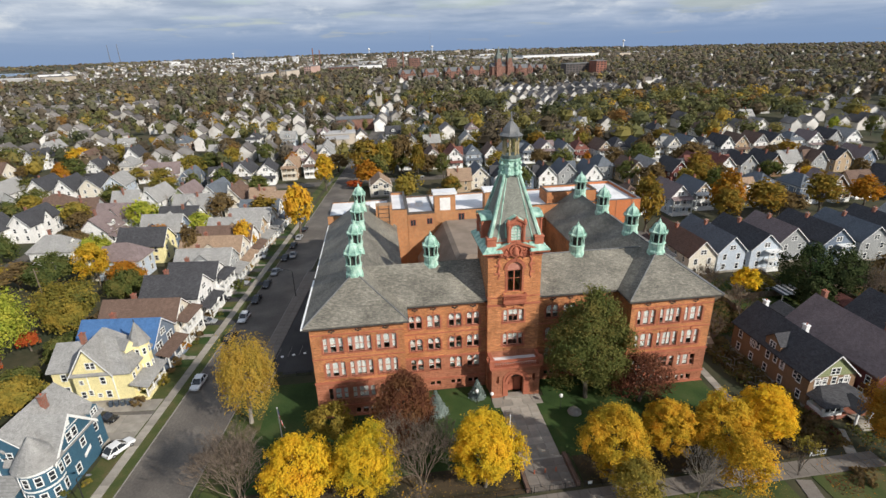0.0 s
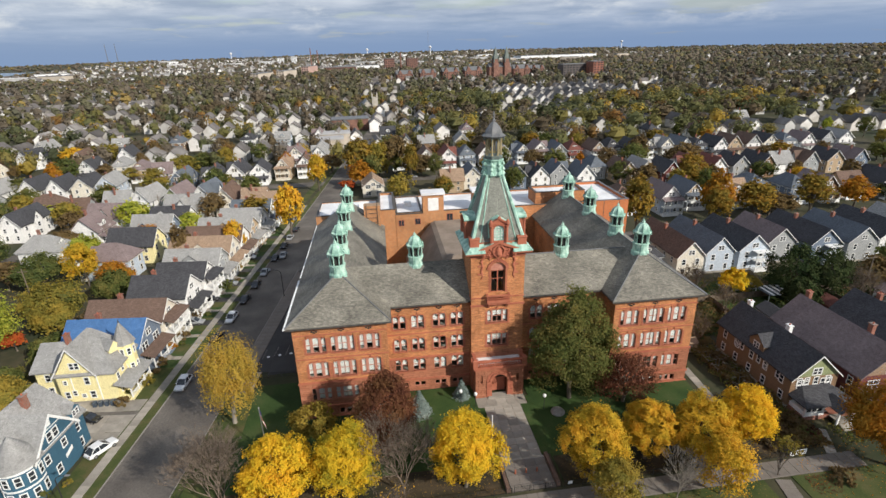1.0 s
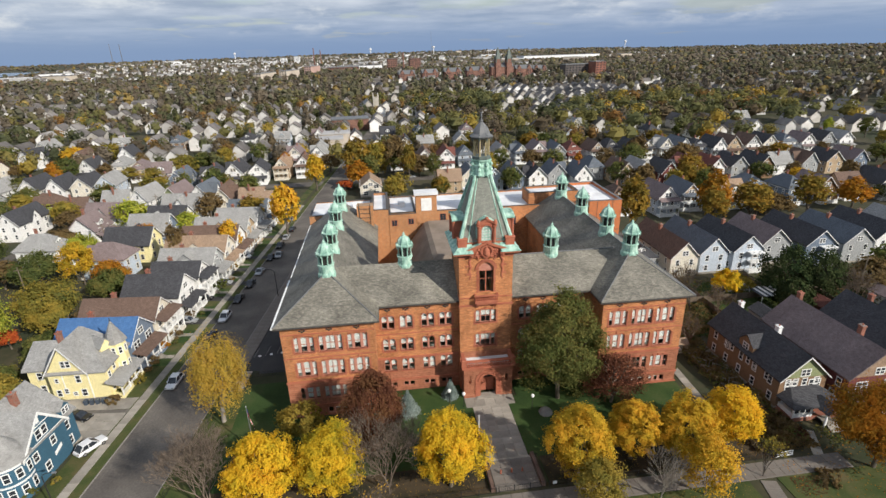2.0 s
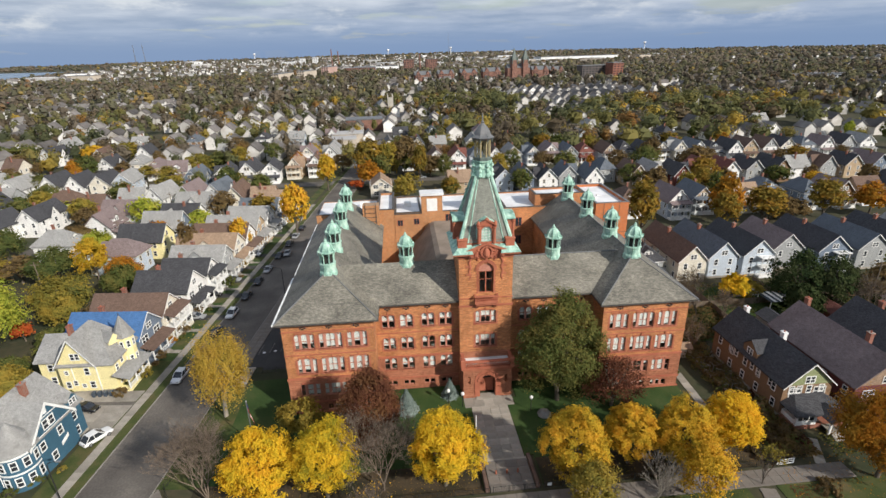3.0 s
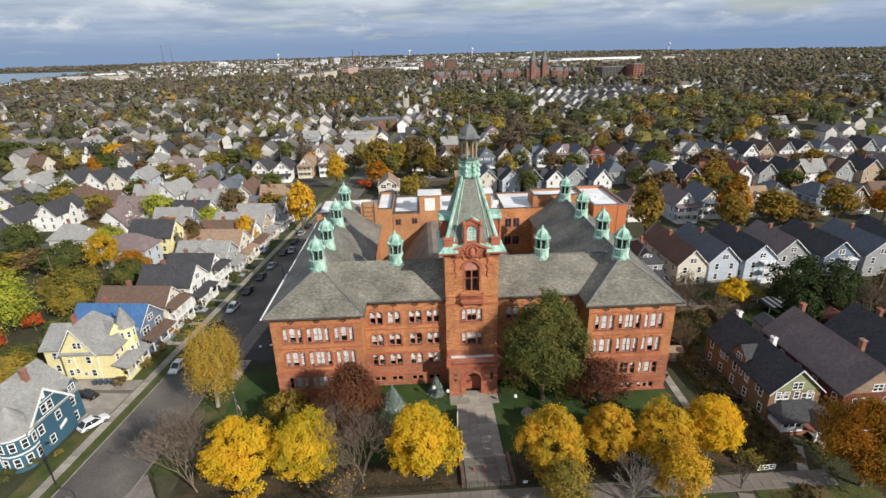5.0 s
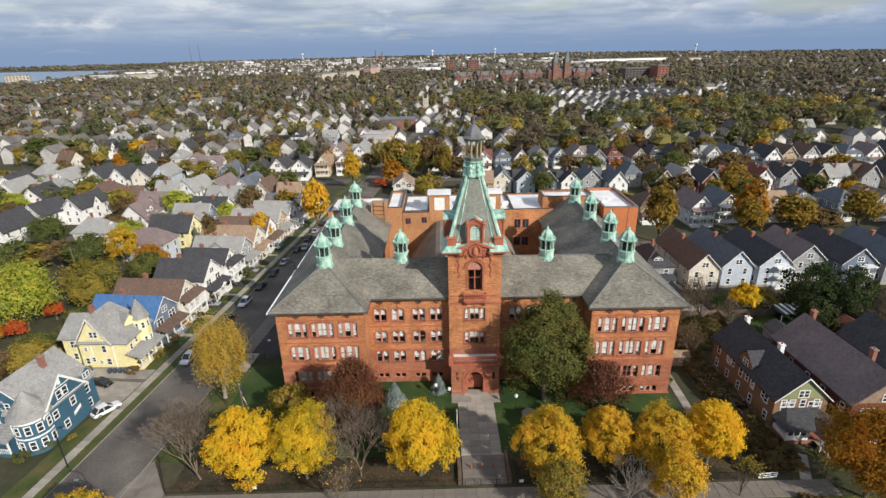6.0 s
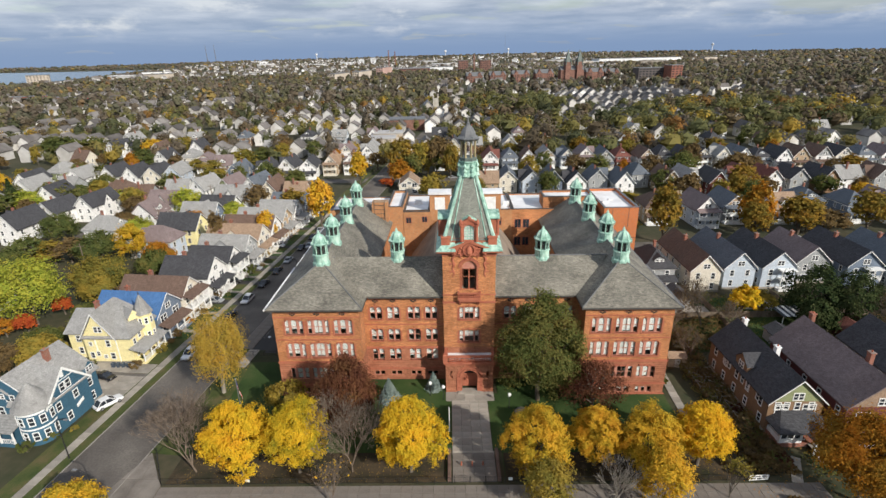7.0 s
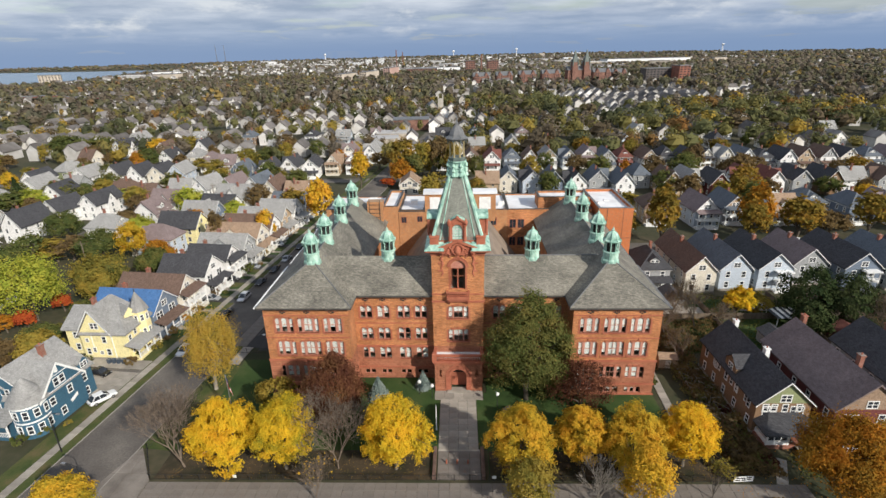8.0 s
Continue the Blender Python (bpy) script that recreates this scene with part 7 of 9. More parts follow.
def town_house(x, y, face, wall, roof, style, seed):
    """A two-and-a-half-storey frame house. style f: gable to the street; h: hipped with a dormer; s: ridge along the street with a dormer."""
    r = random.Random(seed * 7 + 3)
    w, d, ev, ri = r.uniform(7.2, 8.4), r.uniform(12, 15), r.uniform(5.7, 6.4), r.uniform(3.7, 4.6)
    sk, rf_, kind = SIDING[wall], SHINGLE[roof], {"f": "front-gabled", "h": "hip-roofed", "s": "side-gabled"}[style]
    e = thing("house", "%s %s wooden house with a %s shingle roof" % (WORDS.get(wall, wall), kind, WORDS.get(roof, roof)), "house", pose(x, y, 0, 0, 0, face), "houses of the neighbourhood")
    PLOTS.append((x, y, face))
    trim = WHITE if r.random() < 0.8 else SIDING["cream"]
    gf, gp = Geo(), Geo()
    if style == "f":
        part("wall", body(w, d, ev, ri), sk, e)
        part("roof", gable_roof(w, d, ev, ri, 0.6, 0.25), rf_, e)
        if r.random() < 0.6:
            g = Geo().prism([(-w / 2 + 0.02, -d / 2 - 0.06, ev - 0.1), (w / 2 - 0.02, -d / 2 - 0.06, ev - 0.1), (0, -d / 2 - 0.06, ev + ri - 0.06)], (0, 0.07, 0))
            part("gable_front", g, SIDING[r.choice(("white", "white", "cream", "grey", "tan"))], e)
        bargeboards(e, w, d, ev, ri, 0.6, 0.25)
        for s in (-0.62, 0.62):
            add_window(gf, gp, pose(s, -d / 2 - 0.07, ev + 0.55), 0.8, 1.3)
        add_window(gf, gp, pose(0, d / 2, ev + 0.6, 0, 0, 180), 0.8, 1.2)
    elif style == "s":
        w, d = w + 1.4, 9.0
        part("wall", turned(body(d, w, ev - 0.6, ri)), sk, e)
        part("roof", turned(gable_roof(d, w, ev - 0.6, ri, 0.6, 0.25)), rf_, e)
    else:
        d = min(d, 12.0)
        part("wall", Geo().box(-w / 2, -d / 2, 0, w / 2, d / 2, ev - 0.02), sk, e)
        part("roof", hip_roof(w, d, ev, ri * 0.95), rf_, e)
        part("cornice", Geo().box(-w / 2 - 0.3, -d / 2 - 0.3, ev - 0.55, w / 2 + 0.3, d / 2 + 0.3, ev - 0.26), trim, e)
    if style != "f":
        b = part("dormer", body(2.6, 3.4, 1.3, 0.9), sk, e)
        b.matrix_basis = pose(0, -d * 0.27, ev + (0.35 if style == "s" else 0.7))
        part("dormer_roof", gable_roof(2.6, 3.4, 1.3, 0.9, 0.35, 0.14), rf_, b)
        for s in (-0.55, 0.55):
            add_window(gf, gp, pose(s, -d * 0.27 - 1.7, ev + (0.6 if style == "s" else 0.95)), 0.75, 0.9)
    for z in (1.1, 3.75):
        for s in (-w / 4, w / 4):
            add_window(gf, gp, pose(s, -d / 2, z), 0.95, 1.5)
            add_window(gf, gp, pose(s, d / 2, z, 0, 0, 180), 0.85, 1.4)
        for k in range(3):
            yy = -d / 2 + d * (k + 0.5) / 3 + r.uniform(-0.5, 0.5)
            for s, rz in ((-1, -90), (1, 90)):
                add_window(gf, gp, pose(s * w / 2, yy, z, 0, 0, rz), 0.85, 1.4)
    if style == "f" and r.random() < 0.55:
        s = r.choice((-1, 1))
        k, hw, zt = w / 2 + 0.8, 2.3, ev + ri * 0.86
        pts = [(s * k, -hw, 0), (s * k, hw, 0), (s * k, hw, ev - 0.2), (s * k, 0, zt), (s * k, -hw, ev - 0.2)]
        sg = part("side_gable", Geo().prism(pts[::-s], (-s * k * 0.9, 0, 0)), sk, e)
        p6 = [(-hw - 0.4, ev - 0.75), (0, zt), (hw + 0.4, ev - 0.75), (hw + 0.4, ev - 0.5), (0, zt + 0.28), (-hw - 0.4, ev - 0.5)]
        f6 = [(0, 1, 4, 5), (1, 2, 3, 4), (6, 11, 10, 7), (7, 10, 9, 8), (0, 6, 7, 1), (1, 7, 8, 2), (2, 8, 9, 3), (3, 9, 10, 4), (4, 10, 11, 5), (5, 11, 6, 0)]
        part("side_roof", Geo().add([(s * (k + 0.45), y, z) for y, z in p6] + [(0, y, z) for y, z in p6], f6 if s > 0 else [f[::-1] for f in f6]), rf_, sg)
        for z in (1.1, 3.75, ev + 0.4):
            add_window(gf, gp, pose(s * k, 0, z, 0, 0, 90 * s), 1.1 if z < 5 else 0.7, 1.4 if z < 5 else 1.0)
    me = two_tone("glazing", gf, trim, gp, PANE_DARK)
    tagged(part("glazing", me, None, e), kind="stuff")
    # porch: one or two storeys, open, with posts, rails and a lean-to or gabled roof
    y1, y0, two = -d / 2, -d / 2 - 2.3, style == "f" and r.random() < 0.5
    x0, x1 = -w / 2 + 0.15, w / 2 - 0.15
    g = Geo().box(x0, y0, 0, x1, y1, 0.65)
    if two:
        g.box(x0, y0, 3.15, x1, y1, 3.45)
    p = part("porch", g, trim, e)
    g = Geo()
    for st in range(2 if two else 1):
        zb = 0.65 + 2.8 * st
        for i in range(4):
            xx = x0 + 0.15 + (x1 - x0 - 0.3) * i / 3
            g.box(xx - 0.13, y0 + 0.05, zb, xx + 0.13, y0 + 0.3, zb + 2.3)
        g.box(x0, y0 + 0.1, zb + 0.75, x1, y0 + 0.2, zb + 0.95).box(x0, y0 + 0.12, zb, x1, y0 + 0.18, zb + 0.5)
        g.box(x0, y0, zb + 2.3, x1, y0 + 0.3, zb + 2.5)
    tagged(part("balustrade", g, trim, p), kind="stuff")
    zt = 5.7 if two else 3.15
    part("porch_roof", Geo().prism([(x0 - 0.3, y0 - 0.35, zt), (x0 - 0.3, y1, zt + 0.75), (x0 - 0.3, y1, zt + 0.92), (x0 - 0.3, y0 - 0.35, zt + 0.2)][::-1], (x1 - x0 + 0.6, 0, 0)), rf_, p)
    if r.random() < 0.75:
        part("chimney", Geo().box(0.5, 1.0, ev, 1.05, 1.7, ev + ri + 0.9).box(0.42, 0.92, ev + ri + 0.9, 1.13, 1.78, ev + ri + 1.06), CHIM, e)
    return e


WALLS = ["white"] * 7 + ["cream"] * 3 + ["grey", "grey", "sky", "tan", "steel", "olive", "white", "brown", "maroon", "yellow"]
TOPS = ["charcoal"] * 4 + ["slate_blue"] * 2 + ["grey"] * 8 + ["brown"] * 4 + ["mauve", "tan", "tan", "red"]
rs = random.Random(77)
# north side of the cross street behind the school, fronts to the south
for i, (x, y, wa, ro, st) in enumerate([
        (14.5, 268, "steel", "slate_blue", "f"), (29, 266, "white", "brown", "f"), (40, 264, "white", "red", "f"), (50.5, 267, "sky", "slate_blue", "h"), (60, 265, "white", "brown", "f"),
        (70, 268, "white", "grey", "f"), (80.3, 267, "sky", "slate_blue", "f"), (90.4, 268, "tan", "mauve", "f"), (99.2, 263, "grey", "slate_blue", "f"), (109, 266, "maroon", "red", "h"),
        (120, 262, "white", "brown", "f"), (130.2, 265, "grey", "charcoal", "h"), (139, 260, "white", "charcoal", "f"), (148.5, 262, "tan", "charcoal", "f"), (157.5, 259, "cream", "grey", "f"),
        (167.5, 260, "white", "slate_blue", "f"), (177, 259, "sky", "charcoal", "h"), (185.6, 256, "white", "charcoal", "f"), (196, 259, "tan", "brown", "f"), (207.4, 259, "white", "brown", "f"),
        (218.8, 261, "cream", "charcoal", "f"), (230, 260, "white", "slate_blue", "h"), (240.5, 259, "white", "mauve", "f"), (251.5, 258, "grey", "charcoal", "f"), (262.5, 258, "white", "grey", "f")]):
    town_house(x, y, rs.uniform(-2, 2), wa, ro, st, i)
# south side of it, backs to the school
for i, (x, y, wa, ro, st) in enumerate([
        (35, 215, "tan", "tan", "s"), (44.4, 220, "cream", "slate_blue", "f"), (53.8, 216, "sky", "charcoal", "f"), (63.4, 216, "steel", "slate_blue", "f"), (72.8, 214, "white", "charcoal", "f"),
        (83, 217, "grey", "slate_blue", "f"), (92.2, 211, "white", "slate_blue", "f"), (103.3, 224, "grey", "slate_blue", "h"), (112, 213, "tan", "brown", "f"), (120.5, 213, "cream", "grey", "f"),
        (129.5, 208, "maroon", "charcoal", "f"), (144.5, 215, "white", "red", "f"), (154.5, 212, "white", "red", "f"), (166, 213, "grey", "charcoal", "f"), (177.5, 212, "brown", "charcoal", "f"),
        (189, 213, "white", "grey", "s"), (201, 212, "grey", "brown", "f"), (213, 212, "tan", "charcoal", "f"), (225, 212, "steel", "mauve", "f")]):
    town_house(x, y, 180 + rs.uniform(-2, 2), wa, ro, st, 40 + i)
# the nearer street east of the school, fronts to the south
for i, (x, y, wa, ro, st) in enumerate([
        (79, 173, "grey", "charcoal", "f"), (92, 174, "tan", "brown", "h"), (107.1, 171, "sky", "mauve", "f"), (119, 175, "grey", "slate_blue", "f"), (136, 172, "white", "tan", "s"),
        (149, 179, "grey", "slate_blue", "h"), (161, 173, "steel", "slate_blue", "h"), (173, 173, "brown", "mauve", "f"), (186, 173, "tan", "brown", "s"), (199, 172, "grey", "charcoal", "f"),
        (211, 173, "maroon", "brown", "f"), (223, 172, "white", "grey", "f")]):
    town_house(x, y, rs.uniform(-2, 2), wa, ro, st, 70 + i)
# west of the side street: fronts to the south, then backs
for i, (x, y, wa, ro, st) in enumerate([
        (-32.5, 262.5, "cream", "brown", "f"), (-42.4, 260, "tan", "tan", "f"), (-52.6, 253, "white", "charcoal", "f"), (-62.9, 253.5, "white", "charcoal", "f"), (-72.6, 247, "grey", "charcoal", "f"),
        (-27, 288, "white", "grey", "f"), (-40, 290, "white", "mauve", "f"), (-28, 306, "white", "grey", "h"), (-85, 243, "steel", "slate_blue", "f"), (-100, 262, "white", "mauve", "s"), (-113, 270, "tan", "mauve", "h"), (-127, 282, "cream", "grey", "h"), (-141, 280, "white", "charcoal", "f")]):
    town_house(x, y, rs.uniform(-4, 4), wa, ro, st, 90 + i)
for i, (x, y, wa, ro, st) in enumerate([
        (-44.5, 200, "white", "tan", "s"), (-55.5, 204, "cream", "brown", "f"), (-65.7, 214, "white", "slate_blue", "f"), (-76, 211, "olive", "mauve", "f"), (-87.3, 210, "white", "grey", "f"),
        (-97.5, 208, "white", "grey", "s"), (-114.6, 240, "sky", "grey", "f"), (-124, 240, "cream", "charcoal", "f"), (-133.5, 238, "white", "charcoal", "f"), (-143.6, 238, "white", "charcoal", "f"),
        (-150.5, 216, "grey", "grey", "s"), (-158.5, 236, "white", "grey", "f"), (-166, 214, "white", "grey", "f"), (-179, 230, "white", "charcoal", "f"), (-189, 282, "cream", "brown", "s"),
        (-176, 247, "olive", "grey", "h"), (-188, 314, "white", "charcoal", "f"), (-148, 203, "white", "charcoal", "f"), (-129.4, 179, "white", "charcoal", "f"), (-120.5, 188, "white", "charcoal", "f"), (-130, 162, "white", "charcoal", "f"), (-110, 202, "grey", "brown", "s")]):
    town_house(x, y, 176 + rs.uniform(-8, 8), wa, ro, st, 110 + i)


def free(x, y, gap):
    return all((x - a) ** 2 + (y - b) ** 2 > gap * gap for a, b, _ in PLOTS)


for k, (sx, face) in enumerate(((-47, -90), (-71, 90), (-103, -90), (-126, 90), (-150, -90), (-182, 90))):
    y = -14 + 3 * k
    while y < 128:
        q = STREET @ Vector((sx, y, 0))
        if not (k == 0 and y < 62) and free(q.x, q.y, 11.5) and rs.random() < (0.95 if k < 3 else 0.85):
            town_house(q.x, q.y, face - 6.56 + rs.uniform(-2, 2), rs.choice(WALLS), rs.choice(TOPS), rs.choice("ffffsh"), 200 + len(PLOTS))
        y += rs.uniform(10.4, 13)
for x0 in range(136, 230, 12):
    town_house(x0 + rs.uniform(-1, 1), 74 + rs.uniform(-2, 2), rs.uniform(-2, 2), rs.choice(WALLS), rs.choice(TOPS), "f", 300 + x0)
    if x0 > 168:
        town_house(x0 + rs.uniform(-1, 1), 126 + rs.uniform(-2, 2), 180 + rs.uniform(-2, 2), rs.choice(WALLS), rs.choice(TOPS), "f", 500 + x0)
for y, face, x, x1, chance in ((309, 180, -170, 300, 0.34), (351, 0, -200, 320, 0.34)):
    while x < x1:
        if abs(x - (-33.7 + 0.115 * (y - 75))) > 12 and free(x, y, 12) and rs.random() < chance * (1.9 if x < 0 else 0.9):
            town_house(x, y + rs.uniform(-1.5, 1.5), face + rs.uniform(-3, 3), rs.choice(WALLS), rs.choice(TOPS), rs.choice("fffsh"), 700 + len(PLOTS))
        x += rs.uniform(10.0, 12.2)
town_house(72.4, 121.5, 0, "grey", "charcoal", "h", 905)
house("cream house with a broad tan roof", pose(0.8, 217.5, 0, 0, 0, 2), 9.0, 12.0, 4.6, 3.4, SIDING["cream"], SHINGLE["tan"], porch=0, chim=None, seed=61, back=False)
PLOTS.append((0.8, 217.5, 2))

# -- trees of the neighbourhood: patterns copied --
KINDS = [("tree", "leafy street tree in {} autumn colour", *k) for k in (
    ("gold", "golden yellow", 3.2, 1.6, 9.0), ("amber", "golden", 3.0, 1.2, 10.0), ("orange", "orange", 3.4, 1.2, 9.5), ("olive", "olive", 3.8, 1.4, 9.5), ("mid", "dull green", 4.2, 1.4, 10.5),
    ("lime", "bright green", 4.0, 1.4, 9.5), ("brown", "brown", 3.8, 1.6, 10.0), ("green", "dark green", 3.8, 1.4, 11.0), ("red", "red", 2.8, 1.2, 6.5), ("olive", "olive", 3.0, 1.4, 12.0), ("brown", "brown", 3.2, 1.6, 8.0))]
TREES = {}


def town_tree(kind, x, y, s, rz, tall):
    if kind not in TREES:
        nm, la, leaf, word, rx, z0, z1 = KINDS[kind]
        TREES[kind] = leafy(nm, la.format(word), x, y, rx, rx, z0, z1, leaf, 100 + kind, 84, 15, 0.62, group="trees of the neighbourhood", spread=0.2, trunk=0.25)
        TREES[kind].scale = (s / rx, s / rx, tall / z1)
        return
    rx, z1 = KINDS[kind][4], KINDS[kind][6]
    copy_thing(TREES[kind], ID).matrix_basis = pose(x, y, 0, 0, 0, rz) @ Matrix.Diagonal((s / rx, s / rx, tall / z1, 1))


HERO = [  # kind, x, y, radius, height
    (5, -80, 101, 8.8, 18), (3, -72, 112, 5, 8), (8, -79, 97, 2.4, 5.3), (2, -83, 95.5, 2.4, 4.6), (8, -77, 106, 2.3, 5.0), (3, -76, 119, 7.4, 9.6), (4, -90, 140, 7.2, 9.4), (0, -78, 139, 4.0, 14), (2, -70, 137, 5, 7), (2, -71, 162, 5, 9.6), (5, -83, 185, 6, 12),
    (4, -69, 199, 5.6, 8.6), (5, -124, 198, 9, 7.5), (0, -27, 167, 4.8, 19.5), (0, -23, 226, 4.2, 18), (1, -6, 248, 7.4, 20), (3, 4, 250, 6, 18), (4, -1, 244, 6, 13), (6, 12, 254, 7, 20), (1, 19, 236, 3.6, 19), (6, -60, 108, 4.5, 8), (7, -66, 100, 4, 6), (3, -66, 84, 4.5, 7), (5, -62, 176, 4.6, 9), (5, -86, 156, 5.2, 9), (6, -72, 80, 4.2, 8), (7, -70, 90, 4, 5),
    (7, -66, 128, 5, 8), (6, -100, 112, 6, 10), (4, -108, 128, 6, 9), (6, -96, 165, 5, 9), (4, -116, 160, 6, 10), (7, -150, 205, 8, 11), (4, -160, 190, 7, 10),
    (8, -10.5, 227, 3.6, 4.2), (1, 72.5, 151, 5.4, 16), (1, 86.3, 149, 5.0, 20), (2, 118.5, 155, 5.6, 18), (1, 115.5, 149.5, 4.4, 14), (1, 132.5, 154, 6.0, 14), (1, 137.5, 157, 4.4, 12), (1, 156.5, 156, 5.6, 15), (2, 175, 157, 6, 12), (1, 79, 158, 3, 7), (7, 60, 206, 5, 12), (4, 30, 205, 4, 9), (7, 88, 232, 6, 13), (4, 110, 208, 5, 11),
    (7, 132, 101, 6, 12), (6, 124, 99, 5, 9), (6, 150, 100, 6, 11), (4, 162, 106, 6, 11), (3, 92, 103, 3, 5), (7, 67, 120, 3.4, 7), (6, 112, 230, 6, 13), (4, 128, 232, 7, 14), (6, 150, 228, 7, 14), (1, 142, 206, 6, 13), (6, 80, 240, 6, 12)]
HERO += [(4, -228, 318, 12, 13), (7, -212, 324, 10, 12), (0, -168, 316, 7, 11), (3, -93, 270, 7, 12), (4, -240, 330, 9, 12), (3, -150, 318, 7, 12), (6, -200, 300, 6, 10), (4, -52, 228, 4, 9), (2, -110, 226, 4, 8), (3, -136, 214, 5, 9), (6, -104, 186, 5, 9)]
conifer("spruce_tree", "tall dark spruce among the houses", -163, 198, 14.0, 5.0, "pine", 52, 0.7)
for i, (k, x, y, s, hh) in enumerate(HERO):
    if x < -60 and y < 170 and s > 3.5:
        leafy("tree", "broad garden tree in %s autumn leaf" % KINDS[k][3], x, y, s, s, 0.8, hh, KINDS[k][2], 600 + i, 60 + int(17 * s), 34, 0.46, spread=0.17, trunk=0.25, hollow=0.35, group="trees of the neighbourhood")
    else:
        town_tree(k, x, y, s, rs.uniform(0, 360), hh)


def clear(x, y, gap):
    return free(x, y, gap) and not (-72 < x < 68 and y < 142) and not (60 < x < 170 and y < 147)


n = 0
while n < 160:
    y = 60 + 260 * rs.random() ** 0.9
    x = rs.uniform(-1, 1) * (110 + 0.72 * y) + 25
    if not clear(x, y, 6.6) or abs(x - (-33.7 + 0.115 * (y - 75))) < 7:
        continue
    if x < -20 and y < 200 and rs.random() < 0.45:
        continue
    k = rs.choices(range(11), (4, 7, 4, 13, 16, 3, 25, 15, 1, 9, 17))[0]
    town_tree(k, x, y, rs.uniform(3.0, 6.2), rs.uniform(0, 360), rs.uniform(7, 13.5))
    n += 1


# -- far distance --
rf = random.Random(19)
FAR_ROWS = []
for y, face in ((309, 180), (351, 0), (399, 180), (441, 0), (489, 180), (531, 0), (579, 180), (621, 0)):
    x = -330
    while x < 420:
        if rf.random() < (0.5 if x > 60 and y < 480 else (0.72 if y < 480 else 0.42)) and all((x - a) ** 2 + (y - b) ** 2 > 110 for a, b, _ in PLOTS):
            FAR_ROWS.append((x, y + rf.uniform(-2, 2), face))
        x += rf.uniform(10, 13)


def far_woods(name, leaf, count, seed, d0, d1, size, label, per, lobes, tall=1.0, west=152):
    """Trees in numbers: each a few leafy lobes over a small dark core, standing between the houses."""
    r = np.random.RandomState(seed)
    d = np.sqrt(r.uniform(d0 ** 2, d1 ** 2, count)) if d1 < 1500 else d0 + (d1 - d0) * r.uniform(0, 1, count) ** 1.1
    a = np.radians(r.uniform(32, west, count))
    cx, cy = 20 + d * np.cos(a), 60 + d * np.sin(a)
    keep = ~((cx < -1000) & (cy > 1240) & (cy < 2400) & (cx < -0.26 * cy - 640))
    if d0 < 560:   # keep off the streets and the nearer houses
        keep &= np.abs(cx - (-33.7 + 0.115 * (cy - 75))) > 8
        for px, py, _ in PLOTS + FAR_ROWS:
            keep &= (cx - px) ** 2 + (cy - py + 2) ** 2 > 52
        keep &= (cy > 279) & ~((np.abs(cx + 24) < 14) & (cy > 320) & (cy < 360)) & ~((np.abs(cx + 15) < 17) & (cy > 400) & (cy < 425))
        keep &= ~((cx > 135) & (cx < 310) & (cy > 500) & (cy < 710) & (r.uniform(0, 1, count) < 0.9))
    keep &= ~((cx > 40) & (cx < 420) & (cy > 850) & (cy < 1010) & (r.uniform(0, 1, count) < 0.85))
    if d0 < 500:   # barer crowns in the west, greener in the east
        keep &= ~((cx > 50) & (r.uniform(0, 1, count) < 0.55)) if leaf in ("brown", "bare") else ~((cx < 0) & (r.uniform(0, 1, count) < 0.3))
        if leaf == "green":
            keep &= ~((cx > 50) & (r.uniform(0, 1, count) < 0.5))
        keep &= ~((cy < 470) & (r.uniform(0, 1, count) < np.where(cx < 40, 0.4, 0.55)))
    if d0 < 1000:   # clumps and clearings
        keep &= np.sin(cx / 31 + 1.3) * np.sin(cy / 23) + 0.7 * np.sin(cx / 83 - cy / 57) > r.uniform(-2.4, 0.3, count)
    else:
        keep &= np.sin(cx / 140 + 1.3) * np.sin(cy / 190) + 0.7 * np.sin(cx / 350 - cy / 270) > r.uniform(-2.2, 0.45, count)
    cx, cy, d = cx[keep], cy[keep], d[keep]
    k = len(cx)
    w = (2.6 + 4.4 * r.uniform(0, 1, k) ** 1.5) * (1 + d / 4000)
    h = np.clip(r.uniform(3.0, 6.5, k) + w * 1.7, 5.0, 17.0) * tall
    if d0 < 500:
        w, h = np.where(cx > 60, w * 1.5, w * 0.92), np.where(cx > 60, h * 1.0, h * 0.8)
    gz = np.array([rise(a, b - 20) for a, b in zip(d, cx)])
    foot = np.stack([cx, cy, gz + h * 0.5], 1)
    size3 = np.stack([w, w, h * 0.5], 1)
    # a small closed core for each tree
    ring = [(-0.95, 0.4), (-0.2, 1.0), (0.55, 0.75)]
    n = 5
    ang = 2 * np.pi * np.arange(n) / n
    core = np.stack([np.stack([rr * np.cos(ang + 0.5 * j), rr * np.sin(ang + 0.5 * j), np.full(n, zz)], 1) for j, (zz, rr) in enumerate(ring)]).reshape(-1, 3)
    core = np.vstack([core, [[0, 0, 1.0]]])
    shrink = 0.58 if per else 1.0
    v = core[None] * (1 + r.uniform(-0.3, 0.25, (k, len(core), 1))) * shrink * size3[:, None, :] + foot[:, None, :]
    f = [(j * n + i, j * n + (i + 1) % n, (j + 1) * n + (i + 1) % n, (j + 1) * n + i) for j in range(len(ring) - 1) for i in range(n)]
    f += [((len(ring) - 1) * n + i, (len(ring) - 1) * n + (i + 1) % n, len(ring) * n) for i in range(n)]
    base = np.arange(k) * len(core)
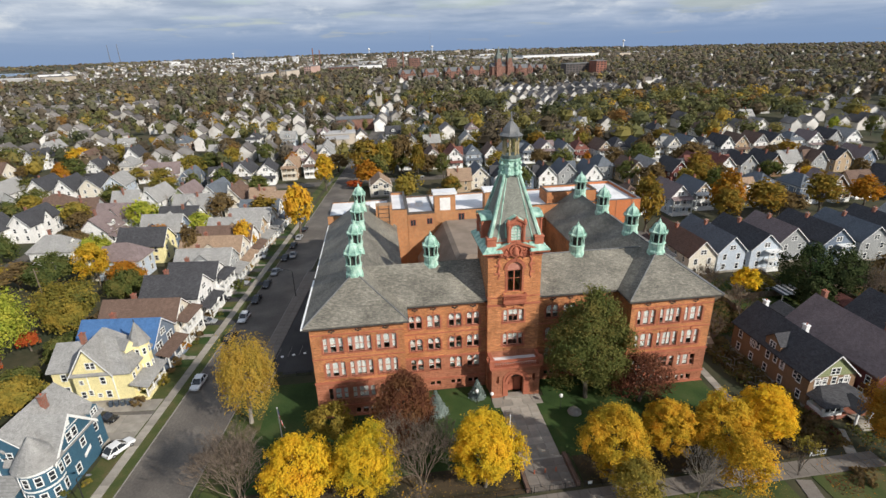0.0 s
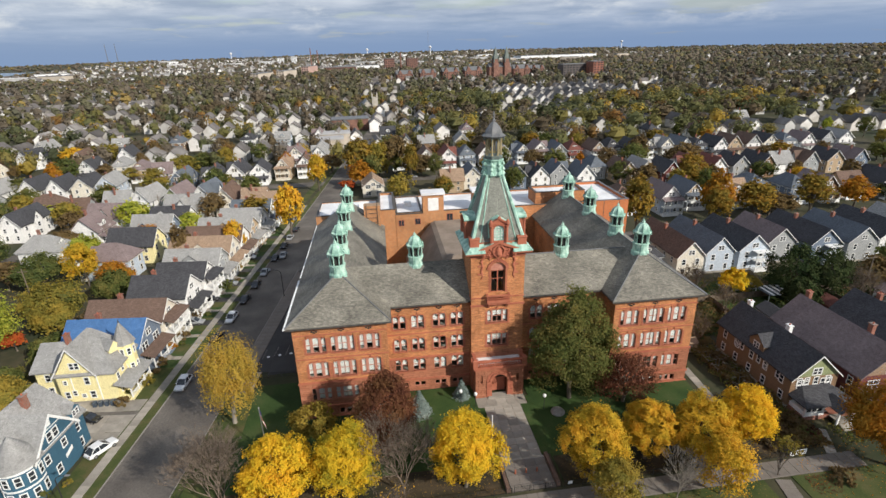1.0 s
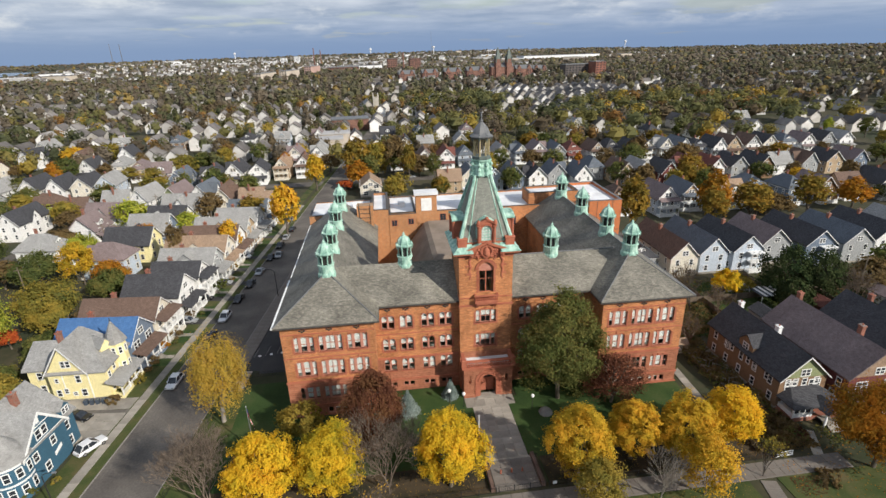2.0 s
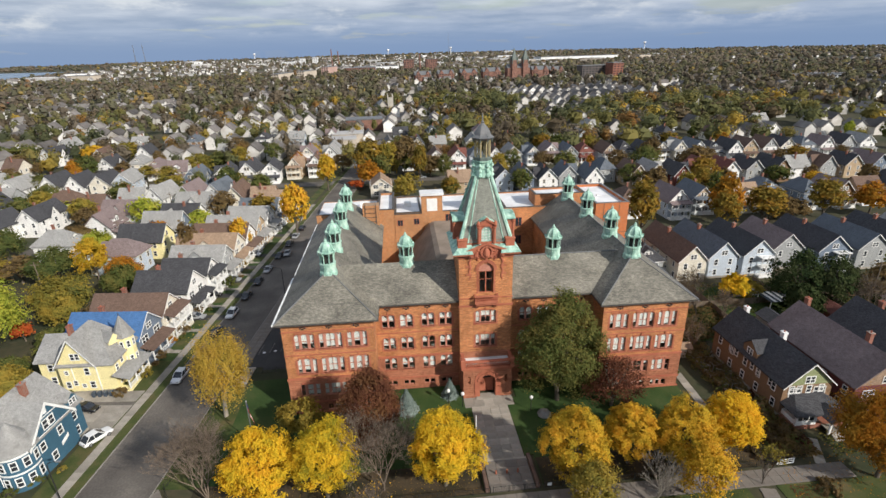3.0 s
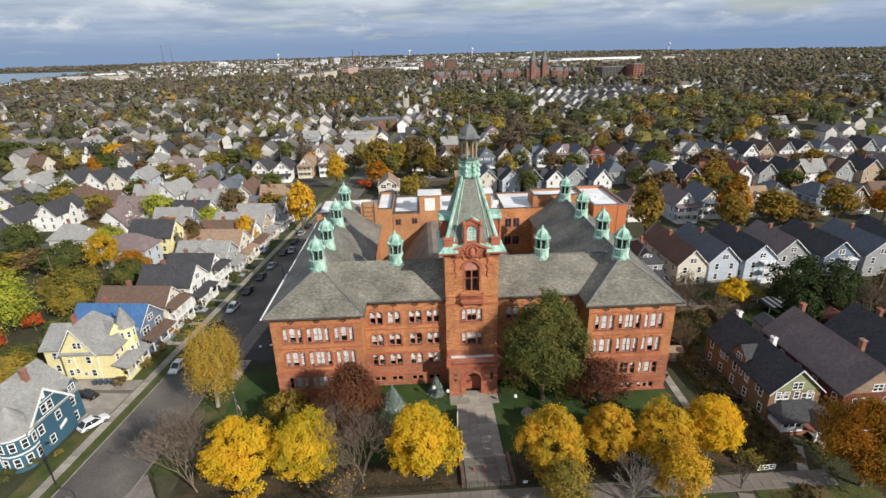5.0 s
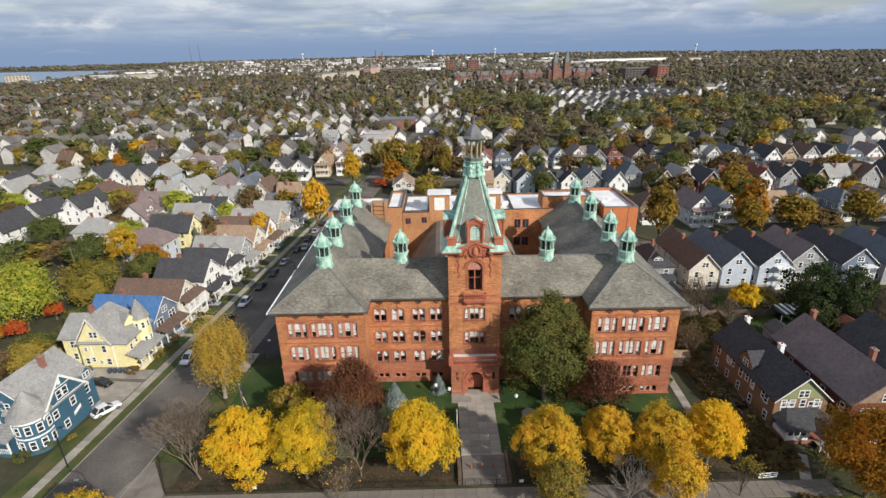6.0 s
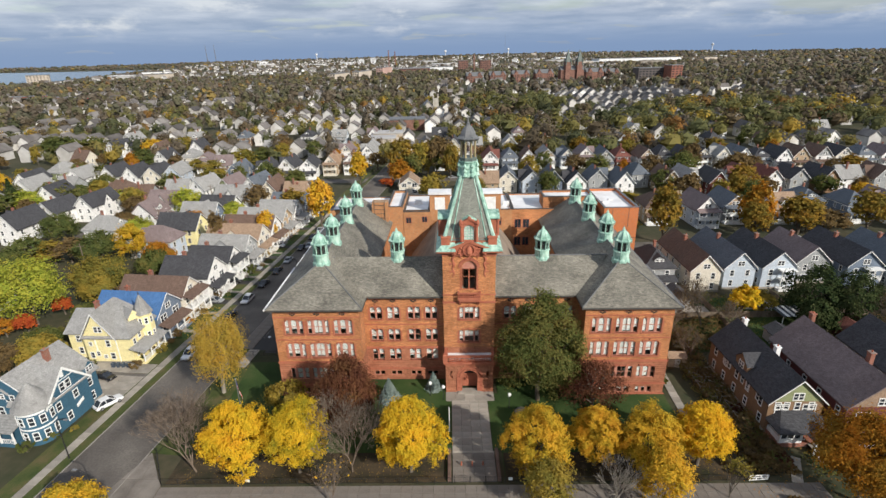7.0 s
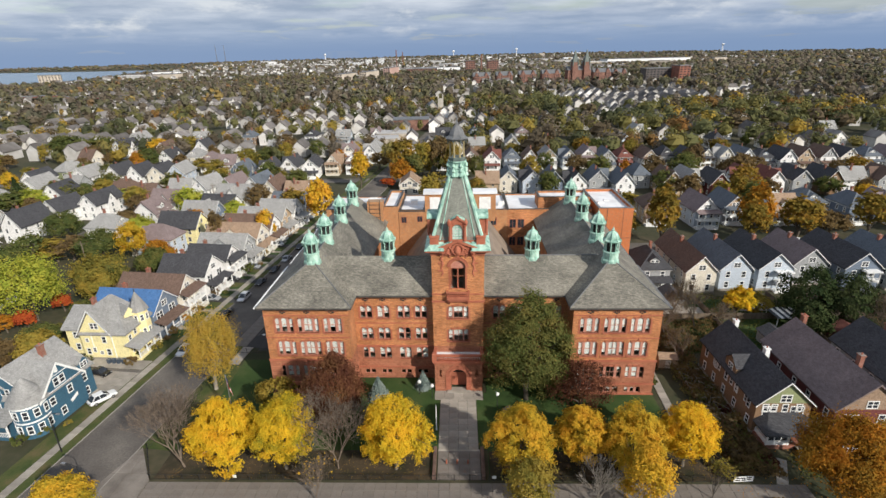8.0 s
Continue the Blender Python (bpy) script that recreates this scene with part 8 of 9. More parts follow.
    faces = [tuple(int(q) + int(b) for q in t) for b in base for t in f]
    verts = v.reshape(-1, 3)
    # leafy sprays over several lobes, which leave an uneven outline
    if per:
        lc = r.normal(size=(k, lobes, 3))
        lc /= np.linalg.norm(lc, axis=2)[:, :, None]
        lc *= r.uniform(0.35, 0.62, (k, lobes, 1))
        lc[:, :, 2] = lc[:, :, 2] * 0.9 + 0.12
        pick = r.randint(0, lobes, (k, per))
        q = r.normal(size=(k, per, 3))
        q /= np.linalg.norm(q, axis=2)[:, :, None]
        q[:, :, 2] = np.abs(q[:, :, 2]) * 1.35 - 0.35
        c = np.take_along_axis(lc, pick[:, :, None].repeat(3, 2), 1) + q * 0.48 * r.uniform(0.75, 1.12, (k, per, 1))
        p = (c * size3[:, None, :] + foot[:, None, :]).reshape(-1, 3)
        nn = (q + 0.7 * c).reshape(-1, 3) + 0.22 * r.normal(size=(k * per, 3))
        nn /= np.linalg.norm(nn, axis=1)[:, None]
        a3 = np.cross(nn, r.normal(size=(k * per, 3)))
        a3 /= np.linalg.norm(a3, axis=1)[:, None]
        b3 = np.cross(nn, a3)
        s = size * r.uniform(0.55, 1.25, (k * per, 1)) * (w / 4.0).repeat(per)[:, None] ** 0.5
        qv = np.stack([p - a3 * s * 0.6, p - b3 * s * 0.5, p + a3 * s * 0.6, p + b3 * s * 0.5], 1).reshape(-1, 3)
        o = len(verts)
        verts = np.vstack([verts, qv])
        faces += [(o + 4 * i, o + 4 * i + 1, o + 4 * i + 2, o + 4 * i + 3) for i in range(k * per)]
    me = bpy.data.meshes.new(name)
    me.from_pydata(verts.tolist(), [], faces)
    me.materials.append((MID_LEAF if d0 < 500 else FAR_HAZE_LEAF)[leaf])
    me.update()
    tagged(new(name, me), label, "woods", kind="stuff")


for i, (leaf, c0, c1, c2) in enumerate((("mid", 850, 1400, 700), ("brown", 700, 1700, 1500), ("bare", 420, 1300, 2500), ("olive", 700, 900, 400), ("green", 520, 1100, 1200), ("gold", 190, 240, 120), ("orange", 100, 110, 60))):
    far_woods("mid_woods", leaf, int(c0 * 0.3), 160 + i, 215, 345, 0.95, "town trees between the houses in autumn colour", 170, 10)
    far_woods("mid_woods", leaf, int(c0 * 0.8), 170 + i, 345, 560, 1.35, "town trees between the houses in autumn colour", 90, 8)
    # from here outward the crowns take the haze-tinted far colours
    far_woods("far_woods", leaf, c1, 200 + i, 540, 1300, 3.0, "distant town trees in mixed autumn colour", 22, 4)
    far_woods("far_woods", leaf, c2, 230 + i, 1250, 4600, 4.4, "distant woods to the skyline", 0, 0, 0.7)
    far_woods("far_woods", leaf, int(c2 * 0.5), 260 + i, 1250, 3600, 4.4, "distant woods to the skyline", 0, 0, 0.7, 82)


def far_roofs():
    """Distant houses, too small to pick apart."""
    r = random.Random(9)
    gw, gr = Geo(), Geo()
    spots = list(FAR_ROWS)
    for k in range(3400):
        d = 640 + 3300 * r.random() ** 1.05
        a = radians(r.uniform(34, 150))
        if d > 1250 and a < radians(72) and r.random() < 0.75:
            continue
        spots.append((20 + d * math.cos(a), 60 + d * math.sin(a), r.choice((0, 0, 90))))
    for x, y in [(150 + 11.5 * i + 2 * (j % 2), 560 + 34 * j) for i in range(13) for j in range(5)]:
        spots.append((x, y, 0))
    for x, y, f in spots:
        if x < -0.26 * y - 600 and y > 1150:
            continue
        w, l, ev, ri = r.uniform(7, 9), r.uniform(10, 15), r.uniform(5, 6.4), r.uniform(2.6, 4)
        rot = pose(x, y, rise(math.hypot(x - 20, y - 60), x - 20), 0, 0, f + r.uniform(-4, 4))
        for src, dst in ((body(w, l, ev, ri), gw), (gable_roof(w, l, ev, ri, 0.5, 0.4), gr)):
            dst.add([rot @ Vector(v) for v in src.v], src.f)
    return gw, gr


gw, gr = far_roofs()
FARWALL = mat("distant_house_paint", ((0.34, 0.31, 0.27), (0.56, 0.54, 0.51), (0.78, 0.77, 0.75)), 0.8, 0.02, 0.2, vary=0.35, island=True)
FARROOF = mat("distant_roof_shingle", ((0.08, 0.075, 0.075), (0.15, 0.135, 0.125), (0.25, 0.235, 0.22)), 0.85, 0.02, 0.2, vary=0.35, island=True)
tagged(part("far_houses", gw, FARWALL), "walls of distant houses", "houses", kind="stuff")
tagged(part("far_house_roofs", gr, FARROOF), "roofs of distant houses", "houses", kind="stuff")

# -- far landmarks --
HOSP = courses("dark_red_sandstone_far", ((0.19, 0.10, 0.078), (0.26, 0.14, 0.105)), 2.0, 0.8, 0.05, (0.09, 0.05, 0.04), stain=0.3)
FARWHITE = mat("white_cladding", ((0.66, 0.66, 0.66), (0.80, 0.80, 0.80)), 0.6, 0.02, 0.2)
FARGREY = mat("grey_cladding", ((0.36, 0.35, 0.34), (0.48, 0.47, 0.46)), 0.8, 0.02, 0.2)
FARTAN = mat("tan_render", ((0.42, 0.36, 0.29), (0.54, 0.47, 0.39)), 0.8, 0.02, 0.2)


def block(name, label, x, y, w, d, h, m, rz=0.0, floors=0, roof=None, cat="building"):
    z = rise(math.hypot(x - 20, y - 60), x - 20)
    e = thing(name, label, cat, pose(x, y, z, 0, 0, rz))
    part("wall", Geo().box(-w / 2, -d / 2, -2, w / 2, d / 2, h), m, e)
    part("roof", Geo().box(-w / 2 - 0.4, -d / 2 - 0.4, h, w / 2 + 0.4, d / 2 + 0.4, h + 0.8), roof or LEAD, e)
    for k in range(floors):
        g = Geo()
        n = max(3, int(w / 6))
        for i in range(n):
            c = -w / 2 + w * (i + 0.5) / n
            g.box(c - w / n * 0.3, -d / 2 - 0.15, h * (k + 0.3) / floors, c + w / n * 0.3, -d / 2 + 0.02, h * (k + 0.75) / floors)
        tagged(part("window_band", g, PANE_DARK, e), kind="stuff")
    return e


def old_hospital():
    e = thing("hospital", "long dark red stone hospital with twin green-capped towers", "hospital", pose(247, 985, 0, 0, 0, 9))
    for i, (x, w, h, dy) in enumerate([(0, 44, 20, 0), (-50, 34, 15, 8), (-92, 32, 14, 16), (-134, 30, 13, 24), (-176, 30, 12, 32), (48, 34, 15, 8), (86, 28, 13, 16)]):
        b = part("ward", Geo().box(x - w / 2, dy, 0, x + w / 2, dy + 16, h), HOSP, e)
        g = Geo().prism([(x - w / 2 - 0.5, dy - 0.5, h), (x - w / 2 - 0.5, dy + 16.5, h), (x - w / 2 - 0.5, dy + 8, h + 7)][::-1], (w + 1, 0, 0))
        part("roof", g, LEAD, b)
        for s in (-0.3, 0.3):
            c = x + s * w
            part("gable", Geo().prism([(c - 4.5, dy - 1.2, 0), (c + 4.5, dy - 1.2, 0), (c + 4.5, dy - 1.2, h), (c, dy - 1.2, h + 7), (c - 4.5, dy - 1.2, h)], (0, 9, 0)), HOSP, b)
            g = Geo()
            for z in (3, 7, 11):
                for q in (-2, 2):
                    g.box(c + q - 0.8, dy - 1.4, z, c + q + 0.8, dy - 1.15, z + 2.4)
            tagged(part("window_band", g, PANE_DARK, b), kind="stuff")
    for x in (-10, 12):
        t = part("tower", Geo().box(x - 5, -4, 0, x + 5, 6, 34), HOSP, e)
        part("tower_roof", Geo().lathe([(6.6, 33.8), (1.4, 52), (0.1, 55)], 4, (x, 1), math.pi / 4), COPPER_DARK, t, "dull green pyramid roof")
        for sx in (-1, 1):
            for sy in (-1, 1):
                part("turret", Geo().lathe([(1.2, 28), (1.2, 37), (0.05, 41)], 8, (x + sx * 4.6, 1 + sy * 4.6)), COPPER_DARK, t)


old_hospital()
block("apartment_block", "dark grey-brown brick slab block", 366, 928, 50, 20, 23, courses("dark_brick_far", ((0.085, 0.075, 0.072), (0.12, 0.10, 0.095)), 1.2, 0.4, 0.02, (0.1, 0.09, 0.08)), 10, 6)
block("apartment_block", "red-brown brick tower beside a slab block", 400, 912, 20, 24, 27, courses("brown_brick_far", ((0.24, 0.095, 0.065), (0.30, 0.125, 0.085)), 1.2, 0.4, 0.02, (0.16, 0.1, 0.08)), 10, 7)
block("warehouse", "long low white warehouse far off", 720, 2020, 330, 60, 16, FARWHITE, 12)
block("apartment_block", "long tan apartment slab far off", -205, 1090, 16, 70, 18, FARTAN, -14, 5)
block("apartment_block", "long tan apartment slab far off", -168, 1160, 16, 70, 19, FARTAN, -14, 5)
block("apartment_block", "pinkish rendered apartment slab far off", -128, 1230, 16, 60, 24, mat("pink_render", ((0.40, 0.26, 0.22), (0.5, 0.34, 0.29)), 0.8, 0.02, 0.2), -14, 6)
block("tower_block", "white tower block far off", -385, 2500, 26, 20, 26, FARWHITE, 0, 8)
block("tower_block", "white tower block far off", -330, 2520, 24, 20, 30, FARWHITE, 0, 8)
block("tower_block", "low white block between towers", -450, 2500, 60, 20, 14, FARWHITE, 0, 4)
block("shop", "low flat-roofed grey shop building", -26, 330, 19, 12, 6.5, FARTAN, 4, roof=FARGREY)
block("shop", "low flat-roofed grey shop building", -23, 349, 20, 12, 7, FARTAN, 4, roof=FARGREY)
block("shop", "long low building with a dark flat roof", -15, 414, 28, 16, 8, HOSP, 4)
block("office_building", "low white-fronted building among trees", 650, 735, 60, 30, 10, FARWHITE, -30, 2)
block("warehouse", "distant white flat-roofed warehouse building", -530, 1230, 60, 30, 10, FARWHITE, 12)
block("warehouse", "distant white flat-roofed warehouse building", -900, 1680, 80, 30, 11, FARWHITE, 20)
block("warehouse", "distant white flat-roofed warehouse building", -420, 1330, 80, 30, 9, FARWHITE, 8)
block("warehouse", "pale flat-roofed factory far off", -30, 1500, 120, 40, 14, FARWHITE, 6)
block("warehouse", "brown brick factory far off", -70, 1400, 80, 40, 15, HOSP, 6, 3)
block("office_building", "dark brick office block far off", 60, 1500, 26, 20, 30, HOSP, 6, 6)
block("office_building", "dark brick office block far off", 120, 1470, 30, 20, 30, HOSP, 6, 6)
block("apartment_block", "tan waterside apartment block", -980, 1290, 46, 18, 20, FARTAN, 30, 6)
for i, (x, y, w) in enumerate([(-520, 700, 46), (-570, 735, 44), (-470, 690, 40)]):
    block("terrace", "row of red brick terraced houses", x, y, w, 14, 9, mat("red_render_%d" % i, ((0.20, 0.055, 0.045), (0.27, 0.08, 0.06)), 0.8, 0.05, 0.5), 28, 2)
rr = random.Random(31)
for k in range(62):
    d = rr.uniform(1250, 3900)
    a = radians(rr.uniform(56, 146))
    x, y = 20 + d * math.cos(a), 60 + d * math.sin(a)
    if x < -0.26 * y - 600:
        continue
    block("warehouse", "distant pale commercial building", x, y, rr.uniform(18, 90), rr.uniform(16, 40), rr.uniform(6, 14), rr.choice((FARWHITE, FARTAN, FARGREY, FARGREY)), rr.uniform(-25, 25), roof=rr.choice((FARWHITE, LEAD)))
for x, y, h, m in ((-202, 2010, 62, HOSP), (-180, 2030, 55, HOSP), (88, 1440, 46, HOSP), (-1900, 4300, 130, LEAD), (-1840, 4320, 130, LEAD), (270, 2400, 120, STEEL)):
    t = thing("smokestack", "tall thin chimney stack far off", "chimney", pose(x, y, rise(math.hypot(x - 20, y - 60), x - 20)))
    part("shaft", Geo().lathe([(2.6 if m is not STEEL else 0.6, -2), (1.6 if m is not STEEL else 0.3, h)], 10), m, t)
for x, y, h in ((-1000, 4200, 30), (450, 3900, 36), (1900, 3900, 42), (0, 4000, 32)):
    t = thing("water_tower", "white water tower on the skyline", "water tower", pose(x, y, rise(math.hypot(x - 20, y - 60), x - 20)))
    part("stem", Geo().lathe([(3, -2), (2.5, h)], 10), FARWHITE, t)
    part("tank", Geo().lathe([(2.5, h - 1), (9, h + 5), (9, h + 11), (3, h + 15)], 12), FARWHITE, t)


def church():
    e = thing("church", "pale stone church with a square tower", "church", pose(-2, 512, 0, 0, 0, 4) @ Matrix.Diagonal((0.75, 0.75, 0.72, 1)))
    m = mat("pale_limestone", ((0.36, 0.33, 0.28), (0.50, 0.46, 0.40)), 0.85, 0.2, 2)
    part("nave", body(14, 34, 10, 8), m, e)
    part("roof", gable_roof(14, 34, 10, 8, 0.5, 0.4), SHINGLE["grey"], e)
    t = part("tower", Geo().box(6.5, -17, 0, 13.5, -10, 22), m, e)
    for sx in (7, 13):
        for sy in (-16.5, -10.5):
            part("pinnacle", Geo().lathe([(0.9, 22), (0.9, 24), (0.05, 28)], 4, (sx, sy), math.pi / 4), m, t)


church()
water = thing("water", "blue-grey lake beyond the town", "lake", kind="structure")
WATER = mat("lake_water", ((0.10, 0.16, 0.24), (0.14, 0.21, 0.30)), 0.25, 0.004, 0.05, spec=0.5)
g = Geo().prism([(-985, 1240, -0.6), (-1110, 1700, -0.6), (-1290, 2300, -0.6), (-2200, 2300, -0.6), (-2600, 1900, 6), (-2000, 1240, -0.6)][::-1], (0, 0, 1.4))
part("surface", g, WATER, water)
rail = thing("embankment", "long brown railway viaduct across the town", "viaduct", pose(-330, 870, 0, 0, 0, 10))
part("bank", Geo().prism([(-260, -6, 0), (-260, 6, 0), (-260, 4, 5.5), (-260, -4, 5.5)][::-1], (520, 0, 0)), FARGREY, rail)


# ---- vehicles ----
def car(paint, m, label, suv=False, name="car"):
    e = thing(name, label, name, m, "parked cars")
    L, W, H = (4.7, 1.88, 1.72) if suv else (4.6, 1.8, 1.46)
    z0, zb, zw = 0.32, 0.92 if suv else 0.82, 0.62
    hw = W / 2

    def loft(sections, n0, n1):
        g = Geo()
        vs = [p for s in sections for p in s]
        k = len(sections[0])
        fs = []
        for i in range(len(sections) - 1):
            for j in range(k):
                fs.append((i * k + j, i * k + (j + 1) % k, (i + 1) * k + (j + 1) % k, (i + 1) * k + j))
        fs += [tuple(range(k))[::-1], tuple(range((len(sections) - 1) * k, len(sections) * k))]
        return g.add(vs, fs)

    def ring(y, w, lo, hi, tuck=0.08):
        return [(-w + 0.1, y, lo), (-w, y, lo + 0.18), (-w, y, hi - 0.2), (-w + tuck, y, hi - 0.04), (-w + tuck + 0.12, y, hi), (w - tuck - 0.12, y, hi), (w - tuck, y, hi - 0.04), (w, y, hi - 0.2), (w, y, lo + 0.18), (w - 0.1, y, lo)]

    secs = [ring(-L / 2, hw * 0.82, 0.42, 0.68), ring(-L / 2 + 0.12, hw * 0.94, z0, 0.76), ring(-L / 2 + 0.6, hw, z0 - 0.04, zb - 0.06), ring(-L / 2 + 1.25, hw, z0 - 0.06, zb),
            ring(0.2, hw, z0 - 0.06, zb + 0.03), ring(L / 2 - 0.7, hw, z0 - 0.04, zb + 0.06), ring(L / 2 - 0.14, hw * 0.95, z0, zb + 0.02), ring(L / 2, hw * 0.85, 0.42, zb - 0.12)]
    part("body", loft(secs, 0, 0), CARPAINT[paint], e, smooth=False)

    def cab(y, w, z):
        return [(-w, y, zb - 0.02), (-w * 0.86 if z > zb + 0.1 else -w, y, z), (w * 0.86 if z > zb + 0.1 else w, y, z), (w, y, zb - 0.02)]

    ya, yb = -L / 2 + 1.2, (L / 2 - 0.25 if suv else L / 2 - 0.75)
    part("glasshouse", loft([cab(ya, hw * 0.88, zb), cab(ya + 0.95, hw * 0.9, H - 0.05), cab(yb - 0.8, hw * 0.9, H - 0.06), cab(yb, hw * 0.86, zb)], 0, 0), PANE_DARK, e, "dark car windows")
    part("roof_panel", Geo().chamfer(-hw * 0.78, ya + 0.92, H - 0.07, hw * 0.78, yb - 0.78, H, 0.05), CARPAINT[paint], e)
    for s in (-1, 1):
        for y, y2 in ((ya + 0.95, ya + 0.05), (ya + 1.75, ya + 1.7), (yb - 0.85, yb - 0.1)):
            part("pillar", Geo().tube((s * hw * 0.78, y, H - 0.05), (s * hw * 0.88, y2, zb), 0.06, 0.06, 4), CARPAINT[paint], e)
    for sx in (-1, 1):
        for y in (-L / 2 + 0.88, L / 2 - 0.9):
            g = Geo().tube((sx * (hw - 0.2), y, 0.33), (sx * (hw + 0.01), y, 0.33), 0.33, 0.33, 14)
            wl = part("wheel", g, RUBBER, e)
            part("rim", Geo().tube((sx * (hw - 0.05), y, 0.33), (sx * (hw + 0.025), y, 0.33), 0.21, 0.19, 10), STEEL, wl)
        part("headlight", Geo().chamfer(sx * hw * 0.62 - 0.17, -L / 2 + 0.0, 0.62, sx * hw * 0.62 + 0.17, -L / 2 + 0.2, 0.76, 0.03), STEEL, e)
        part("tail_light", Geo().chamfer(sx * hw * 0.74 - 0.1, L / 2 - 0.16, 0.68, sx * hw * 0.74 + 0.1, L / 2 - 0.02, 0.92, 0.03), CARPAINT["dark_red"], e)
        part("mirror", Geo().chamfer(sx * (hw + 0.08) - 0.09, ya + 0.45, zb, sx * (hw + 0.08) + 0.09, ya + 0.6, zb + 0.16, 0.03), CARPAINT[paint], e)
    return e


car("white", pose(-44.1, 70.9, 0.1, 0, 0, 146), "white sport utility car parked on the driveway", True)
WHITE_CAR = car("white", at_street(-4.3, 11.5, 0), "white hatchback parked at the kerb", True)
BLACK_CAR = car("black", at_street(-4.3, 28.0, 180), "black saloon parked at the kerb")
SILVER_CAR = car("silver", at_street(-4.3, 62.8, 0), "silver saloon parked at the kerb")
copy_thing(WHITE_CAR, at_street(-4.2, 36.6, 0))
for y in (46, 54.8, 73.2, 83.4, 99):
    copy_thing(BLACK_CAR, at_street(-4.3, y, rs.choice((0, 180))))
copy_thing(SILVER_CAR, at_street(-4.3, 91, 180))
copy_thing(SILVER_CAR, at_street(-12.5, 35.4, 90))
copy_thing(BLACK_CAR, at_street(-13.5, 47.0, 90))
copy_thing(SILVER_CAR, at_street(-12.0, 56.2, 90))
copy_thing(WHITE_CAR, at_street(-13.0, 74.6, 90))
car("black", at_street(-16.6, 2.2, 80), "dark car beside the teal house")
for x, y in ((-27.5, 150), (110, 148.6), (130, 148.6), (96, 143.4), (60, 242), (20, 242), (-60, 242), (140, 238)):
    copy_thing(rs.choice((BLACK_CAR, SILVER_CAR, WHITE_CAR)), pose(x, y, 0.02, 0, 0, 90 if y > 142 and x != -27.5 else 0))


# ---- small things ----
def flagpole():
    e = thing("flagpole", "white flagpole with a limp striped flag", "flagpole", pose(-17.6, 66.2, 0))
    part("pole", Geo().lathe([(0.09, 0), (0.06, 8.6)], 8), STEEL, e)
    part("ball", Geo().lathe([(0.02, 8.58), (0.13, 8.72), (0.02, 8.86)], 8), STEEL, e)
    RED, BLUE = mat("red_cloth", ((0.42, 0.03, 0.035), (0.5, 0.05, 0.05)), 0.9, 2, 9), mat("blue_cloth", ((0.02, 0.03, 0.12), (0.03, 0.045, 0.16)), 0.9, 2, 9)

    def fold(s, t):
        """A point of the hanging cloth; s along the fly, t down the hoist."""
        return (0.08 + s * 0.5 * (0.6 + 0.5 * t), 0.18 * math.sin(s * 8 + t * 1.5) * s ** 0.5, 8.4 - t * 1.4 - s * 2.7)
    for k in range(7):
        g = Geo()
        for i in range(8):
            g.add([fold(i / 8, k / 7), fold((i + 1) / 8, k / 7), fold((i + 1) / 8, (k + 1) / 7), fold(i / 8, (k + 1) / 7)], [(0, 1, 2, 3)])
            g.add([tuple(Vector(fold(a, b)) + Vector((0, 0.02, 0))) for a, b in ((i / 8, k / 7), ((i + 1) / 8, k / 7), ((i + 1) / 8, (k + 1) / 7), (i / 8, (k + 1) / 7))], [(3, 2, 1, 0)])
        part("stripe", g, RED if k % 2 == 0 else WHITE, e)
    g = Geo()
    for i in range(3):
        for k in range(4):
            g.prism([tuple(Vector(fold(a / 8, b / 7)) + Vector((0, -0.02, 0))) for a, b in ((i, k), (i + 1, k), (i + 1, k + 1), (i, k + 1))], (0, 0.06, 0))
    part("canton", g, BLUE, e)


flagpole()


def globe_lamp(x, y):
    e = thing("path_lamp", "white globe lamp on a dark post", "lamp", pose(x, y, 0), "globe path lamps")
    part("post", Geo().lathe([(0.12, 0), (0.06, 0.3), (0.05, 2.5), (0.12, 2.55)], 8), IRON, e)
    part("globe", Geo().lathe([(0.05, 2.5), (0.25, 2.62), (0.32, 2.85), (0.25, 3.08), (0.05, 3.2)], 12), WHITE, e)


for x, y in ((14.6, 72.6), (17.0, 71.4), (28.6, 69.0)):
    globe_lamp(x, y)
e = thing("sign_pole", "tall plain white pole beside the entrance path", "pole", pose(18.05, 63.2, 0.1))
part("pole", Geo().lathe([(0.16, 0), (0.09, 0.15), (0.075, 4.8), (0.02, 4.9)], 8), WHITE, e)


def street_lamp(x, y, h, arm, rz):
    e = thing("street_lamp", "dark curved street lamp by the side street", "street lamp", pose(x, y, 0, 0, 0, rz))
    part("pole", Geo().lathe([(0.14, 0), (0.09, 1.2), (0.07, h)], 8), IRON, e)
    g = Geo()
    pts = [(0, 0, h)] + [(-arm * (1 - math.cos(t)), 0, h + 0.8 * math.sin(t)) for t in [math.pi / 2 * i / 6 for i in range(1, 7)]]
    for a, b in zip(pts, pts[1:]):
        g.tube(a, b, 0.05, 0.05, 6)
    part("arm", g, IRON, e)
    part("lamp_head", Geo().chamfer(-arm - 0.5, -0.14, h + 0.7, -arm + 0.1, 0.14, h + 0.86, 0.04), STEEL, e)


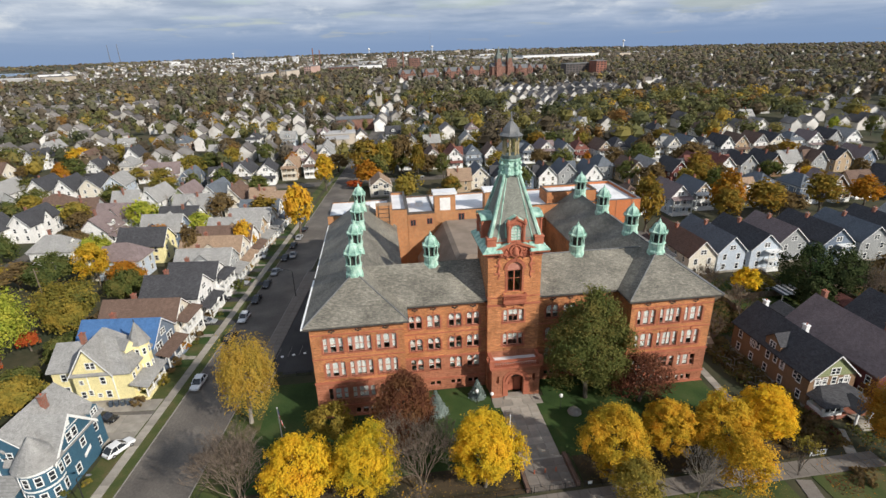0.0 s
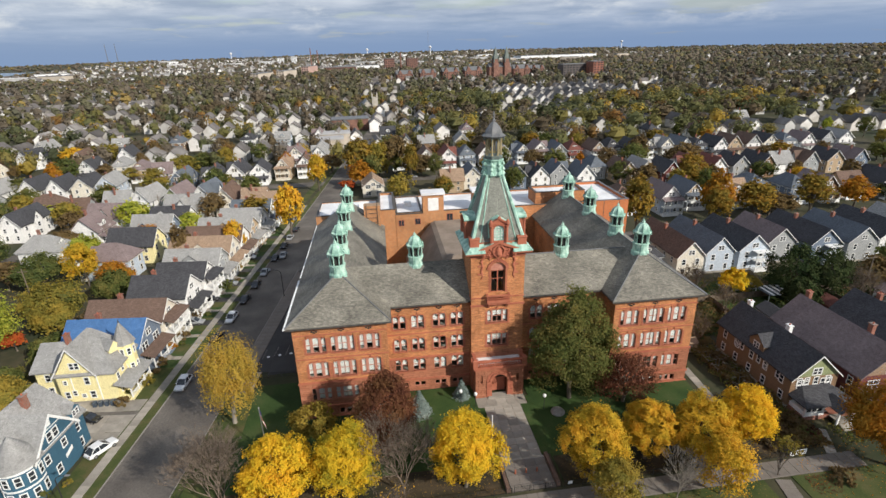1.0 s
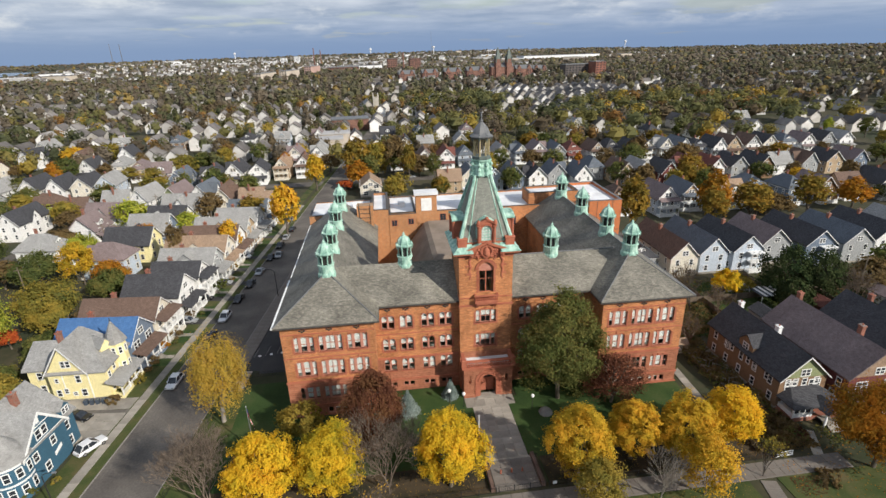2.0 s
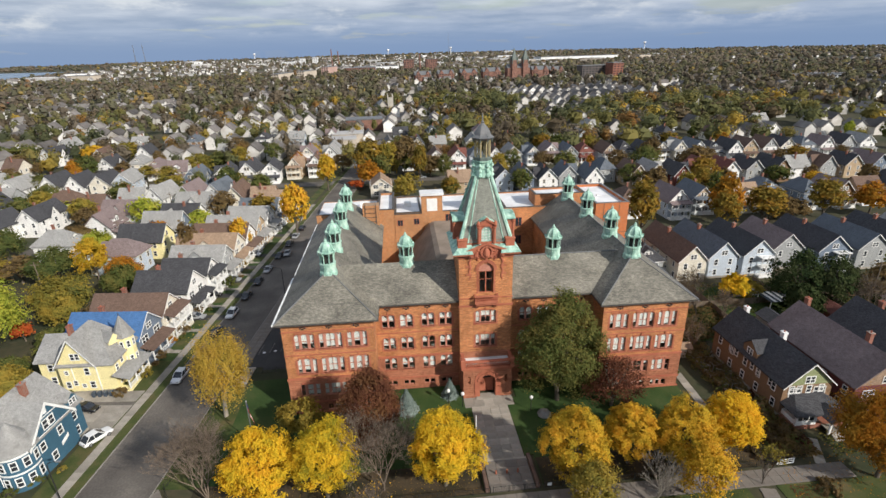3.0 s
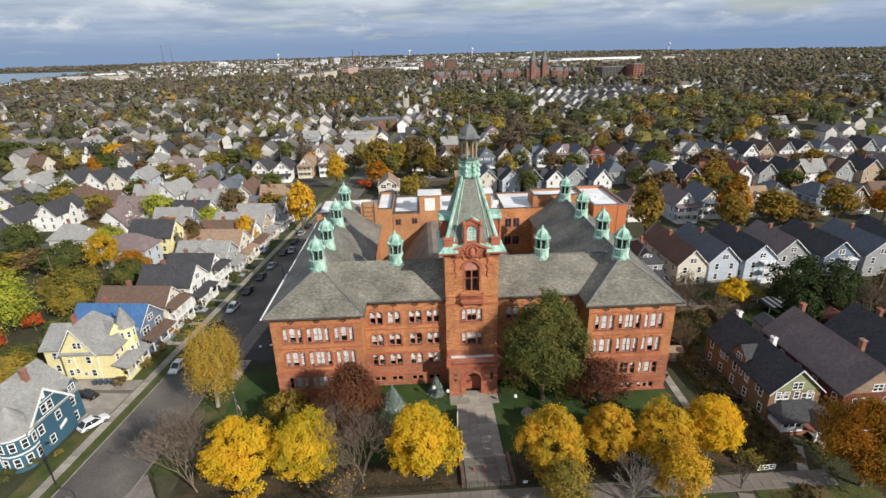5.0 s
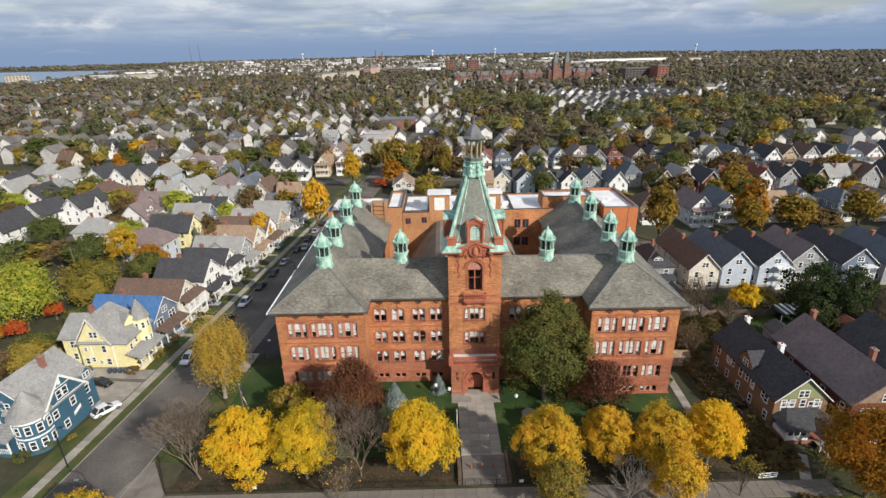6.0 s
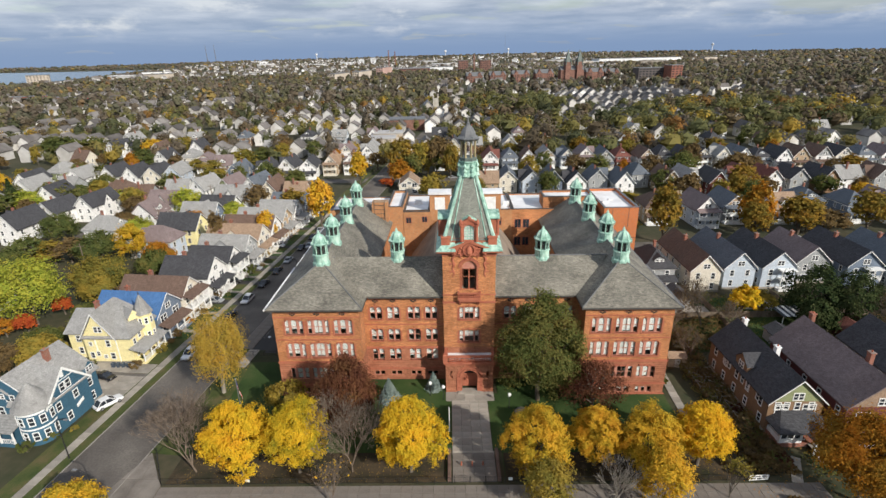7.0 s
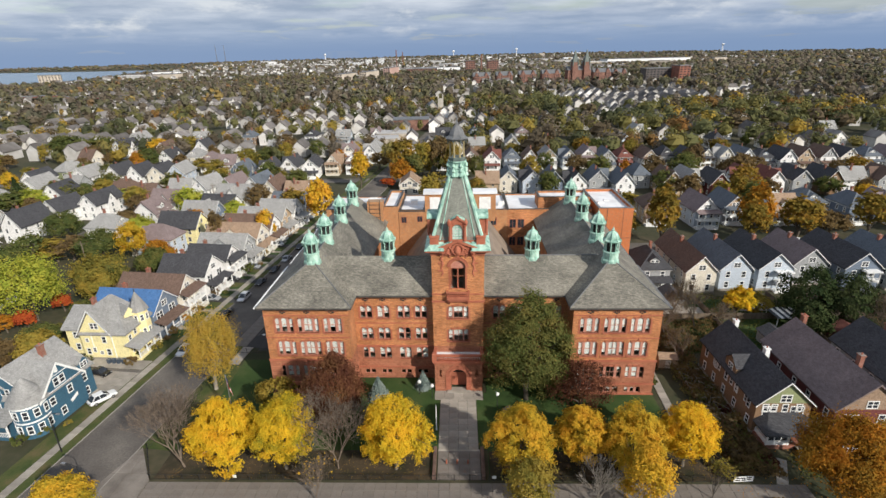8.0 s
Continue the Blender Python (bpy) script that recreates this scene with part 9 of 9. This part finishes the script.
q = STREET @ Vector((5.1, 48, 0))
street_lamp(q.x, q.y, 6.8, 2.4, -6)
q = STREET @ Vector((-6.6, -18, 0))
street_lamp(q.x, q.y, 7.0, 1.6, 174)
q = STREET @ Vector((6.4, -27, 0))
street_lamp(q.x, q.y, 7.0, 1.6, -6)
for x, y, h in ((-58.5, 82, 10), (-59, 48, 10), (-59, 14, 10), (-59, 116, 10)):
    q = STREET @ Vector((x, y, 0))
    e = thing("utility_pole", "weathered wooden utility pole", "utility pole", pose(q.x, q.y, 0))
    part("pole", Geo().lathe([(0.17, 0), (0.11, h)], 8), WOODPOLE, e)
    part("crossarm", Geo().box(-1.1, -0.06, h - 0.9, 1.1, 0.06, h - 0.76), WOODPOLE, e)
for x, y in ((64.5, 98.5), (119, 97)):
    e = thing("utility_pole", "weathered wooden utility pole", "utility pole", pose(x, y, 0))
    part("pole", Geo().lathe([(0.17, 0), (0.11, 10.5)], 8), WOODPOLE, e)
    part("crossarm", Geo().box(-1.1, -0.06, 9.6, 1.1, 0.06, 9.74), WOODPOLE, e)
# notice board by the railing: unreadable lines as bars
e = thing("notice_board", "low white banner on the school railing", "banner", pose(62.8, 52.2, 0, 0, 0, 3))
part("board", Geo().box(-1.4, -0.04, 0.35, 1.4, 0.04, 1.25), WHITE, e)
for i, (x0, x1, z) in enumerate(((-1.2, -0.5, 0.55), (-0.3, 0.4, 0.55), (0.5, 1.15, 0.6), (-1.1, 0.2, 0.9), (0.35, 1.1, 0.95))):
    part("bar", Geo().box(x0, -0.05, z, x1, -0.041, z + 0.2), CARPAINT["black"], e)
for s in (-1.3, 1.3):
    part("post", Geo().tube((s, 0.06, 0), (s, 0.06, 1.35), 0.04, 0.04, 6), IRON, e)
for x in (-11.6, 26.9, 51.0):
    e = thing("notice_plate", "small white plate on the railing", "sign", pose(x, 52.2, 0))
    part("plate", Geo().box(-0.3, -0.05, 0.7, 0.3, -0.01, 1.2), WHITE, e)
    part("stay", Geo().box(-0.03, -0.015, 0.0, 0.03, 0.015, 0.75), IRON, e)
# shed
e = thing("shed", "small pale wooden garden shed beside the school", "shed", pose(63.0, 82.0, 0, 0, 0, -4))
part("wall", Geo().box(-1.7, -1.3, 0, 1.7, 1.3, 2.1), SIDING["tan"], e)
part("roof", gable_roof(2.6, 3.4, 2.05, 0.7, 0.15, 0.08), SHINGLE["tan"], e).rotation_euler = (0, 0, math.pi / 2)
part("door", Geo().box(-0.5, -1.36, 0.05, 0.5, -1.3, 1.9), SIDING["cream"], e)
# garden beds with bare frames beside the school
e = thing("garden_frame", "bare timber trellis frames over garden beds", "trellis", pose(65.2, 72.5, 0))
for i in range(6):
    for j in range(2):
        x, y = j * 2.4 - 1.2, -8 + i * 2.9
        for dx, dy in ((0, 0), (1.7, 0), (0, 2), (1.7, 2)):
            part("stake", Geo().tube((x + dx, y + dy, 0), (x + dx, y + dy, 1.1), 0.05, 0.05, 5), BARK_PALE, e)
        part("bar", Geo().tube((x, y, 1.05), (x + 1.7, y, 1.05), 0.045, 0.045, 5), BARK_PALE, e)
        part("bar", Geo().tube((x, y + 2, 1.05), (x + 1.7, y, 1.05), 0.045, 0.045, 5), BARK_PALE, e)
        part("bar", Geo().tube((x, y, 1.05), (x, y + 2, 1.05), 0.045, 0.045, 5), BARK_PALE, e)
# rough shrubs along the east side and beneath the maples
for i, (x, y, rx, h, leaf) in enumerate([(66.5, 64, 1.6, 1.6, "brown"), (63.5, 62, 1.4, 1.4, "brown"), (67.5, 58.5, 2.0, 2.0, "brown"), (64, 57, 1.8, 1.6, "brown"), (68.6, 56.0, 1.4, 1.5, "maroon"), (67.6, 67.5, 1.0, 1.7, "maroon"), (66.8, 78, 1.4, 1.7, "brown"),
                                         (-45.8, 82.5, 1.3, 1.8, "brown"), (-43.4, 88, 1.2, 1.6, "olive"), (-42.0, 104, 1.6, 2.4, "brown"), (-43, 94.5, 1.3, 2.0, "brown"), (-38.5, 129, 1.8, 3.0, "green"), (-56, 84, 1.2, 1.2, "green"), (66, 47.5, 2.4, 0.9, "brown"), (60, 54.5, 1.5, 1.2, "brown")]):
    leafy("shrub", "rough autumn shrub in a garden bed", x, y, rx, rx, 0.05, h, leaf, 300 + i, 26, 30, 0.28, cat="shrub", trunk=0.05, group="garden shrubs")
for i, (sx, sy, rx, h, leaf) in enumerate([(-13.0, 12.2, 0.9, 1.3, "brown"), (-12.2, 13.8, 1.0, 1.1, "olive"), (-11.6, 16.0, 0.9, 1.0, "brown"), (-12.6, 24.4, 1.2, 1.6, "orange"), (-11.2, 26.0, 0.8, 1.0, "green"), (-12.8, 37.6, 1.3, 2.2, "brown"),
                                          (-10.8, 39.0, 0.9, 1.1, "green"), (-12.4, 52.8, 1.4, 2.6, "green"), (-10.4, 58.0, 1.0, 1.3, "brown"), (-12.6, 66.0, 1.2, 2.0, "amber"), (-12.8, -14.5, 1.3, 1.5, "green"), (-10.9, -12.0, 0.8, 0.9, "olive"), (-14.6, -17.5, 1.5, 2.2, "green"), (-13.4, 9.2, 0.8, 1.0, "green")]):
    q = STREET @ Vector((sx, sy, 0))
    leafy("shrub", "rough autumn shrub in a front garden", q.x, q.y, rx, rx, 0.05, h, leaf, 340 + i, 26, 30, 0.22, cat="shrub", trunk=0.05, group="garden shrubs")
# bins by the yellow house
for k in range(4):
    q = Vector((-50.6 + 1.0 * k, 82.9, 0))
    e = thing("wheelie_bin", "dark blue plastic wheeled bin", "bin", pose(q.x, q.y, 0.05), "wheeled bins")
    part("tub", Geo().add([(-0.25, -0.28, 0), (0.25, -0.28, 0), (0.25, 0.28, 0), (-0.25, 0.28, 0), (-0.3, -0.36, 0.95), (0.3, -0.36, 0.95), (0.3, 0.36, 0.95), (-0.3, 0.36, 0.95)], [(3, 2, 1, 0), (4, 5, 6, 7), (0, 1, 5, 4), (1, 2, 6, 5), (2, 3, 7, 6), (3, 0, 4, 7)]), CARPAINT["blue_grey"], e)
    part("lid", Geo().chamfer(-0.32, -0.38, 0.95, 0.32, 0.4, 1.05, 0.03), CARPAINT["blue_grey"], e)
# a boulder on the lawn
e = thing("boulder", "rough grey boulder on the lawn", "boulder", pose(30.6, 67.6, 0))
r = random.Random(4)
part("rock", Geo().lathe([(1.1, 0.0), (1.25, 0.3), (0.95, 0.7), (0.5, 0.95), (0.1, 1.02)], 9), KERB, e)
# fallen leaves on lawn and pavement
def litter(seed, n, x0, x1, y0, y1, leaf, size):
    r = np.random.RandomState(seed)
    p = np.stack([r.uniform(x0, x1, n), r.uniform(y0, y1, n), np.full(n, 0.16)], 1)
    me = leaf_mesh(p, np.tile(np.array([0, 0, 4.0]), (n, 1)), size, seed, "fallen_leaves")
    me.materials.append(LEAF[leaf])
    tagged(new("fallen_leaves", me), "fallen autumn leaves on the ground", "leaves", kind="stuff")


litter(1, 500, -22, 17, 52.6, 58, "amber", 0.13)
litter(2, 500, 27, 62, 52.6, 58, "amber", 0.13)
litter(3, 500, 60, 80, 44, 60, "orange", 0.18)
litter(4, 260, 60.5, 64.5, 45.2, 48.6, "maroon", 0.16)
litter(5, 300, 30, 54, 43.5, 48.8, "amber", 0.14)


# -- back gardens east of the school: garages, a striped car-port roof, board fences, lawns --
sheet("garden_lawn", "patchy garden grass behind the houses", "grass", ID, LAWN, [(67, 86, 130, 100), (66, 101, 118, 110)], 0.05)
sheet("garden_path", "pale concrete yard behind the houses", "yard", ID, CONCRETE, [(68.5, 100.2, 80, 106), (88, 104.0, 97, 109)], 0.06)


def garage(x, y, w, d, wall, roof, rz=0.0):
    e = thing("garage", "small wooden garage in a back garden", "garage", pose(x, y, 0, 0, 0, rz))
    part("wall", body(w, d, 2.5, 1.2), SIDING[wall], e)
    part("roof", gable_roof(w, d, 2.5, 1.2, 0.3, 0.15), SHINGLE[roof], e)
    part("door", Geo().box(-w * 0.35, -d / 2 - 0.05, 0, w * 0.35, -d / 2, 2.2), WHITE, e)


garage(74.2, 108.5, 4.2, 5.8, "grey", "charcoal")
garage(104.0, 90.0, 4.6, 6.2, "maroon", "red")
garage(88.0, 88.5, 4.4, 6.0, "grey", "charcoal", 180)
garage(122.0, 92.0, 4.6, 6.2, "white", "mauve", 180)
e = thing("car_port", "low car-port with a striped pale and dark roof", "car port", pose(95.5, 98.5, 0))
for sx in (-2.6, 2.6):
    for sy in (-2.2, 2.2):
        part("post", Geo().box(sx - 0.08, sy - 0.08, 0, sx + 0.08, sy + 0.08, 2.4), WHITE, e)
for k in range(8):
    part("roof_strip", Geo().box(-2.9 + k * 0.73, -2.6, 2.4, -2.9 + (k + 1) * 0.73, 2.6, 2.5 + 0.02 * (k % 2)), WHITE if k % 2 else SHINGLE["slate_blue"], e)


def board_fence(p, q):
    e = thing("board_fence", "weathered board fence between gardens", "fence", ID)
    p, q = Vector(p), Vector(q)
    n = max(2, round((q - p).length / 2.4))
    for i in range(n):
        a, b = p.lerp(q, i / n), p.lerp(q, (i + 0.96) / n)
        d = (b - a).normalized().cross(Vector((0, 0, 1))) * 0.03
        part("board", Geo().prism([a - d, b - d, b - d + Vector((0, 0, 1.6)), a - d + Vector((0, 0, 1.6))], d * 2), WOODPOLE, e)
        part("post", Geo().box(a.x - 0.06, a.y - 0.06, 0, a.x + 0.06, a.y + 0.06, 1.75), WOODPOLE, e)


for p, q in (((67.5, 100, 0), (130, 100.5, 0)), ((80.2, 84, 0), (80.4, 112, 0)), ((99, 84, 0), (99, 112, 0)), ((110, 84, 0), (110, 112, 0)), ((67.2, 84, 0), (67.4, 112, 0))):
    board_fence(p, q)


# -- tangled growth along the east boundary and in the gardens --
def undergrowth(seed, n, x0, x1, y0, y1, leaf, size, h, label):
    """Low ragged growth in mounds with gaps."""
    r = np.random.RandomState(seed)
    p = np.stack([r.uniform(x0, x1, n), r.uniform(y0, y1, n)], 1)
    b = np.sin(p[:, 0] * 1.3 + seed) * np.sin(p[:, 1] * 1.1 + 2 * seed) + 0.6 * np.sin(p[:, 0] * 0.5 - p[:, 1] * 0.7)
    z = 0.12 + h * np.clip(0.45 + 0.45 * b, 0.04, 1.3) * r.uniform(0.3, 1.1, n)
    pts = np.column_stack([p, z])
    me = leaf_mesh(pts, np.tile(np.array([0, 0, 1.0]), (n, 1)) + 0.6 * r.normal(size=(n, 3)), size, seed, "undergrowth")
    me.materials.append(LEAF[leaf])
    tagged(new("undergrowth", me), label, "undergrowth", kind="stuff")


# real growth, spread thicker to darken gardens that lie in cloud shade
BR, GR = "tangled brown undergrowth along the garden boundary", "dark green ivy and shrubs in the gardens"
for i, (n, x0, x1, y0, y1, leaf, size, h, la) in enumerate([
        (5200, 63.4, 69.0, 54, 100, "brown", 0.42, 1.8, BR), (2200, 62.5, 69.0, 54, 100, "green", 0.36, 1.6, GR), (2600, 59.5, 66.5, 80, 112, "brown", 0.42, 2.2, BR),
        (2400, 69, 81, 86, 99.5, "brown", 0.4, 1.4, BR), (1800, 69, 98, 84, 99.5, "green", 0.36, 1.2, GR), (2600, 99.5, 132, 84, 99, "brown", 0.42, 1.8, BR), (2400, 99.5, 132, 86, 111, "pine", 0.4, 2.0, GR),
        (1500, 81, 110, 101, 112, "green", 0.36, 1.2, GR), (1900, 62.5, 70, 53.2, 60.5, "brown", 0.36, 0.7, BR), (1500, 78.5, 95, 53.2, 58.5, "brown", 0.36, 0.9, BR), (900, 72, 92, 53.0, 57.5, "green", 0.34, 0.8, GR)]):
    undergrowth(300 + i, n, x0, x1, y0, y1, leaf, size, h, la)
